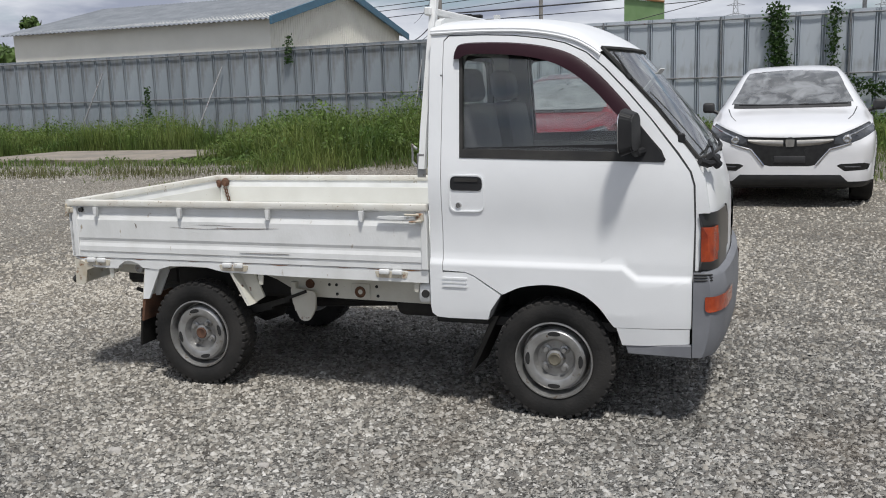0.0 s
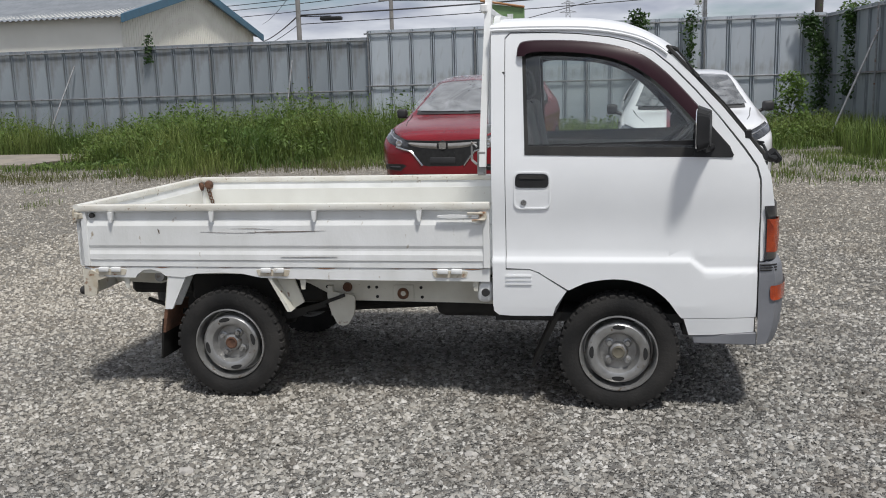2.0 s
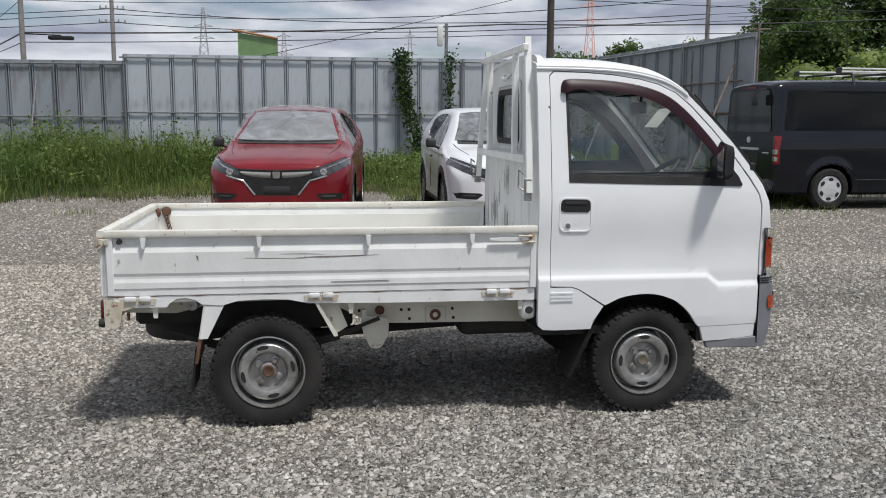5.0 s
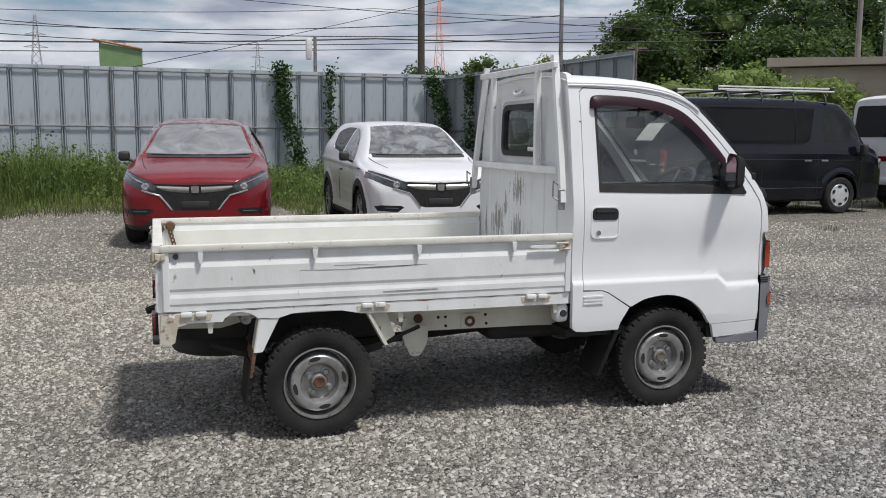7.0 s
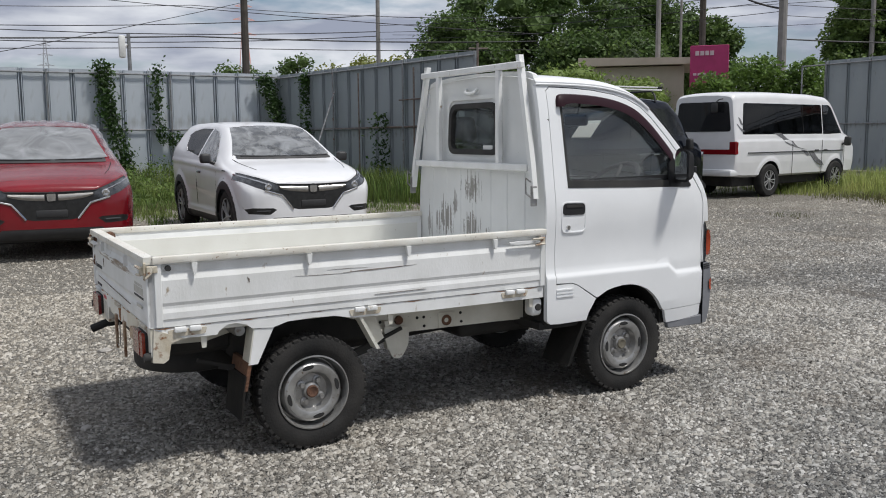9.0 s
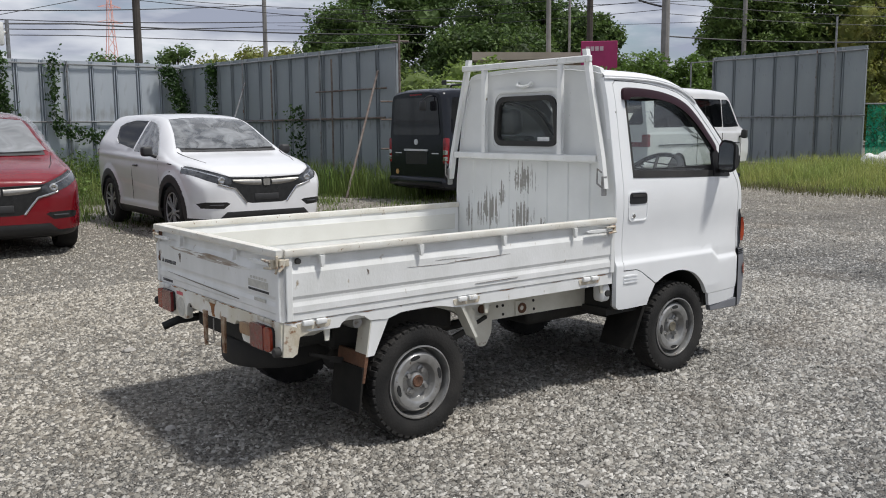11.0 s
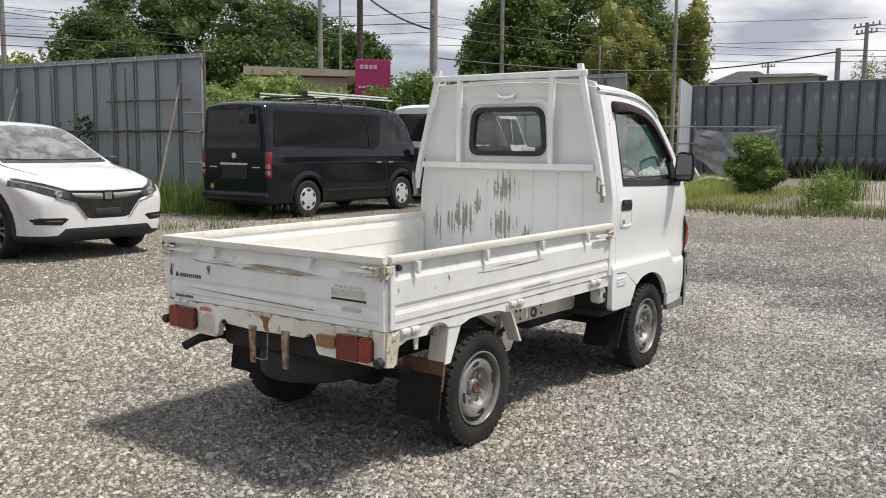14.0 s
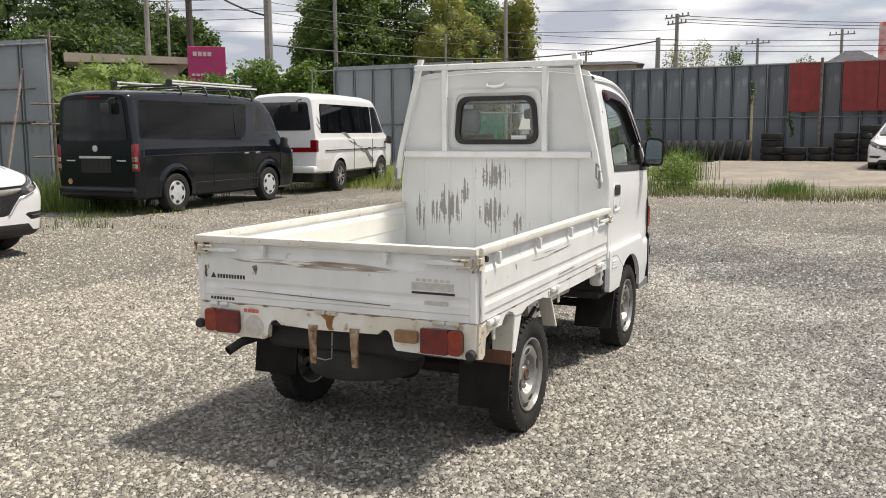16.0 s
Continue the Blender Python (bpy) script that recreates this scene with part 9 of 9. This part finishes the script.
wire((34, 25.8, 5.9), (45, 17.3, 5.6), 0.2, 0.035)
wire((33, 30, 9.5), (34, 25.8, 7.3), 0.3, 0.05)
for z in (6.3, 7.6):
    wire((56, 9.8, z + 1.6), (30, 60, z + 3), 0.7, 0.016)


def pylon(x, y, h, w, c, label):
    o = thing("pylon", pose(x, y, 0), label, "pylon")
    bm = bmesh.new()
    for sx in (-1, 1):
        for sy in (-1, 1):
            tube(bm, [(sx * w, sy * w, 0), (sx * w * 0.28, sy * w * 0.28, h * 0.7), (sx * 0.3, sy * 0.3, h)], 0.12, 4)
    for k in range(14):
        z0, z1 = h * k / 14, h * (k + 1) / 14
        f = lambda z: w * (1 - 0.72 * min(1, z / (h * 0.7))) if z < h * 0.7 else 0.3 + (w * 0.28 - 0.3) * (h - z) / (h * 0.3)
        for s in (-1, 1):
            tube(bm, [(-f(z0) * s, -f(z0), z0), (f(z1) * s, -f(z1), z1)], 0.10, 4)
    part("lattice", bm, c, o)
    for z, aw in ((0.74, 3.4 / w), (0.84, 3.0 / w), (0.93, 2.4 / w)):
        bm = bmesh.new()
        tube(bm, [(-w * aw, 0, h * z), (0, 0, h * z + 0.8), (w * aw, 0, h * z)], 0.14, 4)
        tube(bm, [(-w * aw, 0, h * z), (w * aw, 0, h * z)], 0.12, 4)
        part("pylon_arm", bm, c, o)
    return o


M_PYGREY = mat("grey_lattice_steel", (0.28, 0.29, 0.31), None, 3, 0.6)
M_PYRED = mat("red_white_lattice_steel", (0.62, 0.20, 0.16), (0.66, 0.5, 0.47), 0.12, 0.6)
pylon(-37.5, 293, 37, 3.6, M_PYGREY, "grey lattice pylon far beyond the yard")
pylon(40, 420, 44, 4.0, M_PYGREY, "distant grey lattice pylon")
pylon(-14, 330, 34, 3.5, M_PYGREY, "distant grey lattice pylon")
pylon(74, 244, 40, 2.6, M_PYRED, "red and white lattice pylon in the distance")

# ---- loose gravel ----
def gravel(name, regions, seed):
    """Angular chips with a ridge, six facets each, scattered over rectangles (x0, x1, y0, y1, count, smallest, largest)."""
    rng = np.random.default_rng(seed)
    base = np.array([(1, 0.8, -0.4), (-1, 0.8, -0.4), (-1, -0.8, -0.4), (1, -0.8, -0.4), (0.5, 0.15, 0.6), (-0.5, -0.15, 0.6)], float)
    tri = np.array([(0, 1, 5), (0, 5, 4), (2, 3, 4), (2, 4, 5), (3, 0, 4), (1, 2, 5)])
    V, F, off = [], [], 0
    for x0, x1, y0, y1, n, lo, hi in regions:
        c = np.c_[rng.uniform(x0, x1, n), rng.uniform(y0, y1, n)]
        s = lo + (hi - lo) * rng.random(n) ** 2.0
        ang = rng.uniform(0, 2 * math.pi, n)
        v = base[None] * (1 + rng.uniform(-0.3, 0.25, (n, 6, 1))) + rng.normal(size=(n, 6, 3)) * 0.19
        v *= s[:, None, None] * np.stack([np.ones(n), rng.uniform(0.6, 1.0, n), rng.uniform(0.65, 1.15, n)], 1)[:, None]
        ca, sa = np.cos(ang)[:, None], np.sin(ang)[:, None]
        x, y = v[..., 0] * ca - v[..., 1] * sa, v[..., 0] * sa + v[..., 1] * ca
        z = v[..., 2] + (s * 0.10)[:, None] + ground_z(c[:, 0], c[:, 1])[:, None]
        V.append(np.stack([x + c[:, :1], y + c[:, 1:], z], 2).reshape(-1, 3))
        F.append((tri[None] + (np.arange(n) * 6)[:, None, None] + off).reshape(-1, 3))
        off += n * 6
    V, F = np.concatenate(V), np.concatenate(F)
    me = bpy.data.meshes.new(name)
    me.vertices.add(len(V))
    me.vertices.foreach_set("co", V.astype(np.float32).ravel())
    me.loops.add(len(F) * 3)
    me.loops.foreach_set("vertex_index", F.astype(np.int32).ravel())
    me.polygons.add(len(F))
    me.polygons.foreach_set("loop_start", np.arange(0, len(F) * 3, 3, dtype=np.int32))
    me.update(calc_edges=True)
    me.materials.append(M_STONE)
    return tagged(new(name, me), "loose grey crushed stones covering the yard", "gravel", kind="stuff")


gravel("gravel", [(-2.8, 4.6, -3.1, -0.5, 76000, 0.0050, 0.0158), (-3.0, 5.6, -0.5, 1.4, 38000, 0.0058, 0.0168), (-4.2, -2.8, -2.0, 1.4, 5000, 0.007, 0.018), (-3.2, 2.6, 1.4, 4.6, 30000, 0.0070, 0.0185), (2.6, 9.5, 1.4, 4.6, 20000, 0.0075, 0.017), (-4.2, -3.2, 1.4, 4.6, 2000, 0.009, 0.022), (4.6, 9.5, -3.5, 1.4, 22000, 0.0068, 0.0165),
                  (-10, -4.2, -1.5, 9.5, 17000, 0.0085, 0.018), (-4.2, 9.5, 4.6, 10.5, 26000, 0.0085, 0.018), (9.5, 16, -4, 8.5, 13000, 0.009, 0.019), (-15, -4.2, 9.5, 12.6, 5000, 0.010, 0.020), (-4.2, 9.5, 10.5, 14.5, 7000, 0.010, 0.020), (-15, -10, 4, 9.5, 3000, 0.011, 0.028)], 77)
for k, (x, y, s) in enumerate(((-1.5, -1.3, 0.06), (0.2, -1.55, 0.035), (1.3, -1.25, 0.03), (3.6, -0.9, 0.035), (-0.55, 1.9, 0.045), (-1.75, -1.05, 0.03), (-0.9, 0.2, 0.03), (0.9, -1.5, 0.028), (2.4, -1.6, 0.03), (0.5, -2.0, 0.022), (1.7, -1.9, 0.026), (-0.4, -1.8, 0.024), (2.9, -2.2, 0.024), (-1.9, -0.2, 0.028), (-2.4, 0.6, 0.03), (-2.0, 1.6, 0.026), (3.3, 1.2, 0.03), (4.4, 0.3, 0.034), (4.9, 2.2, 0.03), (-1.1, -2.1, 0.02))):
    bm = bmesh.new()
    bmesh.ops.create_icosphere(bm, subdivisions=2, radius=1)
    for v in bm.verts:
        q = 1 + 0.35 * noise.noise(v.co * 1.3 + Vector((k * 3.1, 0, 0)))
        v.co = Vector((x + v.co.x * s * q, y + v.co.y * s * 0.7 * q, s * 0.2 + v.co.z * s * 0.45 * q))
    tagged(part("loose_stone", bm, mat("pale_stone", (0.42, 0.40, 0.37), (0.30, 0.28, 0.26), 20, 0.85, bump=0.2) if k == 0 else bpy.data.materials["pale_stone"], crease=20), "larger pale stone lying on the gravel", "stone", "larger stones")
